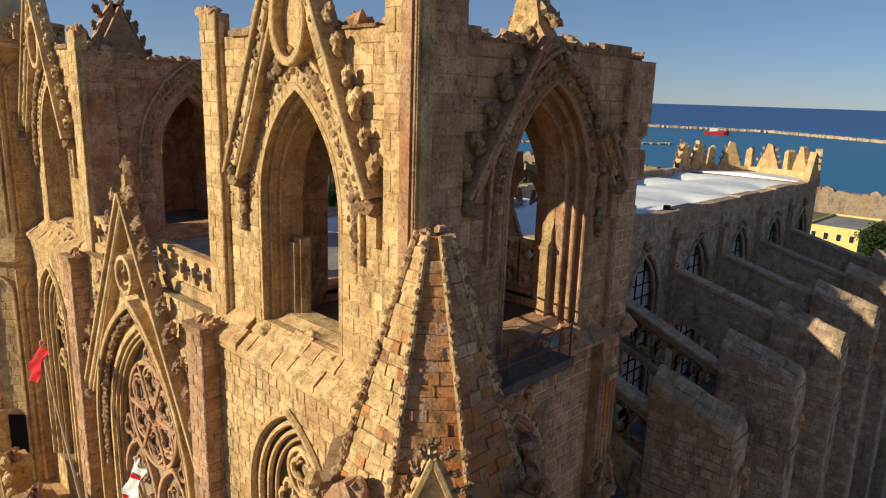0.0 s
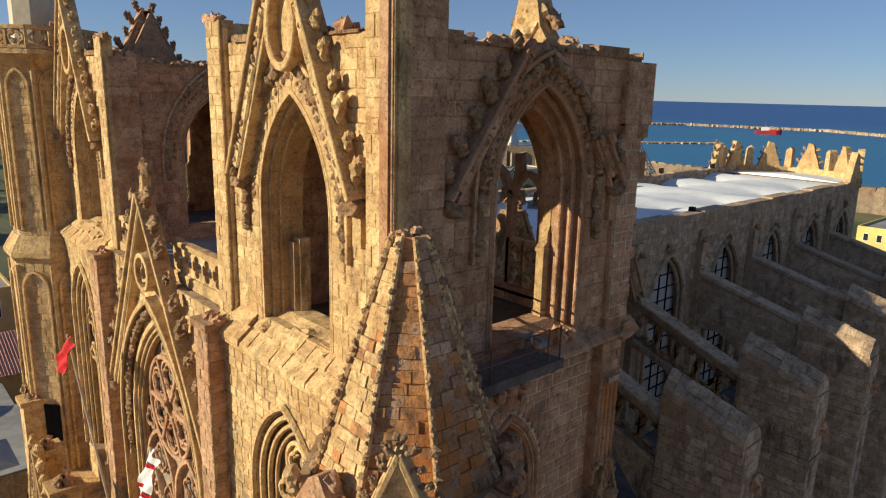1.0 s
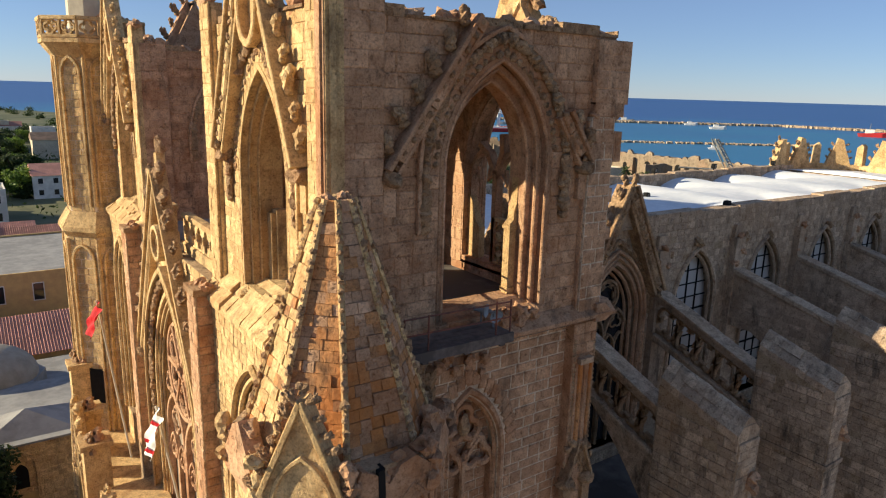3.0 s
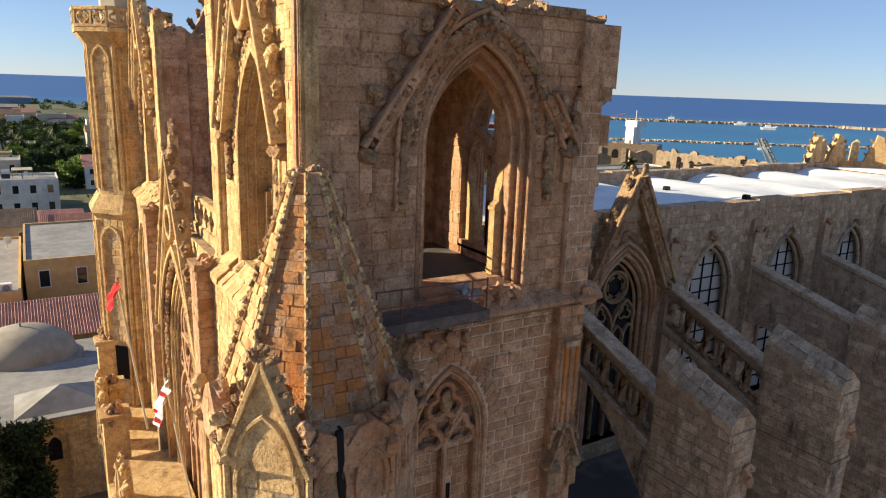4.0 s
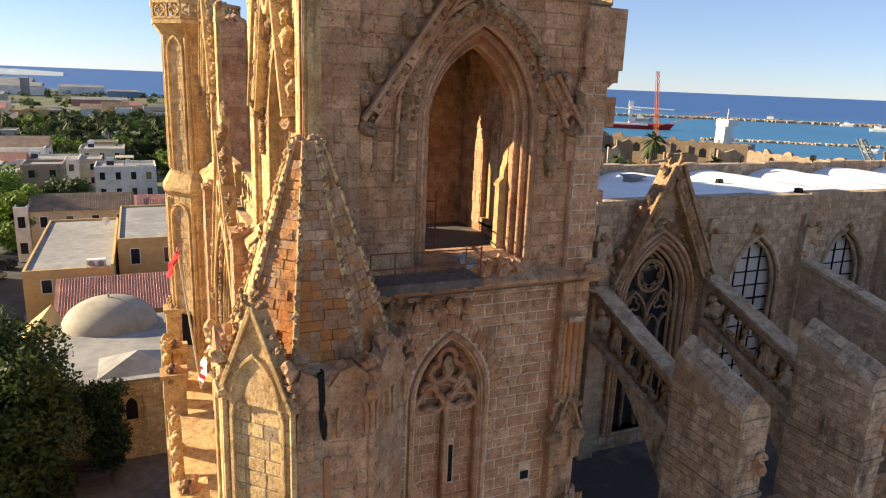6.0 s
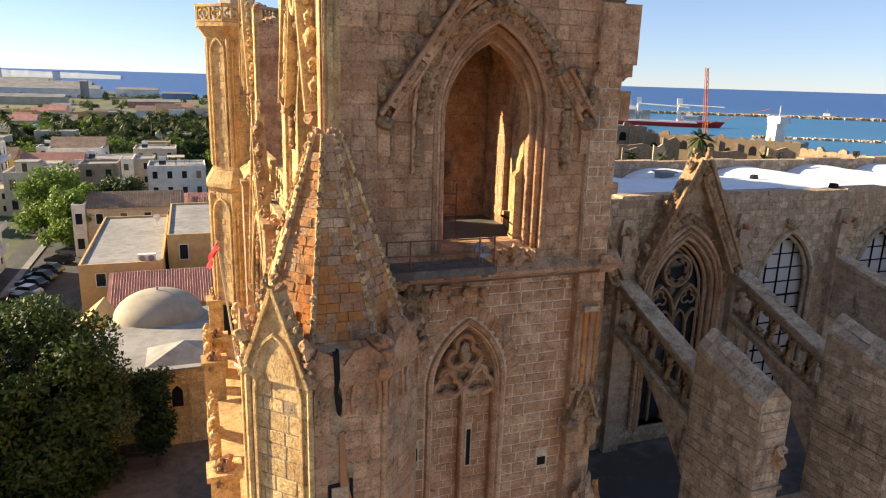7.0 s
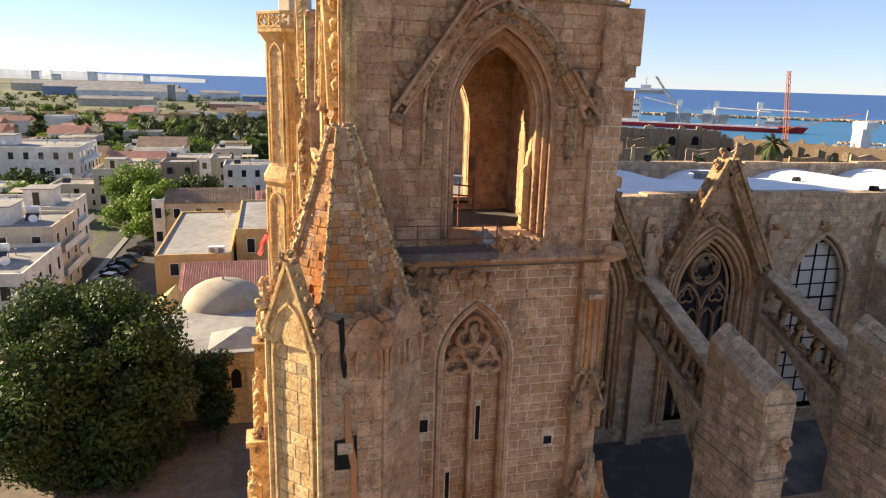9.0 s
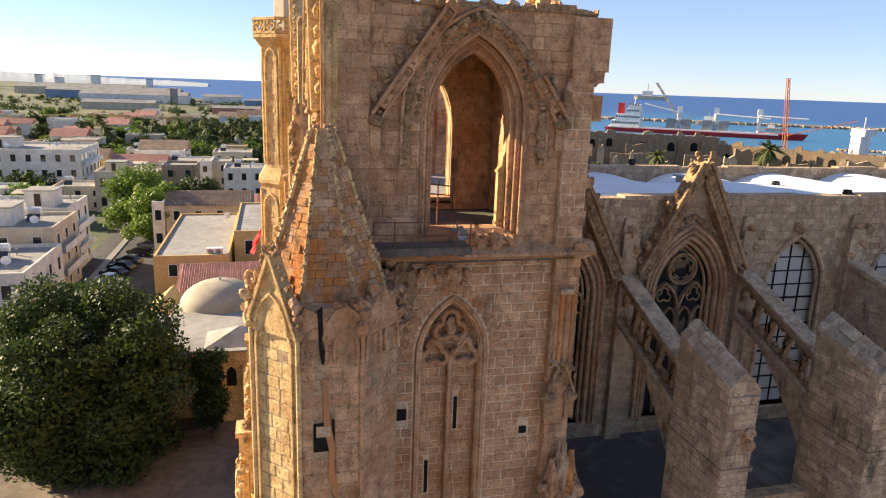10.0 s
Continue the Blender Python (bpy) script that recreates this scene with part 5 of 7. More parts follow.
        sweep(bm, PB, [(u0, 20.86), (u1, 20.86)], rect(0.2, -0.16, 0.16))
        part("coping", bm, GOLD, bal)
        bm = bmesh.new()
        sweep(bm, PB, [(u0, 19.7), (u1, 19.7)], rect(0.4, -0.14, 0.2))
        part("plinth", bm, GOLD, bal)
        n = 5
        w = (u1 - u0) / n
        for k in range(n):
            c = u0 + (k + 0.5) * w
            bm = bmesh.new()
            rings = [[], [], [], []]
            for q in range(48):
                a = q * math.tau / 48
                phi = (a + math.pi / 4) % (math.pi / 2) - math.pi / 4
                rf = 0.2 * math.cos(phi) + math.sqrt(max(0.0, 0.19 ** 2 - (0.2 * math.sin(phi)) ** 2)) if abs(math.sin(phi)) < 0.7 else 0.2
                m = max(abs(math.cos(a)) / (w / 2), abs(math.sin(a)) / 0.48)
                for ring, r, d in ((rings[0], rf, 0.09), (rings[1], 1 / m, 0.09), (rings[2], 1 / m, -0.09), (rings[3], rf, -0.09)):
                    ring.append(bm.verts.new(PB(c + r * math.cos(a), d, 20.33 + r * math.sin(a))))
            for r0, r1 in zip(rings, rings[1:] + rings[:1]):
                for q in range(48):
                    bm.faces.new((r0[q], r0[(q + 1) % 48], r1[(q + 1) % 48], r1[q]))
            part("quatrefoil", bm, GOLD, bal)
            bm = bmesh.new()
            block(bm, PB, c - w / 2 - 0.05, c - w / 2 + 0.05, -0.08, 0.08, 19.85, 20.8)
            part("baluster", bm, GOLD, bal)
    # terrace behind it
    bm = bmesh.new()
    box3(bm, 9.75, 19.0, 18.35, 28.05, 19.0, 19.55)
    tagged(part("terrace_floor", bm, CONC, None), "grey screeded terrace between the two towers", "terrace", kind="structure")
    # porches with broken pinnacles at the foot of the front
    for u0, u1, top in ((10.5, 17.0, 6.6), (18.4, 28.0, 7.4), (29.4, 36.0, 6.6)):
        por = thing("porch", "projecting sandstone portal porch with a flat leaded top", "porch", "west portals", at=(7, (u0 + u1) / 2, GROUND))
        Q = Plane((6.4, 0, 0), (0, 1, 0), (-1, 0, 0))
        c = (u0 + u1) / 2
        bm = bmesh.new()
        pierced(bm, Q, u0, u1, GROUND, top, -2.6, 0.0, c, (u1 - u0) * 0.33, GROUND, 0.0, (u1 - u0) * 0.45)
        w = part("porch_wall", bm, GOLD, por)
        gable(w, Q, c, (u1 - u0) * 0.46, 2.5, 9.6, GOLD, d=0.3, seed=int(u0))
        for da in (0.0, -0.3):
            bm = bmesh.new()
            sweep(bm, Q, arch_path(c, (u1 - u0) * 0.33 + da, GROUND, 0.0, (u1 - u0) * 0.45 + da), roll(0.12, 0.02 + da))
            part("roll_moulding", bm, GOLD, w)
    for x, y, z in ((6.8, 33.7, 9.3), (6.5, 28.9, 9.8), (6.5, 17.6, 9.8), (7.0, 36.6, 10.8), (6.6, 27.4, 6.5), (6.6, 19.0, 6.5)):
        pin = thing("pinnacle_stump", "broken sandstone pinnacle on a slim buttress", "pinnacle", "portal pinnacles", at=(x, y, GROUND))
        bm = bmesh.new()
        box3(bm, x - 0.55, x + 0.55, y - 0.5, y + 0.5, GROUND, z - 0.5)
        s = part("shaft", bm, GOLD, pin)
        bm = bmesh.new()
        box3(bm, x - 0.68, x + 0.68, y - 0.62, y + 0.62, z - 0.5, z - 0.25)
        part("cap", bm, GOLD, pin)
        Q = Plane((x, y, 0), (0, 1, 0), (-1, 0, 0))
        spread(s, CROCKETS, "crocket", Q, [(0.3, z - 0.3), (-0.3, z - 0.3), (0, z - 0.2)], 0.7, 0.2, int(z))
        spread(s, RUBBLE, "broken_stone", Q, [(0.1, z - 0.1), (-0.25, z - 0.15)], 0.6, -0.1, int(z))
    return t


west_front()


# ---- nave: clerestory, vault, flying buttresses ----
BAYS = [20.9, 27.7, 34.2, 40.8, 47.5, 54.2, 60.5]
NAVE_S, NAVE_N, NAVE_TOP, AISLE = 17.4, 29.0, 19.75, 7.4


def nave():
    t = thing("nave", "grey weathered stone nave with tall pointed clerestory windows", "nave", at=(42, 23.2, GROUND))
    P = Plane((0, NAVE_S, 0), (1, 0, 0), (0, -1, 0))
    sill, spring, rise, a = 8.3, 15.0, 2.75, 1.72
    edges = [18.1] + [(p + q) / 2 for p, q in zip(BAYS, BAYS[1:])] + [63.6]
    holes = [arch_hole(c, a, sill, spring, rise) for c in BAYS]
    for c, e0, e1 in zip(BAYS, edges, edges[1:]):
        bm = bmesh.new()
        pierced(bm, P, e0, e1, AISLE - 1, NAVE_TOP, -0.9, 0.0, c, a, sill, spring, rise)
        wall = part("clerestory_bay", bm, JOINT, t)
    ashlar(wall, P, 18.1, 63.6, AISLE, NAVE_TOP, GREYED, holes, course=0.34, lens=(0.35, 0.75), budget=130, near=(28, 14, 19), seed=71, lost=0.02)
    for i, c in enumerate(BAYS):
        rich = i < 2
        for da, d1, r in ((0.1, 0.06, 0.12), (-0.12, -0.15, 0.1)) + (((0.34, 0.16, 0.1), (0.56, 0.2, 0.1), (-0.3, -0.36, 0.08)) if rich else ()):
            bm = bmesh.new()
            sweep(bm, P, arch_path(c, a + da, sill, spring, rise + da * 1.3), roll(r, d1))
            part("arch_moulding", bm, BROWN if rich else GREYED, wall)
        w = thing("window", "tall pointed clerestory window with leaded panes" if not rich else "traceried pointed window with a rose in its head", "window", "clerestory windows", at=P(c, -0.4, sill))
        bm = bmesh.new()
        solid(bm, P, arch_path(c, a, sill, spring, rise, 10), -0.55, -0.5)
        part("pane", bm, DGLASS if rich else GLASS, w)
        bm = bmesh.new()
        if rich:
            sec = rect(0.13, -0.5, -0.25)
            sweep(bm, P, ring_path(c, 16.15, 0.78, 22), sec, closed=True)
            sweep(bm, P, foil_path(c, 16.15, 0.7, 6, n=5), roll(0.06, -0.36), closed=True)
            for k in (-1, 1):
                sweep(bm, P, arch_path(c + k * 0.84, 0.82, sill, 13.9, 1.5, 8), sec)
                sweep(bm, P, foil_path(c + k * 0.84, 14.75, 0.42, 3), roll(0.05, -0.36), closed=True)
                for j in (-1, 1):
                    sweep(bm, P, arch_path(c + k * 0.84 + j * 0.4, 0.38, sill, 13.4, 0.7, 6), rect(0.08, -0.48, -0.3))
            part("tracery", bm, CARVED, w)
        else:
            for k in range(-1, 2):
                u = c + k * 0.84
                sweep(bm, P, [(u, sill), (u, arch_z(k * 0.84, a, spring, rise))], rect(0.05, -0.5, -0.42))
            for j in range(1, 13):
                z = sill + 0.75 * j
                hw = arch_hole(c, a, sill, spring, rise)(z)
                if hw:
                    sweep(bm, P, [(hw[0], z), (hw[1], z)], rect(0.05 if j % 4 else 0.09, -0.5, -0.42))
            part("glazing_bars", bm, DARK, w)
        bm = bmesh.new()
        sweep(bm, P, [(c - a - 0.2, sill - 0.12), (c + a + 0.2, sill - 0.12)], rect(0.24, -0.5, 0.14))
        part("window_sill", bm, GREYED, w)
        if rich:
            Q = Plane(P(0, 0.1, 0), P.u, P.n)
            gable(wall, Q, c, 2.75, 16.2, 21.5, CARVED, d=0.62, seed=i + 3, size=0.26)
            bm = bmesh.new()
            solid(bm, Q, [(c - 1.0, 19.5), (c + 1.0, 19.5), (c, 21.3)], -0.4, 0.25)
            part("gable_field", bm, GREYED, wall)
            spread(wall, LUMPS, "leaf_boss", P, along(arch_path(c, a + 0.85, 15.2, spring, rise + 1.15), 0.24), 0.3, 0.15, i)
        else:
            spread(wall, CROCKETS, "crocket", P, [(c - 3.0, 17.6), (c - 2.8, 17.9), (c + 0.1, 18.1)], 0.6, 0.15, i)
    # wall heads
    for y0, y1, zt in ((NAVE_S, NAVE_S + 0.7, NAVE_TOP), (NAVE_N - 0.6, NAVE_N, NAVE_TOP + 0.15)):
        rng = random.Random(4)
        x = 18.3
        while x < 63.4:
            l = rng.uniform(1.2, 3.0)
            bm = bmesh.new()
            box3(bm, x, min(x + l - 0.03, 63.6), y0 - 0.06 * rng.random(), y1 + 0.04, zt - 0.01, zt + rng.choice((0.1, 0.13, 0.2, 0.12)))
            part("coping_stone", bm, GREYED, t)
            x += l
    bm = bmesh.new()
    box3(bm, 18.2, 63.6, NAVE_N - 0.6, NAVE_N, AISLE, NAVE_TOP + 0.15)
    wn_ = part("north_wall", bm, JOINT, t)
    ashlar(wn_, Plane((0, NAVE_N - 0.6, 0), (1, 0, 0), (0, -1, 0)), 18.2, 63.6, 17.6, NAVE_TOP + 0.15, GREYED, course=0.34, budget=60, near=(40, 28, 19), seed=8)
    # gullies between the bays on the wall's face
    for e in edges[1:-1]:
        bm = bmesh.new()
        block(bm, P, e - 0.42, e + 0.42, -0.1, 0.4, AISLE, 18.2)
        solid(bm, P, [(e - 0.42, 18.2), (e + 0.42, 18.2), (e + 0.3, 18.9), (e - 0.3, 18.9)], -0.1, 0.22)
        b = part("wall_pier", bm, GREYED, t)
        spread(b, RUBBLE, "broken_stone", P, [(e, 18.3), (e + 0.3, 17.4), (e - 0.3, 16.8)], 0.4, 0.35, int(e))


nave()


def vault_roof():
    """The white plastered backs of the groin vaults."""
    nx, ny = 300, 70
    x0, x1, y0, y1 = 18.4, 63.6, NAVE_S + 0.7, NAVE_N - 0.6
    xs, ys = np.linspace(x0, x1, nx), np.linspace(y0, y1, ny)
    X, Y = np.meshgrid(xs, ys, indexing="ij")
    v = (Y - 23.2) / 5.4
    ph = ((X - 24.3) / 6.62) % 1.0
    u = (ph - 0.5) * 2
    h1 = 1.55 * np.sqrt(np.clip(1 - v * v * 0.98, 0, 1))
    h2 = 1.6 * np.sqrt(np.clip(1 - u * u * 0.98, 0, 1)) + 0.05
    k = 14.0
    Z = 18.05 + np.log(np.exp(k * h1) + np.exp(k * h2)) / k - 0.05
    Z += 0.03 * np.sin(X * 1.3 + Y * 2.1)
    vs = np.stack([X, Y, Z], -1).reshape(-1, 3)
    faces = [(i * ny + j, (i + 1) * ny + j, (i + 1) * ny + j + 1, i * ny + j + 1) for i in range(nx - 1) for j in range(ny - 1)]
    me = bpy.data.meshes.new("roof")
    me.from_pydata(vs.tolist(), [], faces)
    me.materials.append(PLASTER)
    for p in me.polygons:
        p.use_smooth = True
    tagged(new("nave_roof", me), "undulating white plastered vault backs of the nave roof", "roof", kind="structure")


vault_roof()


def flying_buttress(x, i):
    """A gabled pier joined to the clerestory by two raking arms with pierced tracery between."""
    t = thing("flying_buttress", "stone flying buttress with a gabled pier and raking pierced arms", "buttress", "flying buttresses", at=(x, 9.6, GROUND))
    w = 0.62
    prof = [(7.9, GROUND), (11.3, GROUND), (11.3, 15.0), (10.9, 14.95), (8.2, 14.15), (7.9, 14.1)]
    Q = Plane((x, 0, 0), (0, 1, 0), (-1, 0, 0))
    bm = bmesh.new()
    solid(bm, Q, prof, -w, w)
    pier = part("pier", bm, JOINT, t)
    for sg in (1, -1):
        F = Plane((x - sg * w, 0, 0), (0, sg, 0), (-sg, 0, 0))
        lo, hi = (7.92, 11.28) if sg > 0 else (-11.28, -7.92)
        if sg > 0 or i < 2:
            ashlar(pier, F, lo, hi, 2.0, 14.2, GREYED, course=0.37, lens=(0.28, 0.8), budget=45 if i < 2 else 0, near=(x, 9.5, 14), seed=i * 2 + sg, lost=0.05, proud=0.03, joint=0.011)
    F = Plane((0, 7.9, 0), (1, 0, 0), (0, -1, 0))
    ashlar(pier, F, x - w, x + w, 2.0, 14.1, GREYED, course=0.33, lens=(0.3, 0.6), budget=30 if i < 2 else 0, near=(x, 8, 14), seed=i + 5, proud=0.03, joint=0.011)
    # sloping saddleback cap in courses
    rng = random.Random(i)
    n = 8 if i < 3 else 5
    for k in range(n):
        ya, yb = 7.95 + 3.3 * k / n, 7.95 + 3.3 * (k + 1) / n - 0.012
        for sg in (-1, 1):
            for low in (True, False):
                bm = bmesh.new()
                lift = rng.uniform(-0.025, 0.025)
                sec = ((0.004, 0), (w + 0.04, 0), (w + 0.03, 0.30), (0.37, 0.56), (0.004, 0.56)) if low else ((0.004, 0.575), (0.375, 0.575), (0.14, 0.82), (0.06, 0.86), (0.004, 0.86))
                shift = 0 if low else 0.2 / n
                ends = []
                for y in (ya + shift, yb + shift * (k < n - 1)):
                    zb = 14.1 + 0.29 * (y - 7.95) + lift
                    ends.append([bm.verts.new((x + sg * (dx + (lift * 0.6 if dx > 0.05 else 0)), y, zb + dz)) for dx, dz in sec])
                bm.faces.new(ends[0])
                bm.faces.new(ends[1][::-1])
                for q in range(5):
                    bm.faces.new((ends[0][q], ends[0][(q + 1) % 5], ends[1][(q + 1) % 5], ends[1][q]))
                part("cap_stone", bm, GREYED, pier)
    # lower offset
    bm = bmesh.new()
    block(bm, Q, 7.8, 11.4, -w - 0.07, w + 0.07, 11.05, 11.22)
    part("offset_course", bm, GREYED, pier)
    spread(pier, RUBBLE, "broken_stone", Q, [(7.8, 12.6), (7.75, 12.3), (9.5, 11.6)], 0.45, -0.3, i)
    # arms
    ww = 0.34
    A, B = (11.2, 13.6), (17.0, 15.85)
    C, D = (11.2, 11.65), (17.0, 13.8)
    if i < 2:
        bm = bmesh.new()
        sweep(bm, Q, [A, B], rect(0.36, -ww, ww))
        part("upper_arm", bm, GREYED, t)
        bm = bmesh.new()
        sweep(bm, Q, [(A[0], A[1] + 0.24), (B[0], B[1] + 0.24)], rect(0.14, -ww - 0.1, ww + 0.1))
        part("arm_coping", bm, GREYED, t)
        bm = bmesh.new()
        sweep(bm, Q, [C, D], rect(0.34, -ww, ww))
        part("lower_arm", bm, GREYED, t)
    bm = bmesh.new()
    pts = []
    for k in range(9):
        f = k / 8
        pts.append((11.2 + 5.8 * f, 8.8 + 4.7 * math.sin(f * math.pi / 2)))
    ring = pts + [(17.0, 13.75), (11.2, 11.6)] if i < 2 else pts + [(17.0, 16.2), (11.2, 14.7)]
    solid(bm, Q, ring, -ww * 0.8, ww * 0.8)
    web = part("arch_web", bm, GREYED, t)
    if i >= 2:
        ashlar(web, Plane((x - ww * 0.8, 0, 0), (0, 1, 0), (-1, 0, 0)), 11.3, 17.3, 13.2, 14.7, GREYED, course=0.36, budget=20, seed=i)
        bm = bmesh.new()
        sweep(bm, Q, [(11.2, 14.85), (17.0, 16.35)], rect(0.26, -ww - 0.06, ww + 0.06))
        part("arm_coping", bm, GREYED, t)
        return t
    for k in range(5):
        f = (k + 0.5) / 5
        c = (C[0] + 5.6 * f + 0.1, (A[1] + C[1]) / 2 + 2.15 * f)
        bm = bmesh.new()
        sweep(bm, Q, foil_path(c[0], c[1], 0.82, 4, math.pi / 4 + 0.3), rect(0.16, -0.12, 0.12), closed=True)
        sweep(bm, Q, [(c[0] - 0.56, c[1] - 1.25), (c[0] - 0.56, c[1] + 0.7)], rect(0.14, -0.12, 0.12))
        part("pierced_foil", bm, CARVED, t)
    return t


PIERS = [24.2, 30.85, 37.5, 44.1, 50.8, 57.5]
for i, x in enumerate(PIERS):
    flying_buttress(x, i)


def aisle():
    t = thing("aisle", "low side aisle with a flat dark screeded roof", "aisle", at=(40, 13, GROUND))
    bm = bmesh.new()
    box3(bm, 18.0, 63.6, 11.0, 17.4, AISLE - 0.4, AISLE)
    part("aisle_roof", bm, AISLEROOF, t)
    bm = bmesh.new()
    box3(bm, 18.0, 63.6, 10.4, 11.0, GROUND, AISLE + 0.5)
    w = part("aisle_wall", bm, GREYED, t)
    ashlar(w, Plane((0, 10.4, 0), (1, 0, 0), (0, -1, 0)), 18.2, 63.6, 0.0, AISLE + 0.5, GREYED, course=0.4, lens=(0.5, 0.9), budget=40, seed=2)
    bm = bmesh.new()
    box3(bm, 18.0, 63.6, NAVE_N, 36.0, GROUND, AISLE)
    part("north_aisle", bm, GREYED, t)
    bm = bmesh.new()
    box3(bm, 18.0, 63.6, NAVE_N + 7, NAVE_N + 7.6, GROUND, AISLE + 0.5)
    part("north_aisle_wall", bm, GREYED, t)


aisle()


def apse():
    cx, cy, r = 62.8, 23.2, 5.8
    t = thing("apse", "polygonal stone apse ringed by broken gables painted in a sunlit tone", "apse", at=(cx, cy, GROUND))
    pts = [(cx + r * math.cos(radians(a)), cy + r * math.sin(radians(a))) for a in (90, 54, 18, -18, -54, -90)]
    bm = bmesh.new()
    lo = [bm.verts.new((x, y, GROUND)) for x, y in pts]
    hi = [bm.verts.new((x, y, 19.55)) for x, y in pts]
    bm.faces.new(hi)
    for k in range(6):
        j = (k + 1) % 6
        bm.faces.new((lo[k], lo[j], hi[j], hi[k]))
    part("apse_wall", bm, GREYED, t)
    bm = bmesh.new()
    ri = [bm.verts.new((cx + (x - cx) * 1.0, cy + (y - cy) * 1.0, 19.62)) for x, y in pts]
    top = bm.verts.new((cx, cy, 19.95))
    for k in range(6):
        bm.faces.new((ri[k], ri[(k + 1) % 6], top))
    part("apse_roof", bm, PLASTER, t)
    for k in range(5):
        (xa, ya), (xb, yb) = pts[k], pts[k + 1]
        u = Vector((xb - xa, yb - ya, 0))
        ln = u.length
        P = Plane((xa, ya, 0), u, (u.y, -u.x, 0))
        # parapet, gables and pinnacles have sunlight put into their gold colour
        bm = bmesh.new()
        block(bm, P, 0, ln, -0.35, 0.25, 19.4, 20.15)
        part("parapet", bm, GOLD, t)
        bm = bmesh.new()
        m = ln / 2
        solid(bm, P, [(m - 1.0, 20.1), (m + 1.0, 20.1), (m + 0.75, 20.9), (m + 0.45, 21.6), (m + 0.25, 22.3), (m - 0.2, 22.45), (m - 0.35, 21.8), (m - 0.75, 20.9)], -0.3, 0.2)
        g = part("gable", bm, GOLD, t, "broken triangular gable")
        for sg in (-1, 1):
            spread(g, CROCKETS, "crocket", P, along([(m + sg * 0.95, 20.4), (m + sg * 0.35, 22.2)], 0.6), 0.36, 0.0, k, sg * 0.9)
        bm = bmesh.new()
        solid(bm, P, [(-0.32, 20.1), (0.32, 20.1), (0.28, 21.8), (0.1, 22.0), (-0.26, 21.7)], -0.35, 0.35)
        part("pinnacle", bm, GOLD, t)
    # straight bay gables on the side walls near the apse
    P = Plane((0, NAVE_S, 0), (1, 0, 0), (0, -1, 0))
    for c in (62.3,):
        bm = bmesh.new()
        solid(bm, P, [(c - 1.3, 19.6), (c + 1.3, 19.6), (c + 0.4, 22.0), (c - 0.2, 22.3)], -0.5, 0.0)
        part("gable", bm, GOLD, t)
    P = Plane((0, NAVE_N, 0), (1, 0, 0), (0, -1, 0))
    for c in (61.4,):
        bm = bmesh.new()
        solid(bm, P, [(c - 0.9, 19.8), (c + 0.9, 19.8), (c + 0.7, 22.3), (c + 0.1, 22.2)], 0.0, 0.5)
        g = part("gable", bm, GOLD, t)
        spread(g, CROCKETS, "crocket", P, [(c - 0.9, 20.4), (c - 0.6, 21.0), (c - 0.3, 21.7), (c, 22.3)], 0.5, 0.2, 1, -0.9)


apse()


# ---- the scaffold platform, railings, loudspeakers, lamps and flags on the church ----
def platform():
    t = thing("platform", "dark timber platform with a rusty iron railing below the tower opening", "platform", at=(12.9, 9.2, 19.5))
    y0 = 8.75
    for k in range(4):
        bm = bmesh.new()
        box3(bm, 10.6, 13.8, y0 + 0.25 * k, y0 + 0.25 * k + 0.235, 19.68, 19.76)
        part("plank", bm, TIMBER, t)
    bm = bmesh.new()
    box3(bm, 10.6, 13.8, y0 - 0.06, y0, 19.54, 19.78)
    part("edge_beam", bm, TIMBER, t)
    for x in (11.2, 12.4, 13.5):
        bm = bmesh.new()
        box3(bm, x - 0.08, x + 0.08, y0, 9.9, 19.46, 19.68)
        part("joist", bm, TIMBER, t)
    for x in (10.65, 11.3, 13.3, 13.75):
        bm = bmesh.new()
        bar(bm, (x, y0 + 0.05, 19.7), (x, y0 + 0.05, 20.62), 0.024)
        part("post", bm, IRON, t)
    for z in (20.2, 20.6):
        bm = bmesh.new()
        bar(bm, (10.65, y0 + 0.05, z), (13.75, y0 + 0.05, z - 0.04), 0.02)
        part("rail", bm, IRON, t)
    r = thing("railing", "rusty iron railing inside the belfry opening", "railing", at=(14, 12, 19.5))
    for z in (20.6, 20.95, 21.3):
        bm = bmesh.new()
        bar(bm, (12.7, 11.4, z + 0.15), (14.3, 13.2, z - 0.25), 0.03)
        part("rail", bm, IRON, r)
    for x, y in ((12.7, 11.4), (13.5, 12.3), (14.3, 13.2)):
        bm = bmesh.new()
        bar(bm, (x, y, 19.5), (x, y, 21.4), 0.03)
        part("post", bm, IRON, r)


platform()


def loudspeaker(at, aim):
    t = thing("loudspeaker", "grey horn loudspeaker on the sill of the tower opening", "loudspeaker", "loudspeakers", at=at)
    q = Vector(aim).to_track_quat("Z", "Y").to_matrix()
    bm = bmesh.new()
    prof = [(0.05, -0.2), (0.05, -0.1), (0.07, 0.0), (0.11, 0.08), (0.18, 0.14), (0.19, 0.15), (0.16, 0.12), (0.07, 0.02), (0.02, -0.05)]
    rings = [[bm.verts.new(Vector(at) + Vector((0, 0, 0.35)) + q @ Vector((r * math.cos(k * math.tau / 14), r * math.sin(k * math.tau / 14), z))) for k in range(14)] for r, z in prof]
    for r0, r1 in zip(rings, rings[1:]):
        for k in range(14):
            bm.faces.new((r0[k], r0[(k + 1) % 14], r1[(k + 1) % 14], r1[k]))
    bm.faces.new(rings[0])
    bm.faces.new(rings[-1])
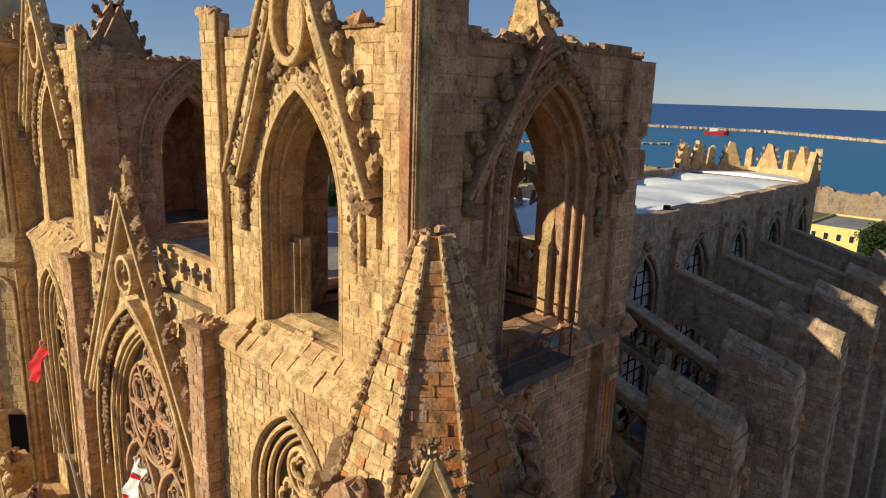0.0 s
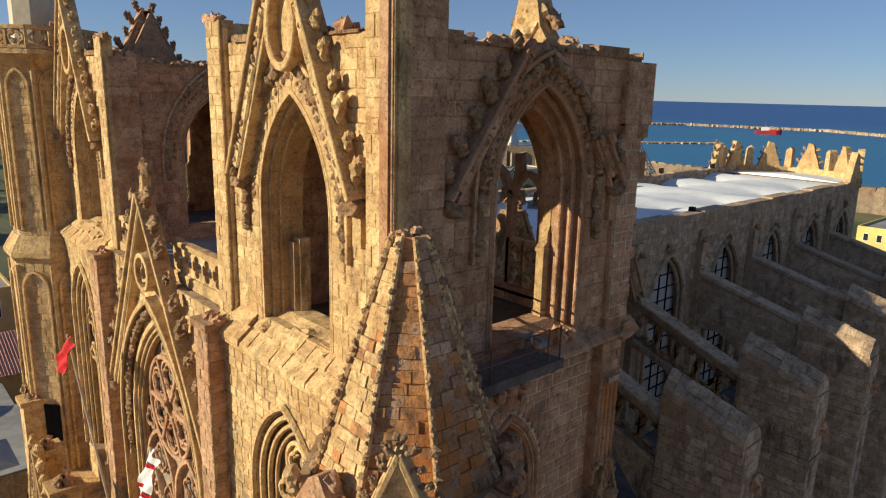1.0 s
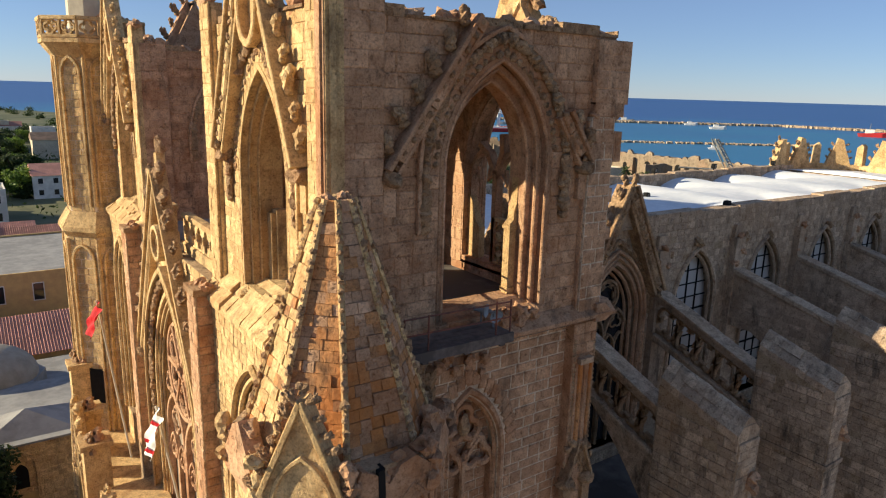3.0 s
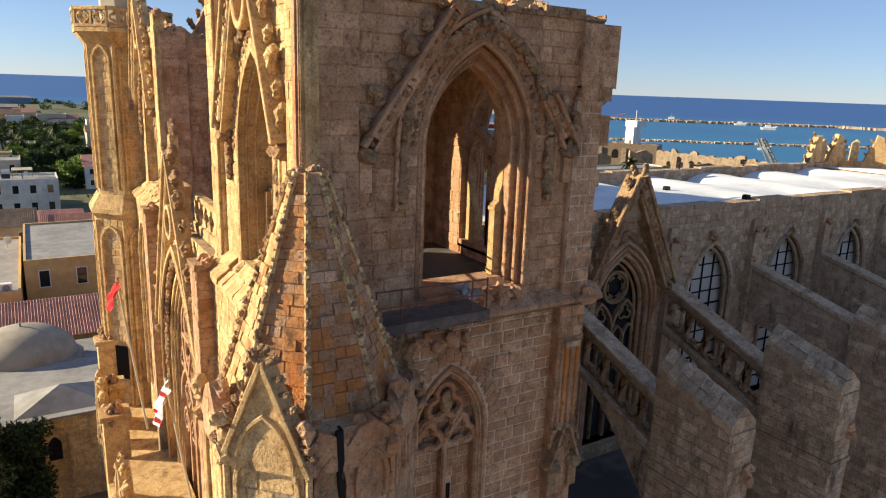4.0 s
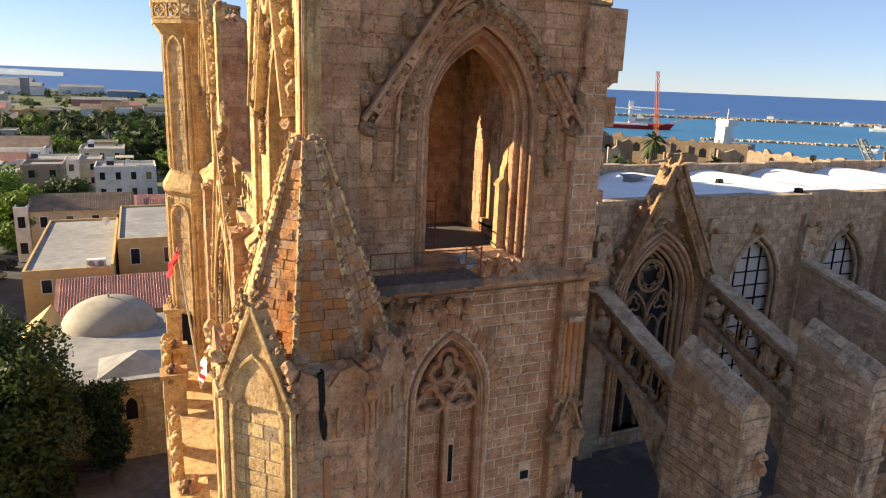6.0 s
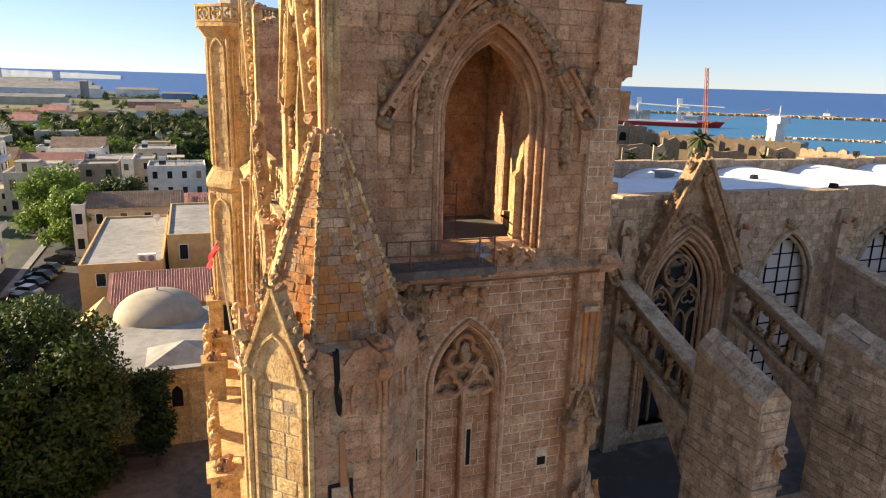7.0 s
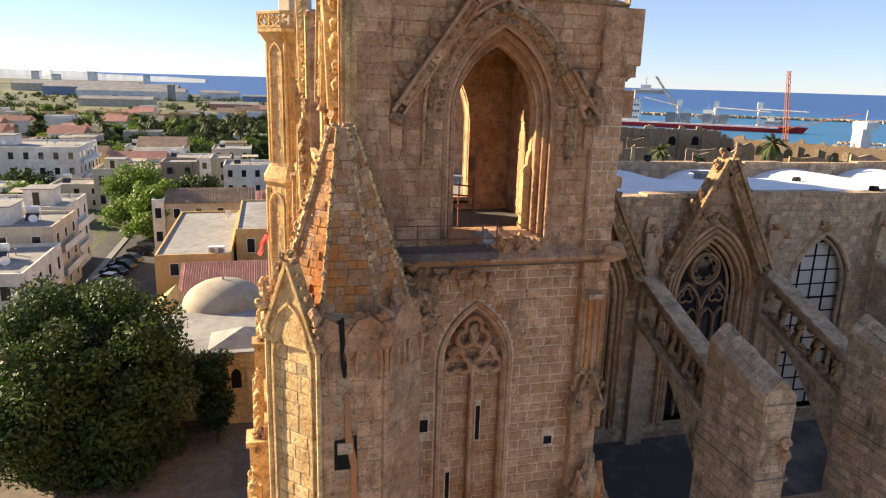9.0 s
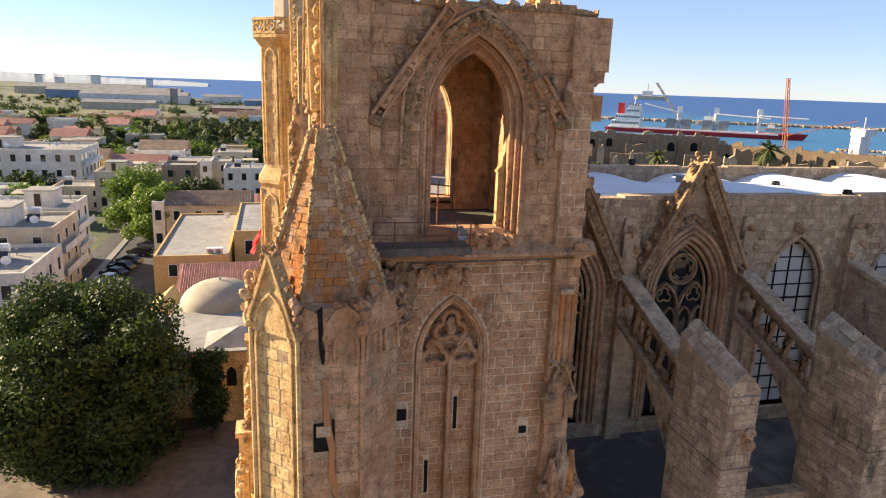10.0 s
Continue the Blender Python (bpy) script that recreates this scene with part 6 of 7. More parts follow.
    part("horn", bm, HORN, t, smooth=True)
    bm = bmesh.new()
    bar(bm, at, Vector(at) + Vector((0, 0, 0.35)), 0.025)
    part("bracket", bm, STEEL, t)


loudspeaker((13.62, 9.3, 19.76), (-0.15, -1, -0.15))
loudspeaker((13.55, 9.72, 19.76), (0.6, -1, 0))


def floodlight(at):
    t = thing("floodlight", "small black floodlight standing on the roof", "floodlight", "roof floodlights", at=at)
    x, y, z = at
    bm = bmesh.new()
    solid(bm, Plane((x, y, z), (1, 0, 0), (0, -1, 0)), [(-0.13, 0.18), (0.13, 0.18), (0.2, 0.36), (0.15, 0.56), (-0.15, 0.56), (-0.2, 0.36)], -0.14, 0.14)
    part("housing", bm, DARK, t)
    bm = bmesh.new()
    box3(bm, x - 0.11, x + 0.11, y - 0.16, y - 0.14, z + 0.24, z + 0.5)
    part("lens", bm, DGLASS, t)
    bm = bmesh.new()
    bar(bm, (x, y, z), (x, y, z + 0.3), 0.05)
    part("stand", bm, DARK, t)


for at in ((37.3, 18.0, 19.55), (37.6, 23.7, 19.2), (44.5, 28.6, 19.95), (52.0, 28.7, 19.95), (30.5, 28.6, 19.95), (60.5, 28.6, 19.9)):
    floodlight(at)
vent = thing("roof_vent", "grey louvred box vent on the white vault", "vent", at=(32.5, 25.5, 19.2))
bm = bmesh.new()
box3(bm, 32.1, 32.9, 25.1, 25.9, 19.2, 19.75)
part("box", bm, CONC, vent)
bm = bmesh.new()
box3(bm, 31.95, 33.05, 24.95, 26.05, 19.75, 19.85)
part("lid", bm, CONC, vent)


def flag(base, tip, material, label, drop=1.6, width=0.55, stripe=None):
    t = thing("flagpole", label, "flag", "flags", at=base)
    bm = bmesh.new()
    bar(bm, base, tip, 0.05, 8)
    part("pole", bm, CREAM, t)
    bm = bmesh.new()
    o = Vector(tip)
    n, m = 8, 10
    vs = [[bm.verts.new(o + Vector((0.10 * math.sin(i * 1.1 + j * 0.7) - 0.05 * j, -width * i / n + 0.1 * math.sin(j), -drop * j / m - 0.25 * i / n))) for i in range(n + 1)] for j in range(m + 1)]
    for j in range(m):
        for i in range(n):
            bm.faces.new((vs[j][i], vs[j][i + 1], vs[j + 1][i + 1], vs[j + 1][i]))
    c = part("cloth", bm, material, t, smooth=True)
    if stripe:
        for z in (0.3, 1.15):
            bm = bmesh.new()
            vs = [[bm.verts.new(o + Vector((0.10 * math.sin(i * 1.1 + (z + dz) / drop * m * 0.7) - 0.05 * (z + dz) / drop * m - 0.02, -width * i / n, -(z + dz) - 0.25 * i / n))) for i in range(n + 1)] for dz in (0, 0.16)]
            for i in range(n):
                bm.faces.new((vs[0][i], vs[0][i + 1], vs[1][i + 1], vs[1][i]))
            part("stripe", bm, stripe, c)


flag((7.7, 27.0, 9.2), (6.95, 27.6, 16.5), RED, "red flag hanging from a slanting pole on the front", 1.15, 0.8)
flag((8.4, 20.0, 8.4), (7.8, 21.4, 14.0), WHITE, "white flag with red bands on a slanting pole", 1.45, 0.8, RED)


# ---- trees ----
def leaf_mesh(name, clumps, count, leaf, material, seed, flat=0.0):
    """Many small two-faced leaves in clumps of (x, y, z, radius)."""
    rng = np.random.default_rng(seed)
    c = np.array(clumps)
    wts = c[:, 3] ** 2
    idx = rng.choice(len(c), count, p=wts / wts.sum())
    dirs = rng.normal(size=(count, 3))
    dirs /= np.linalg.norm(dirs, axis=1)[:, None]
    rad = c[idx, 3] * (0.35 + 0.95 * rng.uniform(0, 1, count) ** 0.8)
    pos = c[idx, :3] + dirs * rad[:, None] * np.array([1, 1, 0.8])
    a = rng.normal(size=(count, 3))
    b = np.cross(a, dirs + rng.normal(size=(count, 3)) * 0.5)
    a /= np.linalg.norm(a, axis=1)[:, None]
    b /= np.linalg.norm(b, axis=1)[:, None] + 1e-9
    s = leaf * rng.uniform(0.6, 1.4, count)[:, None]
    vs = np.stack([pos - a * s, pos + b * s * 0.5, pos + a * s, pos - b * s * 0.5], 1).reshape(-1, 3)
    me = bpy.data.meshes.new(name)
    me.vertices.add(len(vs))
    me.vertices.foreach_set("co", vs.ravel())
    me.loops.add(len(vs))
    me.loops.foreach_set("vertex_index", np.arange(len(vs)))
    me.polygons.add(count)
    me.polygons.foreach_set("loop_start", np.arange(count) * 4)
    me.polygons.foreach_set("loop_total", np.full(count, 4))
    me.update(calc_edges=True)
    me.materials.append(material)
    return me


def limb(bm, a, b, r0, r1, n=7):
    a, b = Vector(a), Vector(b)
    q = (b - a).to_track_quat("Z", "Y").to_matrix()
    mid = (a + b) / 2 + Vector((0.06, -0.04, 0.02)) * (b - a).length
    pr = None
    for c, r in ((a, r0), (mid, (r0 + r1) / 2), (b, r1)):
        ring = [bm.verts.new(c + q @ Vector((r * math.cos(k * math.tau / n), r * math.sin(k * math.tau / n), 0))) for k in range(n)]
        if pr:
            for k in range(n):
                bm.faces.new((pr[k], pr[(k + 1) % n], ring[(k + 1) % n], ring[k]))
        pr = ring


def tree(at, height, radius, material, leaves, leaf, seed, label, group="", low=0.35, category="tree", squash=1.0):
    rng = random.Random(seed)
    t = thing("tree", label, category, group, at=at)
    x, y, z = at
    clumps = []
    n = 26 if radius < 8 else 60
    for k in range(n):
        g = k * 2.39996
        f = (k + 0.5) / n
        zz = low + (1 - low) * (1 - f ** 0.8) * 0.92
        rr = radius * 0.72 * math.sqrt(max(0.05, 1 - ((zz - 0.5) / 0.62) ** 2)) * rng.uniform(0.45, 1.12) * squash
        clumps.append((x + rr * math.cos(g), y + rr * math.sin(g), z + height * zz, radius * rng.uniform(0.2, 0.4) * (1 if radius < 8 else 0.68)))
    bm = bmesh.new()
    limb(bm, (x, y, z - 0.2), (x, y, z + height * 0.4), radius * 0.07, radius * 0.05)
    if radius > 4:
        part("trunk", bm, BARK, t)
        bm = bmesh.new()
    for c in clumps[::2]:
        limb(bm, (x, y, z + height * 0.36), c[:3], radius * 0.035, radius * 0.008, 5)
    part("limb" if radius > 4 else "trunk", bm, BARK, t)
    put("crown", leaf_mesh("crown", clumps, leaves, leaf, material, seed), t)
    return t


def palm(at, height, seed, group="palms"):
    rng = random.Random(seed)
    t = thing("palm_tree", "tall date palm with a ragged head of fronds", "palm tree", group, at=at)
    x, y, z = at
    bm = bmesh.new()
    limb(bm, (x, y, z), (x + 0.3, y, z + height), 0.28, 0.2)
    part("trunk", bm, BARK, t)
    bm = bmesh.new()
    top = Vector((x + 0.3, y, z + height))
    for k in range(30):
        a = k * 2.4
        el = rng.uniform(-0.7, 1.2)
        d = Vector((math.cos(a) * math.cos(el), math.sin(a) * math.cos(el), math.sin(el)))
        ln = rng.uniform(2.2, 3.2)
        side = d.cross(Vector((0, 0, 1))).normalized()
        prev = None
        for j in range(6):
            f = j / 5
            p = top + d * ln * f + Vector((0, 0, -1.5 * f * f))
            w = 0.34 * math.sin(math.pi * (0.12 + 0.85 * f))
            cur = (bm.verts.new(p - side * w + Vector((0, 0, -w * 0.5))), bm.verts.new(p), bm.verts.new(p + side * w + Vector((0, 0, -w * 0.5))))
            if prev:
                bm.faces.new((prev[0], prev[1], cur[1], cur[0]))
                bm.faces.new((prev[1], prev[2], cur[2], cur[1]))
            prev = cur
    part("fronds", bm, PALMLEAF, t, fix=False)
    return t


tree((-7.3, 42.5, GROUND), 14.4, 8.9, LEAF, 80000, 0.19, 3, "huge dark green fig tree shading the courtyard", low=0.02)
tree((2.2, 43.6, GROUND), 8.2, 2.3, LEAF, 12000, 0.13, 5, "narrow dark evergreen beside the domed building", low=0.2, squash=0.6)
tree((-13.0, 118.0, GROUND), 11.0, 6.0, LEAF2, 14000, 0.3, 7, "bright green street tree above parked cars", "street trees", low=0.2)
tree((-18.5, 132.0, GROUND), 11.5, 6.5, LEAF2, 12000, 0.32, 8, "bright green street tree above parked cars", "street trees", low=0.2)
tree((-7.0, 134.0, GROUND), 9.5, 5.5, LEAF, 10000, 0.3, 9, "dark green garden tree among the houses", "street trees", low=0.2)


# ---- houses ----
def opening(host, P, u0, u1, z0, z1, shutter=False, bars=False):
    bm = bmesh.new()
    block(bm, P, u0, u1, -0.1, 0.02, z0, z1)
    w = part("window", bm, DGLASS, host)
    if P(u0, 0, 0).y > 130:
        return
    bm = bmesh.new()
    sweep(bm, P, [(u0, z0), (u1, z0), (u1, z1), (u0, z1)], rect(0.1, 0.0, 0.06), closed=True)
    part("frame", bm, WHITE if not shutter else BARK, w)
    if bars:
        bm = bmesh.new()
        k = u0 + 0.25
        while k < u1:
            bar(bm, P(k, 0.06, z0), P(k, 0.06, z1), 0.03, 4)
            k += 0.25
        part("bars", bm, WHITE, w)


def water_tank(x, y, z, seed=0):
    t = thing("water_tank", "white roof-top water tank on a steel stand with a solar panel", "water tank", "roof tanks", at=(x, y, z))
    bm = bmesh.new()
    bar(bm, (x - 0.8, y, z + 1.5), (x + 0.8, y, z + 1.5), 0.5, 12)
    part("tank", bm, WHITE, t)
    for dx, dy in ((-0.6, -0.3), (0.6, -0.3), (0.6, 0.3), (-0.6, 0.3)):
        bm = bmesh.new()
        bar(bm, (x + dx, y + dy, z), (x + dx, y + dy, z + 1.1), 0.04, 4)
        part("leg", bm, STEEL, t)
    bm = bmesh.new()
    for v in ((-0.8, -0.5, 1.0), (0.8, -0.5, 1.0), (0.8, -1.5, 0.2), (-0.8, -1.5, 0.2)):
        bm.verts.new((x + v[0], y + v[1], z + v[2]))
    bm.verts.ensure_lookup_table()
    f = bm.faces.new(bm.verts[:])
    r = bmesh.ops.extrude_face_region(bm, geom=[f])
    for v in [g for g in r["geom"] if isinstance(g, bmesh.types.BMVert)]:
        v.co.z += 0.07
    part("solar_panel", bm, DGLASS, t)


def ring_wall(bm, x0, x1, y0, y1, z0, z1, w=0.25):
    """A low wall all round a flat roof."""
    out = [(x0, y0), (x1, y0), (x1, y1), (x0, y1)]
    inn = [(x0 + w, y0 + w), (x1 - w, y0 + w), (x1 - w, y1 - w), (x0 + w, y1 - w)]
    vs = [[bm.verts.new((x, y, z)) for x, y in ring] for ring, z in ((out, z0), (out, z1), (inn, z1), (inn, z0))]
    for a, b in zip(vs, vs[1:] + vs[:1]):
        for i in range(4):
            bm.faces.new((a[i], a[(i + 1) % 4], b[(i + 1) % 4], b[i]))


def house(x0, x1, y0, y1, top, wall, label, storeys=2, pitched=None, tank=0, group="town houses", sides="SE", parapet=0.5, balcony=False, roofmat=None):
    """A rendered house; windows on the sides that face the church."""
    h = thing("house", label, "house", group, at=((x0 + x1) / 2, (y0 + y1) / 2, GROUND))
    bm = bmesh.new()
    box3(bm, x0, x1, y0, y1, GROUND, top)
    body = part("wall", bm, wall, h)
    if pitched:
        bm = bmesh.new()
        S = Plane((x0 - 0.3, 0, 0), (0, 1, 0), (1, 0, 0))
        solid(bm, S, [(y0 - 0.4, top), (y1 + 0.4, top), ((y0 + y1) / 2, top + (y1 - y0) * 0.22)], 0, x1 - x0 + 0.6)
        r = part("roof", bm, pitched, h)
        n = max(4, int((x1 - x0) / 0.27))
        if n < 70 and y0 < 125:
            for k in range(n):
                bm = bmesh.new()
                u = x0 + (k + 0.5) * (x1 - x0) / n
                bar(bm, (u, y0 - 0.4, top + 0.03), (u, (y0 + y1) / 2, top + (y1 - y0) * 0.22 + 0.02), 0.04, 5)
                part("roof_rib", bm, pitched, r)
    else:
        bm = bmesh.new()
        box3(bm, x0 + 0.25, x1 - 0.25, y0 + 0.25, y1 - 0.25, top + 0.0, top + 0.05)
        part("roof", bm, roofmat or CONC, h)
        bm = bmesh.new()
        ring_wall(bm, x0, x1, y0, y1, top, top + parapet)
        part("parapet", bm, wall, h)
    ph = (top - GROUND) / storeys
    for s in range(storeys):
        z = GROUND + s * ph + ph * 0.32
        if "S" in sides:
            P = Plane((0, y0, 0), (1, 0, 0), (0, -1, 0))
            n = max(1, int((x1 - x0) / 3.2))
            for k in range(n):
                u = x0 + (k + 0.5) * (x1 - x0) / n
                opening(body, P, u - 0.55, u + 0.55, z, z + ph * 0.45)
        if "E" in sides:
            P = Plane((x1, 0, 0), (0, 1, 0), (1, 0, 0))
            n = max(1, int((y1 - y0) / 3.4))
            for k in range(n):
                u = y0 + (k + 0.5) * (y1 - y0) / n
                opening(body, P, u - 0.55, u + 0.55, z, z + ph * 0.45)
        if balcony and s:
            bm = bmesh.new()
            box3(bm, x1, x1 + 1.1, y0 + 1, y1 - 1, GROUND + s * ph - 0.15, GROUND + s * ph)
            part("balcony", bm, wall, h)
            bm = bmesh.new()
            box3(bm, x1 + 1.0, x1 + 1.1, y0 + 1, y1 - 1, GROUND + s * ph, GROUND + s * ph + 0.9)
            part("balcony_front", bm, WHITE, h)
    for k in range(tank):
        water_tank(x0 + (x1 - x0) * (0.25 + 0.5 * k), (y0 + y1) / 2 + k, top + 0.05, k)
    return h


house(-38, -19.2, 69.5, 84, 2.6, HOUSEWHITE, "two-storey white house with a flat roof and barred windows", tank=2, roofmat=CONC)
house(-36, -20.2, 84.6, 96, 4.6, CREAM, "three-storey cream house with roof tanks", 3, tank=2, balcony=True)
house(-38, -21.5, 96.6, 108, 5.0, HOUSEWHITE, "three-storey white house with dark red balconies", 3, tank=1, balcony=True)
house(-60, -40, 72, 100, 2.0, CREAM, "low cream house with a flat roof", tank=1)
house(-7.2, 2.0, 78, 107, 2.2, OCHRE, "long ochre hall with a flat grey screeded roof", 2, sides="S", parapet=0.3)
house(2.4, 14.0, 84, 107, 4.0, OCHRE, "ochre upper block with a flat grey roof", 2, sides="S", parapet=0.3)
house(-3.0, 12.0, 67, 77.6, 0.6, OCHRE, "low range under a red pantiled roof", 1, pitched=TILE, sides="")
house(-10.5, 4.0, 113, 122, 2.8, CREAM, "small stone house with a faded tiled roof and shuttered windows", 2, pitched=OLDTILE, sides="S")
house(-12.5, -10.6, 112, 119, 3.2, HOUSEWHITE, "narrow white house beside the street", 2, sides="S")
house(6.0, 14.0, 112, 120, 2.0, OLDTILE, "low house under a red tiled roof", 1, pitched=TILE, sides="S")
house(4.5, 11.0, 124, 131, 1.0, CREAM, "low cream house with a red roof", 1, pitched=TILE, sides="S")
house(-64, -38, 172, 192, 6.0, HOUSEWHITE, "long white apartment block with balconies", 3, tank=1, balcony=True, group="apartments")
house(-30, -17, 150, 160, 3.5, CREAM, "weathered cream house with a flat roof", 2, tank=1)
house(-16.5, -9, 152, 160, 4.8, GREYED, "tall narrow grey stone house", 3)
house(-4, 9, 165, 176, 2.5, HOUSEWHITE, "white flat-roofed house with a tank", 2, tank=1)

def dish(x, y, z):
    t = thing("satellite_dish", "white satellite dish on a roof pole", "satellite dish", "roof dishes", at=(x, y, z))
    bm = bmesh.new()
    bar(bm, (x, y, z), (x, y, z + 0.9), 0.04, 5)
    part("pole", bm, STEEL, t)
    bm = bmesh.new()
    q = Vector((0.3, -0.8, 0.5)).to_track_quat("Z", "Y").to_matrix()
    rings = [[bm.verts.new(Vector((x, y, z + 1.0)) + q @ Vector((r * math.cos(k * math.tau / 12), r * math.sin(k * math.tau / 12), r * r * 0.5))) for k in range(12)] for r in (0.05, 0.3, 0.55)]
    for r0, r1 in zip(rings, rings[1:]):
        for k in range(12):
            bm.faces.new((r0[k], r0[(k + 1) % 12], r1[(k + 1) % 12], r1[k]))
    bm.faces.new(rings[0])
    part("reflector", bm, WHITE, t)


def stair_head(x, y, z, w, l, h, m):
    t = thing("roof_hut", "small rendered stair head on the flat roof", "roof hut", "roof huts", at=(x, y, z))
    bm = bmesh.new()
    box3(bm, x, x + w, y, y + l, z, z + h)
    part("wall", bm, m, t)
    bm = bmesh.new()
    box3(bm, x - 0.2, x + w + 0.2, y - 0.2, y + l + 0.2, z + h, z + h + 0.15)
    part("roof", bm, CONC, t)
    bm = bmesh.new()
    box3(bm, x + w * 0.3, x + w * 0.3 + 0.9, y - 0.03, y + 0.05, z, z + 2.0)
    part("door", bm, BARK, t)


for a in ((-22.0, 73.0, 2.65), (-27, 80, 2.65), (-23, 87, 4.65), (-30, 99, 5.05), (-45, 90, 2.05), (0.5, 101, 2.25), (-22, 155, 3.55), (3, 170, 2.55), (-45, 180, 6.05), (-55, 176, 6.05)):
    dish(*a)
for a in ((-33, 77, 2.65, 6, 4, 2.5, CREAM), (-31, 88, 4.65, 5, 5, 2.4, HOUSEWHITE), (-28, 100, 5.05, 4, 4, 2.4, HOUSEWHITE), (-52, 80, 2.05, 6, 5, 2.4, CREAM), (-28, 152, 3.55, 4, 4, 2.2, CREAM), (-60, 180, 6.05, 6, 5, 2.4, HOUSEWHITE)):
    stair_head(*a)

def roof_clutter(x0, x1, y0, y1, z, seed):
    """What stands about on a flat roof: pipe vents, a parasol-like awning sheet, boxes."""
    r2 = random.Random(seed)
    for k in range(4):
        x, y = r2.uniform(x0 + 1, x1 - 1), r2.uniform(y0 + 1, y1 - 1)
        v = thing("roof_vent", "small grey vent pipe with a cap on a flat roof", "vent", "roof vents", at=(x, y, z))
        bm = bmesh.new()
        bar(bm, (x, y, z), (x, y, z + 0.7), 0.1, 8)
        part("pipe", bm, STEEL, v)
        bm = bmesh.new()
        bar(bm, (x, y, z + 0.7), (x, y, z + 0.82), 0.2, 8)
        part("cap", bm, STEEL, v)
    x, y = r2.uniform(x0 + 2, x1 - 5), r2.uniform(y0 + 2, y1 - 4)
    aw = thing("awning", "corrugated sheet awning on thin posts over a flat roof", "awning", "roof awnings", at=(x, y, z))
    for dx in (0.1, 3.9):
        for dy in (0.1, 2.7):
            bm = bmesh.new()
            bar(bm, (x + dx, y + dy, z), (x + dx, y + dy, z + 1.7 + dy * 0.1), 0.05, 5)
            part("post", bm, STEEL, aw)
    bm = bmesh.new()
    n = 24
    rows = [[bm.verts.new((x + 4.0 * i / n, y + yy, z + 1.75 + yy * 0.1 + 0.05 * (i % 2) + dz)) for i in range(n + 1)] for yy, dz in ((0, 0), (2.8, 0), (2.8, -0.03), (0, -0.03))]
    for r0, r1 in zip(rows, rows[1:] + rows[:1]):
        for i in range(n):
            bm.faces.new((r0[i], r0[i + 1], r1[i + 1], r1[i]))
    part("sheet", bm, CREAM, aw)


for i, a in enumerate(((-38, -19.5, 70, 83.5, 2.65), (-36, -20.5, 85, 95.5, 4.65), (-38, -21.8, 97, 107.5, 5.05), (-59, -41, 73, 99, 2.05), (-29.5, -17.5, 150.5, 159.5, 3.55), (-63, -39, 173, 191, 6.05), (-3.5, 8.5, 165.5, 175.5, 2.55))):
    roof_clutter(*a, i)

rng = random.Random(12)
WALLS = [HOUSEWHITE, CREAM, CREAM, HOUSEWHITE, OCHRE]
TOWN = ["white flat-roofed house in the old town", "cream rendered house in the old town", "cream rendered house in the old town", "white flat-roofed house in the old town", "ochre rendered house in the old town"]
for k in range(150):
    d = rng.uniform(135, 480)
    sl = rng.uniform(-0.46, 0.06)
    x, y = 7.7 + sl * d, -11 + d
    if sl > -0.17 and 225 < d < 400 and rng.random() < 0.85:
        continue
    if 168 < y < 195 and x < -34 or (y < 178 and x > -36):
        continue
    w, l, i = rng.uniform(8, 15), rng.uniform(7, 13), rng.randrange(5)
    pit = rng.random() < 0.3
    house(x, x + w, y, y + l, rng.uniform(-1.2, 3.2), WALLS[i], TOWN[i] if not pit else "low house with a red tiled roof", 2, pitched=(TILE if rng.random() < 0.6 else OLDTILE) if pit else None, tank=1 if not pit and d < 260 and rng.random() < 0.5 else 0, sides="S" if d < 240 else "", parapet=0.4)

# shared crowns for trees of the town and the green belt
KINDS = []
for k in range(4):
    g = tree((0, 0, -300 - 40 * k), 6.5, 3.6, LEAF2 if k == 3 else LEAF, 2600, 0.34, 30 + k, "dark green tree in the green belt behind the town" if k < 3 else "bright green tree among the houses", "town trees", low=0.12)
    KINDS.append(g)
PALM = palm((0, 0, -600), 8.0, 1)
spots = []
for k in range(480):
    d = rng.uniform(140, 520)
    if k < 260:
        sl, d = rng.uniform(-0.24, 0.05), rng.uniform(215, 420)
    else:
        sl = rng.uniform(-0.46, 0.06)
    x, y = 7.7 + sl * d, -11 + d
    if y < 165 and x > -36:
        continue
    spots.append((x, y, rng.uniform(0.7, 1.25)))
for i, (x, y, s) in enumerate(spots[:340]):
    g = KINDS[rng.choice((0, 1, 2, 0, 1, 3))]
    o = copy_thing(g, pose(x, y, GROUND, 0, 0, rng.uniform(0, 360)) @ Matrix.Diagonal((s, s, s, 1)))
for x, y, s in ((96, 132, 1.25), (104, 128, 1.0), (117, 120, 1.6), (128, 112, 1.1), (137, 108, 0.9), (110, 124, 1.0)) + tuple((7.7 + rng.uniform(-0.28, 0.04) * d, d, rng.uniform(0.8, 1.4)) for d in [rng.uniform(190, 360) for _ in range(34)]):
    copy_thing(PALM, pose(x, y, GROUND if y > 140 else 0.5, 0, 0, rng.uniform(0, 360)) @ Matrix.Diagonal((s, s, s, 1)))
for k in range(46):
    f = rng.random()
    x, y = 70 + 125 * f + rng.uniform(-14, 14), 215 - 120 * f + rng.uniform(-14, 14)
    s = rng.uniform(0.4, 0.85)
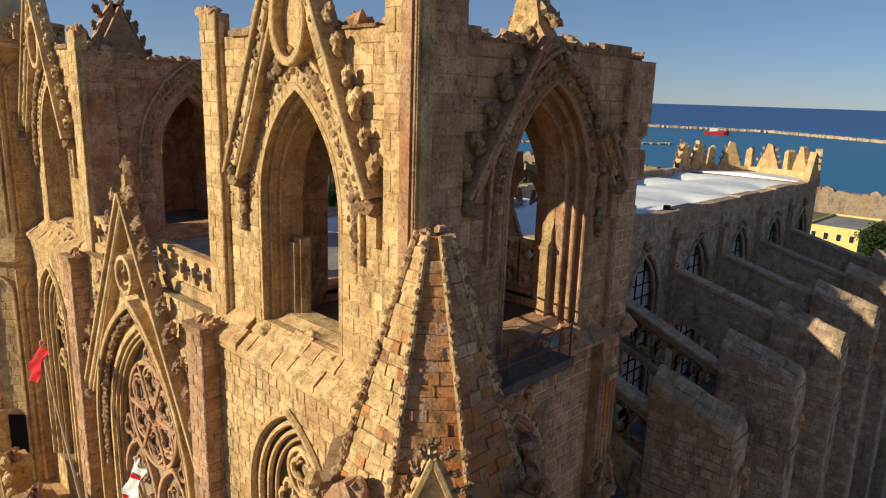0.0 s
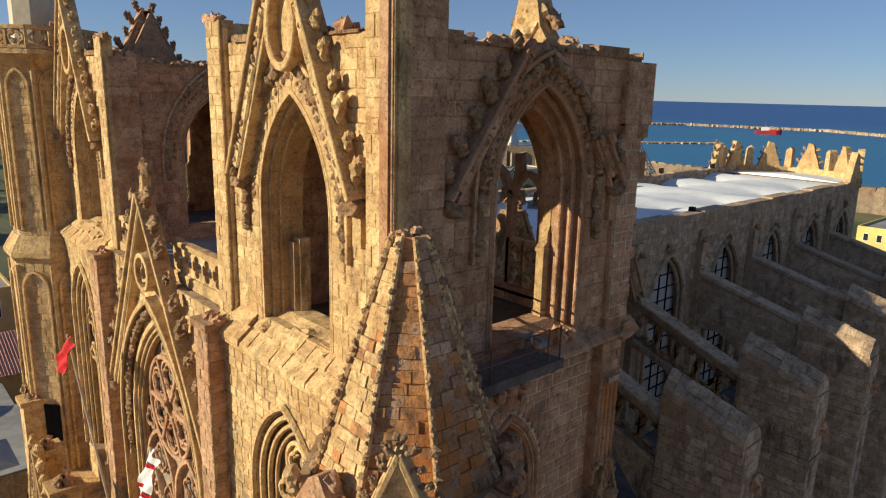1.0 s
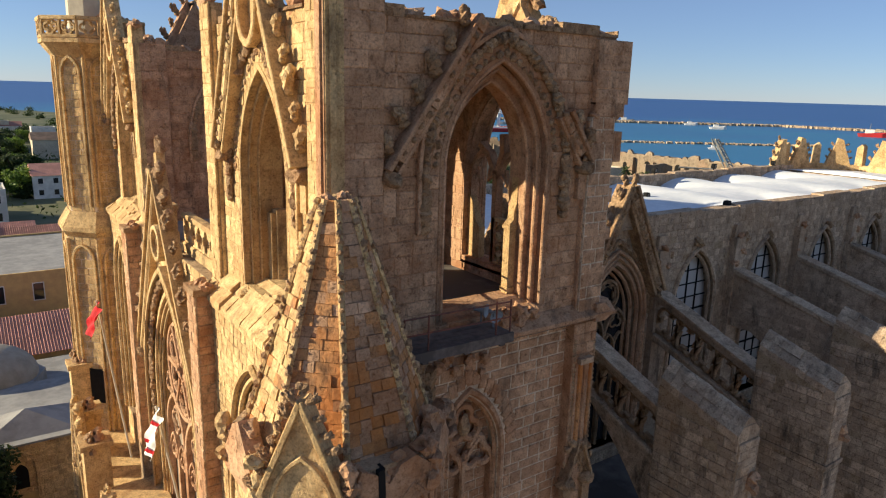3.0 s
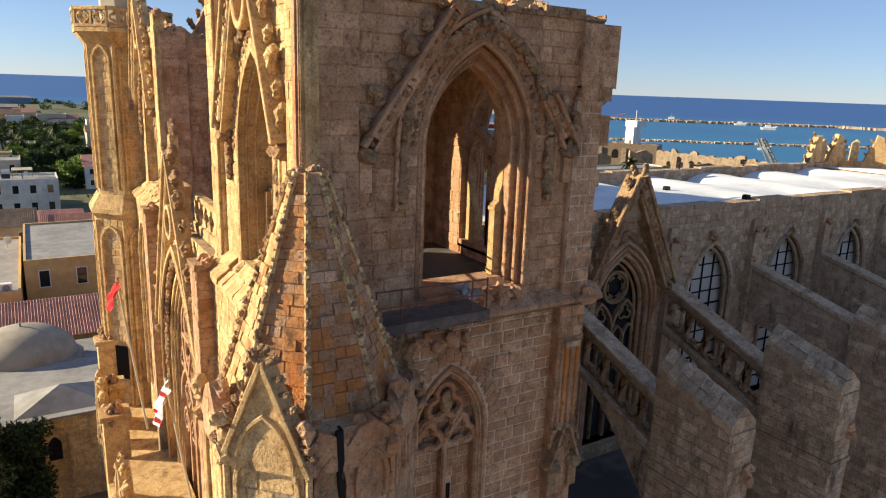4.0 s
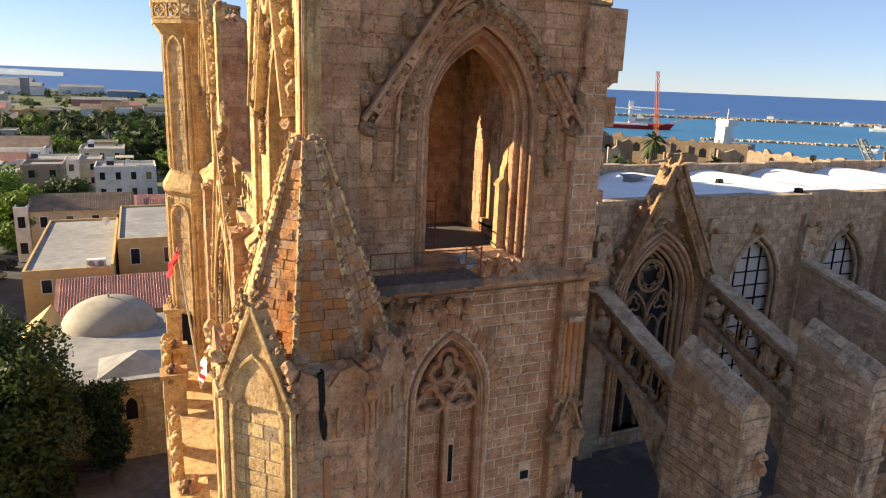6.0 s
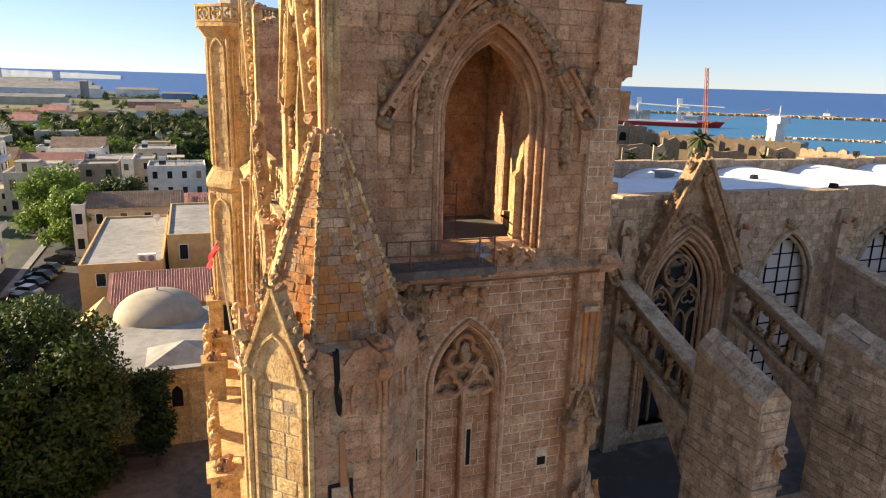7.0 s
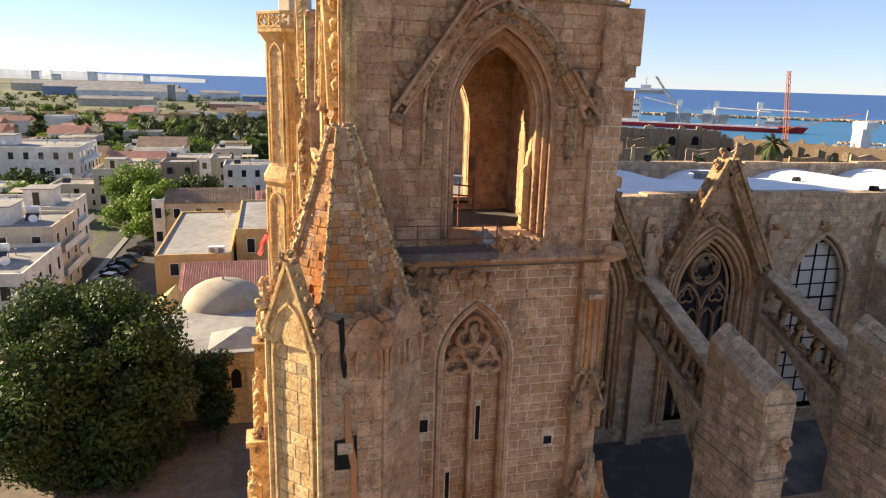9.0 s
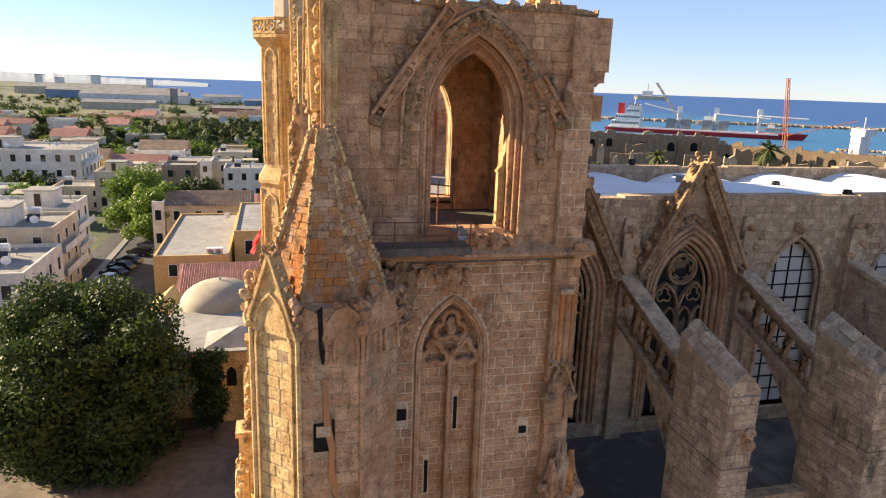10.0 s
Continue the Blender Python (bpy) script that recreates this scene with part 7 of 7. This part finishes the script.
    copy_thing(KINDS[rng.choice((0, 1, 2, 2))], pose(x, y, GROUND, 0, 0, rng.uniform(0, 360)) @ Matrix.Diagonal((s, s, s, 1)))
for k in range(10):
    f = rng.random()
    copy_thing(PALM, pose(80 + 110 * f + rng.uniform(-8, 8), 200 - 105 * f + rng.uniform(-8, 8), GROUND, 0, 0, rng.uniform(0, 360)) @ Matrix.Diagonal((1.1, 1.1, 1.0, 1)))
for g in KINDS + [PALM]:
    for o in list(g.children_recursive) + [g]:
        bpy.data.objects.remove(o)

# far woods towards the coast: too many to count
for nm, cnt, box in (("far_woods", 26000, (-420, 60, 420, 900)), ("scrub", 9000, (-60, 190, 140, 420))):
    r2 = np.random.default_rng(5)
    cl = [(r2.uniform(box[0], box[1]), 0, GROUND + 1.2, r2.uniform(1.5, 4)) for _ in range(420)]
    cl = [(x, r2.uniform(box[2], box[3]), z, r) for x, _, z, r in cl]
    tagged(new(nm, leaf_mesh(nm, cl, cnt, 0.9 if nm == "far_woods" else 0.5, LEAF, 4)), "scattered dark trees and bushes towards the coast", "woods", kind="stuff")


# ---- street, courtyard, cars ----
def slab(name, x0, x1, y0, y1, z, material, label, category):
    bm = bmesh.new()
    box3(bm, x0, x1, y0, y1, GROUND - 0.3, z)
    tagged(part(name, bm, material, None), label, category, kind="structure")


slab("road", -22.5, -8.4, 55, 170, GROUND + 0.03, ASPHALT, "grey asphalt side street with parked cars", "road")
slab("pavement_west", -19.2, -18.2, 55, 170, GROUND + 0.16, CONC, "concrete pavement beside the street", "pavement")
slab("pavement_east", -8.4, -7.2, 76, 170, GROUND + 0.16, CONC, "concrete pavement beside the street", "pavement")
slab("courtyard", -45, 60, 24, 54, GROUND + 0.04, COURT, "stone-paved court beside the domed building, shade put into its colour", "pavement")
# added out of view as a reflector for the shaded walls
slab("plaza", -45, 120, -130, 24, GROUND + 0.04, PAVING, "unseen stone-paved ground round the church, kept pale to bounce sunlight", "pavement")


def car(x, y, yaw, i):
    t = thing("car", ("black saloon car parked at the kerb", "white hatchback parked at the kerb", "dark grey car parked at the kerb")[i], "car", "parked cars", at=(x, y, GROUND + 0.03))
    P = Plane((-0.85, 0, 0), (0, 1, 0), (1, 0, 0))
    bm = bmesh.new()
    solid(bm, P, [(-2.1, 0.3), (2.1, 0.3), (2.15, 0.65), (1.95, 0.85), (1.0, 0.95), (-1.6, 0.98), (-2.1, 0.9), (-2.15, 0.6)], 0, 1.7)
    bmesh.ops.bevel(bm, geom=bm.edges[:], offset=0.08, segments=2, affect="EDGES")
    body = part("body", bm, CARPAINT[i], t)
    bm = bmesh.new()
    solid(bm, Plane((-0.72, 0, 0), (0, 1, 0), (1, 0, 0)), [(-1.65, 0.95), (1.05, 0.93), (0.4, 1.42), (-1.1, 1.45)], 0, 1.44)
    cabin = part("cabin_glass", bm, DGLASS, t)
    bm = bmesh.new()
    solid(bm, Plane((-0.7, 0, 0), (0, 1, 0), (1, 0, 0)), [(-1.12, 1.42), (0.42, 1.4), (0.3, 1.48), (-1.0, 1.5)], 0, 1.4)
    roof = part("roof", bm, CARPAINT[i], t)
    pieces = [body, cabin, roof]
    for sx in (-0.8, 0.8):
        for sy in (-1.3, 1.3):
            bm = bmesh.new()
            bar(bm, (sx - 0.1, sy, 0.32), (sx + 0.1, sy, 0.32), 0.32, 14)
            wh = part("wheel", bm, RUBBER, t)
            bm = bmesh.new()
            bar(bm, (sx - 0.11, sy, 0.32), (sx + 0.11, sy, 0.32), 0.18, 10)
            part("rim", bm, STEEL, wh).matrix_parent_inverse = Matrix()
            pieces.append(wh)
    for ob in pieces:
        ob.matrix_parent_inverse = Matrix()
    t.matrix_basis = pose(x, y, GROUND + 0.03, 0, 0, yaw)


for i, (x, y, yaw, c) in enumerate(((-16.0, 92.5, 62, 1), (-15.8, 96.0, 62, 0), (-15.4, 99.5, 62, 0), (-15.0, 103.5, 62, 2), (-14.4, 109, 62, 0), (-13.6, 114, 62, 2), (-10.0, 118, 5, 1), (-16.3, 89.0, 62, 0))):
    car(x, y, yaw, c)


# ---- the domed building by the courtyard ----
def domed_building():
    t = thing("domed_building", "old ochre stone building with arched windows and a plastered dome", "house", at=(2, 54, GROUND))
    P = Plane((0, 46.5, 0), (1, 0, 0), (0, -1, 0))
    bm = bmesh.new()
    box3(bm, -7.0, 12.0, 46.5, 57, GROUND, 1.6)
    w = part("wall", bm, OCHRE, t)
    ashlar(w, P, -7.0, 12.0, GROUND, 1.6, GOLD, [arch_hole(c, 0.42, -1.6, -0.5, 0.7) for c in (3.8, 8.0, -0.5)], course=0.4, lens=(0.5, 0.9), budget=80, near=(3, 46, 0), seed=4)
    for c in (3.8, 8.0, -0.5):
        # window shade painted as a flat dark panel
        bm = bmesh.new()
        solid(bm, P, arch_path(c, 0.42, -1.6, -0.5, 0.7, 6), -0.05, 0.02)
        o = part("window", bm, DARK, w, "arched window, its shade painted as a near-black panel")
        bm = bmesh.new()
        sweep(bm, P, arch_path(c, 0.95, GROUND, -0.1, 1.1, 8), rect(0.22, 0, 0.12))
        part("blind_arch", bm, GOLD, w)
    bm = bmesh.new()
    box3(bm, -7.2, 12.2, 46.3, 57.1, 1.6, 1.75)
    part("cornice", bm, CONC, t)
    bm = bmesh.new()
    a = [bm.verts.new(v) for v in ((1.5, 47, 1.75), (7.5, 47, 1.75), (7.5, 51.5, 1.75), (1.5, 51.5, 1.75))]
    b = bm.verts.new((4.5, 49.2, 3.0))
    for k in range(4):
        bm.faces.new((a[k], a[(k + 1) % 4], b))
    part("hipped_roof", bm, CONC, t)
    bm = bmesh.new()
    bar(bm, (2.1, 60.5, GROUND), (2.1, 60.5, 1.5), 4.6, 8)
    part("drum", bm, CONC, t)
    bm = bmesh.new()
    prev = None
    for j in range(9):
        e = j / 8 * math.pi / 2
        r, z = 4.1 * math.cos(e) + 0.02, 1.5 + 2.65 * math.sin(e)
        ring = [bm.verts.new((2.1 + r * math.cos(k * math.tau / 32), 60.5 + r * math.sin(k * math.tau / 32), z)) for k in range(32)]
        if prev:
            for k in range(32):
                bm.faces.new((prev[k], prev[(k + 1) % 32], ring[(k + 1) % 32], ring[k]))
        prev = ring
    bm.faces.new(prev)
    d = part("dome", bm, plain("dome_render", (0.38, 0.335, 0.265), (0.27, 0.235, 0.18), scale=0.8), t, "weathered grey-buff plastered dome", smooth=True)
    bm = bmesh.new()
    bar(bm, (2.1, 60.5, 4.0), (2.1, 60.5, 4.5), 0.1, 8)
    part("finial", bm, CONC, d)
    bm = bmesh.new()
    box3(bm, -6.0, 9.5, 57.1, 66.0, GROUND, 0.3)
    part("flat_range", bm, CONC, t)
    bm = bmesh.new()
    for v in ((-5.5, 60, 0.3), (-2.2, 60, 0.3), (-2.2, 66, 0.3), (-5.5, 66, 0.3), (-3.6, 62, 2.2), (-3.2, 66, 2.2)):
        bm.verts.new(v)
    bm.verts.ensure_lookup_table()
    for f in ((0, 1, 4), (1, 2, 5, 4), (2, 3, 5), (3, 0, 4, 5)):
        bm.faces.new([bm.verts[i] for i in f])
    part("small_hip", bm, OCHRE, t)
    ac = thing("air_conditioner", "white air-conditioning unit on the flat roof", "air conditioner", at=(0.2, 79.2, 2.2))
    bm = bmesh.new()
    box3(bm, -0.8, 1.2, 78.6, 79.4, 2.25, 3.2)
    part("case", bm, WHITE, ac)
    for x in (-0.3, 0.7):
        bm = bmesh.new()
        bar(bm, (x, 78.59, 2.75), (x, 78.56, 2.75), 0.35, 14)
        part("fan_grille", bm, CONC, ac)
    bench = thing("bench", "dark wooden bench against the building", "bench", at=(0.2, 45.6, GROUND))
    for nm, a in (("seat", (-0.9, 1.3, 45.3, 45.8, GROUND + 0.42, GROUND + 0.5)), ("backrest", (-0.9, 1.3, 45.8, 45.87, GROUND + 0.5, GROUND + 0.95)), ("leg", (-0.8, -0.7, 45.3, 45.8, GROUND, GROUND + 0.42)), ("leg", (1.1, 1.2, 45.3, 45.8, GROUND, GROUND + 0.42))):
        bm = bmesh.new()
        box3(bm, *a)
        part(nm, bm, BARK, bench)


domed_building()


# ---- harbour ----
def sea_wall():
    t = thing("city_wall", "long dark stone sea wall with a broken parapet", "city wall", at=(170, 190, GROUND))
    for (xa, ya), (xb, yb), top in (((60, 420), (78, 262), 4.5), ((78, 262), (178, 222), 8.6), ((178, 222), (212, 178), 6.0), ((212, 178), (218, 110), 4.0), ((218, 110), (224, 60), 2.5), ((224, 60), (215, -60), 1.5)):
        u = Vector((xb - xa, yb - ya, 0))
        P = Plane((xa, ya, 0), u, (u.y, -u.x, 0))
        bm = bmesh.new()
        block(bm, P, 0, u.length, -4, 0, GROUND - 1, top)
        w = part("curtain", bm, HARBOUR, t)
        k = 0.0
        while k < u.length - 2:
            bm = bmesh.new()
            wd, hh = rng.uniform(0.8, 4.5), rng.choice((0.3, 0.5, 0.9, 1.6))
            solid(bm, P, [(k, top - 0.1), (k + wd, top - 0.1), (k + wd * 0.9, top + hh * rng.uniform(0.3, 1)), (k + wd * 0.5, top + hh), (k + wd * 0.1, top + hh * rng.uniform(0.4, 1))], -1.4, -0.1)
            part("merlon", bm, ROCK if rng.random() < 0.2 else HARBOUR, w)
            k += wd + rng.choice((0.0, 0.4, 1.5, 3.0))
        k = rng.uniform(3, 8)
        while k < u.length - 4 and top > 3.5:
            # flat dark arches paint the shade of recesses onto the curtain
            bm = bmesh.new()
            a2 = rng.uniform(0.8, 1.7)
            zs = rng.uniform(top - 5.0, top - 3.2)
            solid(bm, P, arch_path(k, a2, zs - 2.0, zs, a2 * 1.1, 6), -0.6, 0.03)
            part("dark_arch", bm, DARK, w, "arched recess, its shade painted as a near-black panel")
            bm = bmesh.new()
            block(bm, P, k + 2.4, k + 2.4 + rng.uniform(0.8, 2.2), 0.0, rng.uniform(0.6, 1.6), GROUND, top - rng.uniform(0.8, 3.0))
            part("wall_buttress", bm, HARBOUR, w)
            k += rng.uniform(6, 14)
    r = thing("ruin", "ruined stone arches and columns beside the harbour wall", "ruin", at=(118, 205, GROUND))
    for x, y, w, h in ((114, 198, 2.2, 9.5), (119, 196, 1.6, 6), (124, 194, 1.2, 8), (132, 190, 5, 5), (142, 186, 7, 6.5), (150, 180, 4, 8), (160, 172, 9, 4.5), (90, 190, 10, 4), (170, 160, 12, 3.5), (128, 215, 16, 5.5), (140, 226, 9, 8), (152, 205, 14, 6), (166, 196, 6, 9), (178, 184, 12, 5.5), (104, 236, 18, 6), (187, 168, 8, 8), (197, 150, 10, 5)):
        bm = bmesh.new()
        solid(bm, Plane((x, y, 0), (1, -0.5, 0), (-0.5, -1, 0)), [(0, GROUND), (w, GROUND), (w, h * 0.8 + GROUND + 3), (w * 0.7, h + GROUND + 3), (w * 0.3, h * 0.86 + GROUND + 3), (0, h + GROUND + 2.6)], -1.5, 0)
        part("wall_fragment", bm, ROCK if w < 5 else HARBOUR, r)
    h = house(168, 190, 36, 47, -0.6, YELLOW, "yellow rendered house with a flat roof near the shore", 2, sides="", group="")
    P = Plane((168, 0, 0), (0, 1, 0), (-1, 0, 0))
    for k in range(4):
        opening(h.children[0], P, 36.8 + 2.6 * k, 37.8 + 2.6 * k, -3.2, -1.6)
    house(150, 186, 150, 160, 1.5, CREAM, "long cream quayside building", 2, sides="", group="")
    tree((160, 30, GROUND), 8, 5, LEAF, 5000, 0.3, 41, "dark tree beside the yellow house", low=0.1)
    tree((176, 26, GROUND), 7, 5, LEAF, 5000, 0.3, 42, "dark tree beside the yellow house", low=0.1)


sea_wall()


def breakwater(name, pts, w, h, label):
    r2 = random.Random(3)
    bm = bmesh.new()
    for (xa, ya), (xb, yb) in zip(pts, pts[1:]):
        ln = math.hypot(xb - xa, yb - ya)
        n = int(ln / 1.8)
        for k in range(n):
            f = k / n
            for j in range(3):
                s = r2.uniform(0.8, 1.7) * w
                m = Matrix.Translation((xa + (xb - xa) * f + r2.uniform(-2, 2), ya + (yb - ya) * f + r2.uniform(-2, 2), -7.1 + h * 0.3)) @ Matrix.Rotation(r2.uniform(0, 3), 4, "Z") @ Matrix.Rotation(r2.uniform(-0.5, 0.5), 4, "X") @ Matrix.Diagonal((s * 1.3, s, h * r2.uniform(0.7, 1.3), 1))
                bmesh.ops.create_cube(bm, size=1, matrix=m)
    tagged(part(name, bm, ROCK, None), label, "breakwater", kind="stuff")


breakwater("breakwater", [(330, 760), (620, 620), (851, 462), (880, 300), (783, 158), (700, 60)], 2.0, 3.0, "long pale rock breakwater across the bay")
breakwater("mole", [(360, 350), (468, 282), (520, 250)], 0.9, 1.5, "low stone mole in the harbour")


def hull(bm, P, ln, w, z0, z1):
    pts = [(0, -w * 0.42), (ln * 0.12, -w / 2), (ln * 0.8, -w / 2), (ln * 0.93, -w * 0.28), (ln, 0), (ln * 0.93, w * 0.28), (ln * 0.8, w / 2), (ln * 0.12, w / 2), (0, w * 0.42)]
    a = [bm.verts.new(P(u * 0.97 + 1, d * 0.9, z0)) for u, d in pts]
    b = [bm.verts.new(P(u, d, z1 + (1.5 if u > ln * 0.85 else 0))) for u, d in pts]
    bm.faces.new(a[::-1])
    bm.faces.new(b)
    for k in range(len(pts)):
        j = (k + 1) % len(pts)
        bm.faces.new((a[k], a[j], b[j], b[k]))


def cargo_ship():
    t = thing("cargo_ship", "red-hulled cargo ship with white bridge house and deck cranes", "ship", at=(350, 477, -7))
    P = Plane((284.6, 522.1, 0), (0.815, -0.58, 0), (0.58, 0.815, 0))
    bm = bmesh.new()
    hull(bm, P, 154, 20, -7.5, -4.0)
    part("hull", bm, HULL, t)
    bm = bmesh.new()
    block(bm, P, 3, 132, -9.6, 9.6, -4.0, -2.8)
    part("deck", bm, WHITE, t)
    for u0, u1, z0, z1 in ((5, 28, -3, 2), (8, 28, 2, 7), (16, 28, 7, 12), (18, 27, 12, 15)):
        bm = bmesh.new()
        block(bm, P, u0, u1, -8, 8, z0, z1)
        h = part("bridge_house", bm, WHITE, t)
        bm = bmesh.new()
        for k in range(int((u1 - u0) / 2.2)):
            block(bm, P, u0 + 0.6 + 2.2 * k, u0 + 1.7 + 2.2 * k, -8.06, -7.9, z0 + 2.4, z0 + 3.8)
        tagged(part("portholes", bm, DGLASS, h), kind="stuff")
    bm = bmesh.new()
    block(bm, P, 9, 14, -3, 3, 7, 16)
    part("funnel", bm, HULL, t)
    bm = bmesh.new()
    bar(bm, P(22, 0, 15), P(22, 0, 21), 0.4)
    part("mast", bm, WHITE, t)
    for u, jl, jz in ((58, -28, 6), (86, 40, -2), (118, 34, -1)):
        bm = bmesh.new()
        bar(bm, P(u, 0, -3), P(u, 0, 15), 1.5, 10)
        c = part("crane_post", bm, WHITE, t)
        bm = bmesh.new()
        block(bm, P, u - 2, u + 2, -2, 2, 10, 15)
        part("crane_cab", bm, WHITE, c)
        bm = bmesh.new()
        bar(bm, P(u, -2, 10), P(u + jl, -2, 10 + jz), 0.7)
        part("jib", bm, WHITE, c)
    for u in (52, 64, 80, 92):
        bm = bmesh.new()
        block(bm, P, u - 3.5, u + 3.5, -6, 6, -3, 5)
        part("hatch_cover", bm, STEEL, t)


cargo_ship()


def harbour_crane(base, top, boom, material, label):
    t = thing("harbour_crane", label, "crane", "harbour cranes", at=base)
    b, p = Vector(base), Vector(top)
    n = 14
    for dx, dy in ((-1, -1), (1, -1), (1, 1), (-1, 1)):
        bm = bmesh.new()
        bar(bm, b + Vector((dx, dy, 0)) * 0.95, p + Vector((dx, dy, 0)) * 0.55, 0.22, 5)
        part("mast_leg", bm, material, t)
    bm = bmesh.new()
    for k in range(n):
        q0, q1 = b.lerp(p, k / n), b.lerp(p, (k + 1) / n)
        s = -1 if k % 2 else 1
        bar(bm, q0 + Vector((-0.9 * s, -0.9, 0)), q1 + Vector((0.9 * s, -0.9, 0)), 0.14, 4)
        bar(bm, q0 + Vector((0.9, -0.9 * s, 0)), q1 + Vector((0.9, 0.9 * s, 0)), 0.14, 4)
    part("lattice", bm, material, t)
    bm = bmesh.new()
    bar(bm, b.lerp(p, 0.25), Vector(boom), 0.22, 5)
    part("boom", bm, material, t)


harbour_crane((282, 307, -6), (279, 309, 35), (305, 285, 14), RUSTY, "tall red and white lattice harbour crane")
harbour_crane((340, 490, -3), (318, 505, 33), (345, 480, 8), STEEL, "grey mobile crane with its boom raised")
harbour_crane((173, 101, 4), (169, 106, 15), (163, 112, 7), STEEL, "small mobile crane on the quay")

t = thing("control_tower", "white harbour control tower on a dark quay building", "tower", at=(243, 220, -6))
for nm, a, m in (("base", (226, 254, 212, 224, -7, 3), STEEL), ("shaft", (240.5, 245.5, 217.5, 222.5, 3, 10.5), WHITE), ("cabin", (241, 247, 216.5, 223.5, 10.5, 13.3), WHITE), ("mast", (243, 243.4, 219, 219.4, 13.3, 18), STEEL)):
    bm = bmesh.new()
    box3(bm, *a)
    part(nm, bm, m, t)


def boat(x, y, ln, m1, label, z=-7.2, yaw=0.0):
    t = thing("boat", label, "boat", "boats", at=(x, y, z))
    P = Plane((x, y, 0), (math.cos(yaw), math.sin(yaw), 0), (-math.sin(yaw), math.cos(yaw), 0))
    bm = bmesh.new()
    hull(bm, P, ln, ln * 0.25, z, z + ln * 0.13)
    part("hull", bm, m1, t)
    bm = bmesh.new()
    block(bm, P, ln * 0.25, ln * 0.55, -ln * 0.08, ln * 0.08, z + ln * 0.12, z + ln * 0.28)
    part("cabin", bm, WHITE, t)
    bm = bmesh.new()
    bar(bm, P(ln * 0.4, 0, z + ln * 0.28), P(ln * 0.4, 0, z + ln * 0.5), ln * 0.012, 5)
    part("mast", bm, STEEL, t)


boat(728, 318, 26, HULL, "red work boat moored in the bay", yaw=-1.1)
boat(405, 266, 9, WHITE, "small white motor boat", yaw=-0.8)
boat(730, 520, 16, WHITE, "white yacht at anchor", yaw=-0.8)
boat(674, 447, 18, WHITE, "white motor yacht at anchor", yaw=-0.8)
boat(690, 592, 22, STEEL, "dark tug at anchor", yaw=-0.8)
boat(450, 640, 34, STEEL, "grey patrol ship by the breakwater", yaw=-0.7)
boat(470, 560, 20, STEEL, "fishing boat by the breakwater", yaw=-0.7)
boat(1450, 2550, 130, CREAM, "distant freighter on the open sea", z=-4.8, yaw=-0.6)

# the low coast at the end of the bay, its haze painted in and glowing
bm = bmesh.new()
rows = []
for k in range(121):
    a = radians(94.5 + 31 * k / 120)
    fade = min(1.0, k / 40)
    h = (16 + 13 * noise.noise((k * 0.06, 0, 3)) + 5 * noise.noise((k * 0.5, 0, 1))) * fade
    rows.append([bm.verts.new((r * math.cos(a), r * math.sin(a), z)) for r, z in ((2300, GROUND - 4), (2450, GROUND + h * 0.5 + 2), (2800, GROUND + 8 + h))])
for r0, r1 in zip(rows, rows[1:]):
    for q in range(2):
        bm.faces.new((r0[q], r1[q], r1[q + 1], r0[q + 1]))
tagged(part("backdrop", bm, HAZE, None), "low coast beyond the bay, paled and faintly glowing for haze", "backdrop", kind="structure")

# far sheds and blocks along the coast; blue sheds and tower blocks paled for haze
for x, y, w, l, h, m, nm in ((-250, 900, 150, 40, 10, BLUE, "long blue industrial shed"), (-190, 800, 110, 30, 9, WHITE, "pale grey industrial shed"), (-330, 1050, 160, 40, 10, CREAM, "pale warehouse"), (-70, 850, 45, 20, 8, WHITE, "white sheds by the shore"), (-20, 800, 30, 14, 6, BLUE, "blue containers by the shore"), (-96, 780, 7, 8, 17, CONC, "grey silo tower"), (-360, 1350, 12, 14, 20, WHITE, "distant tower block"), (-318, 1420, 14, 16, 26, WHITE, "distant tower block"), (-460, 1300, 14, 16, 18, WHITE, "distant tower block"), (-430, 1480, 10, 14, 24, WHITE, "distant tower block"), (-520, 1500, 16, 16, 27, WHITE, "distant tower block"), (-250, 1600, 12, 14, 21, WHITE, "distant tower block"), (-150, 640, 60, 20, 6, CREAM, "low pale building"), (-40, 600, 40, 16, 5, TILE, "long low red-roofed building"), (-620, 1200, 80, 30, 16, WHITE, "distant white block"), (-420, 1000, 60, 30, 14, WHITE, "distant white block")):
    t = thing("far_building", nm + " beyond the town", "building", "far buildings", at=(x, y, GROUND))
    bm = bmesh.new()
    box3(bm, x, x + w, y, y + l, GROUND, GROUND + h)
    b = part("wall", bm, m, t)
    bm = bmesh.new()
    if h < 20:
        solid(bm, Plane((x, 0, 0), (0, 1, 0), (1, 0, 0)), [(y - 0.5, GROUND + h), (y + l + 0.5, GROUND + h), (y + l / 2, GROUND + h + l * 0.12)], 0, w)
    else:
        box3(bm, x - 0.4, x + w + 0.4, y - 0.4, y + l + 0.4, GROUND + h, GROUND + h + 1)
    part("roof", bm, CONC, t)
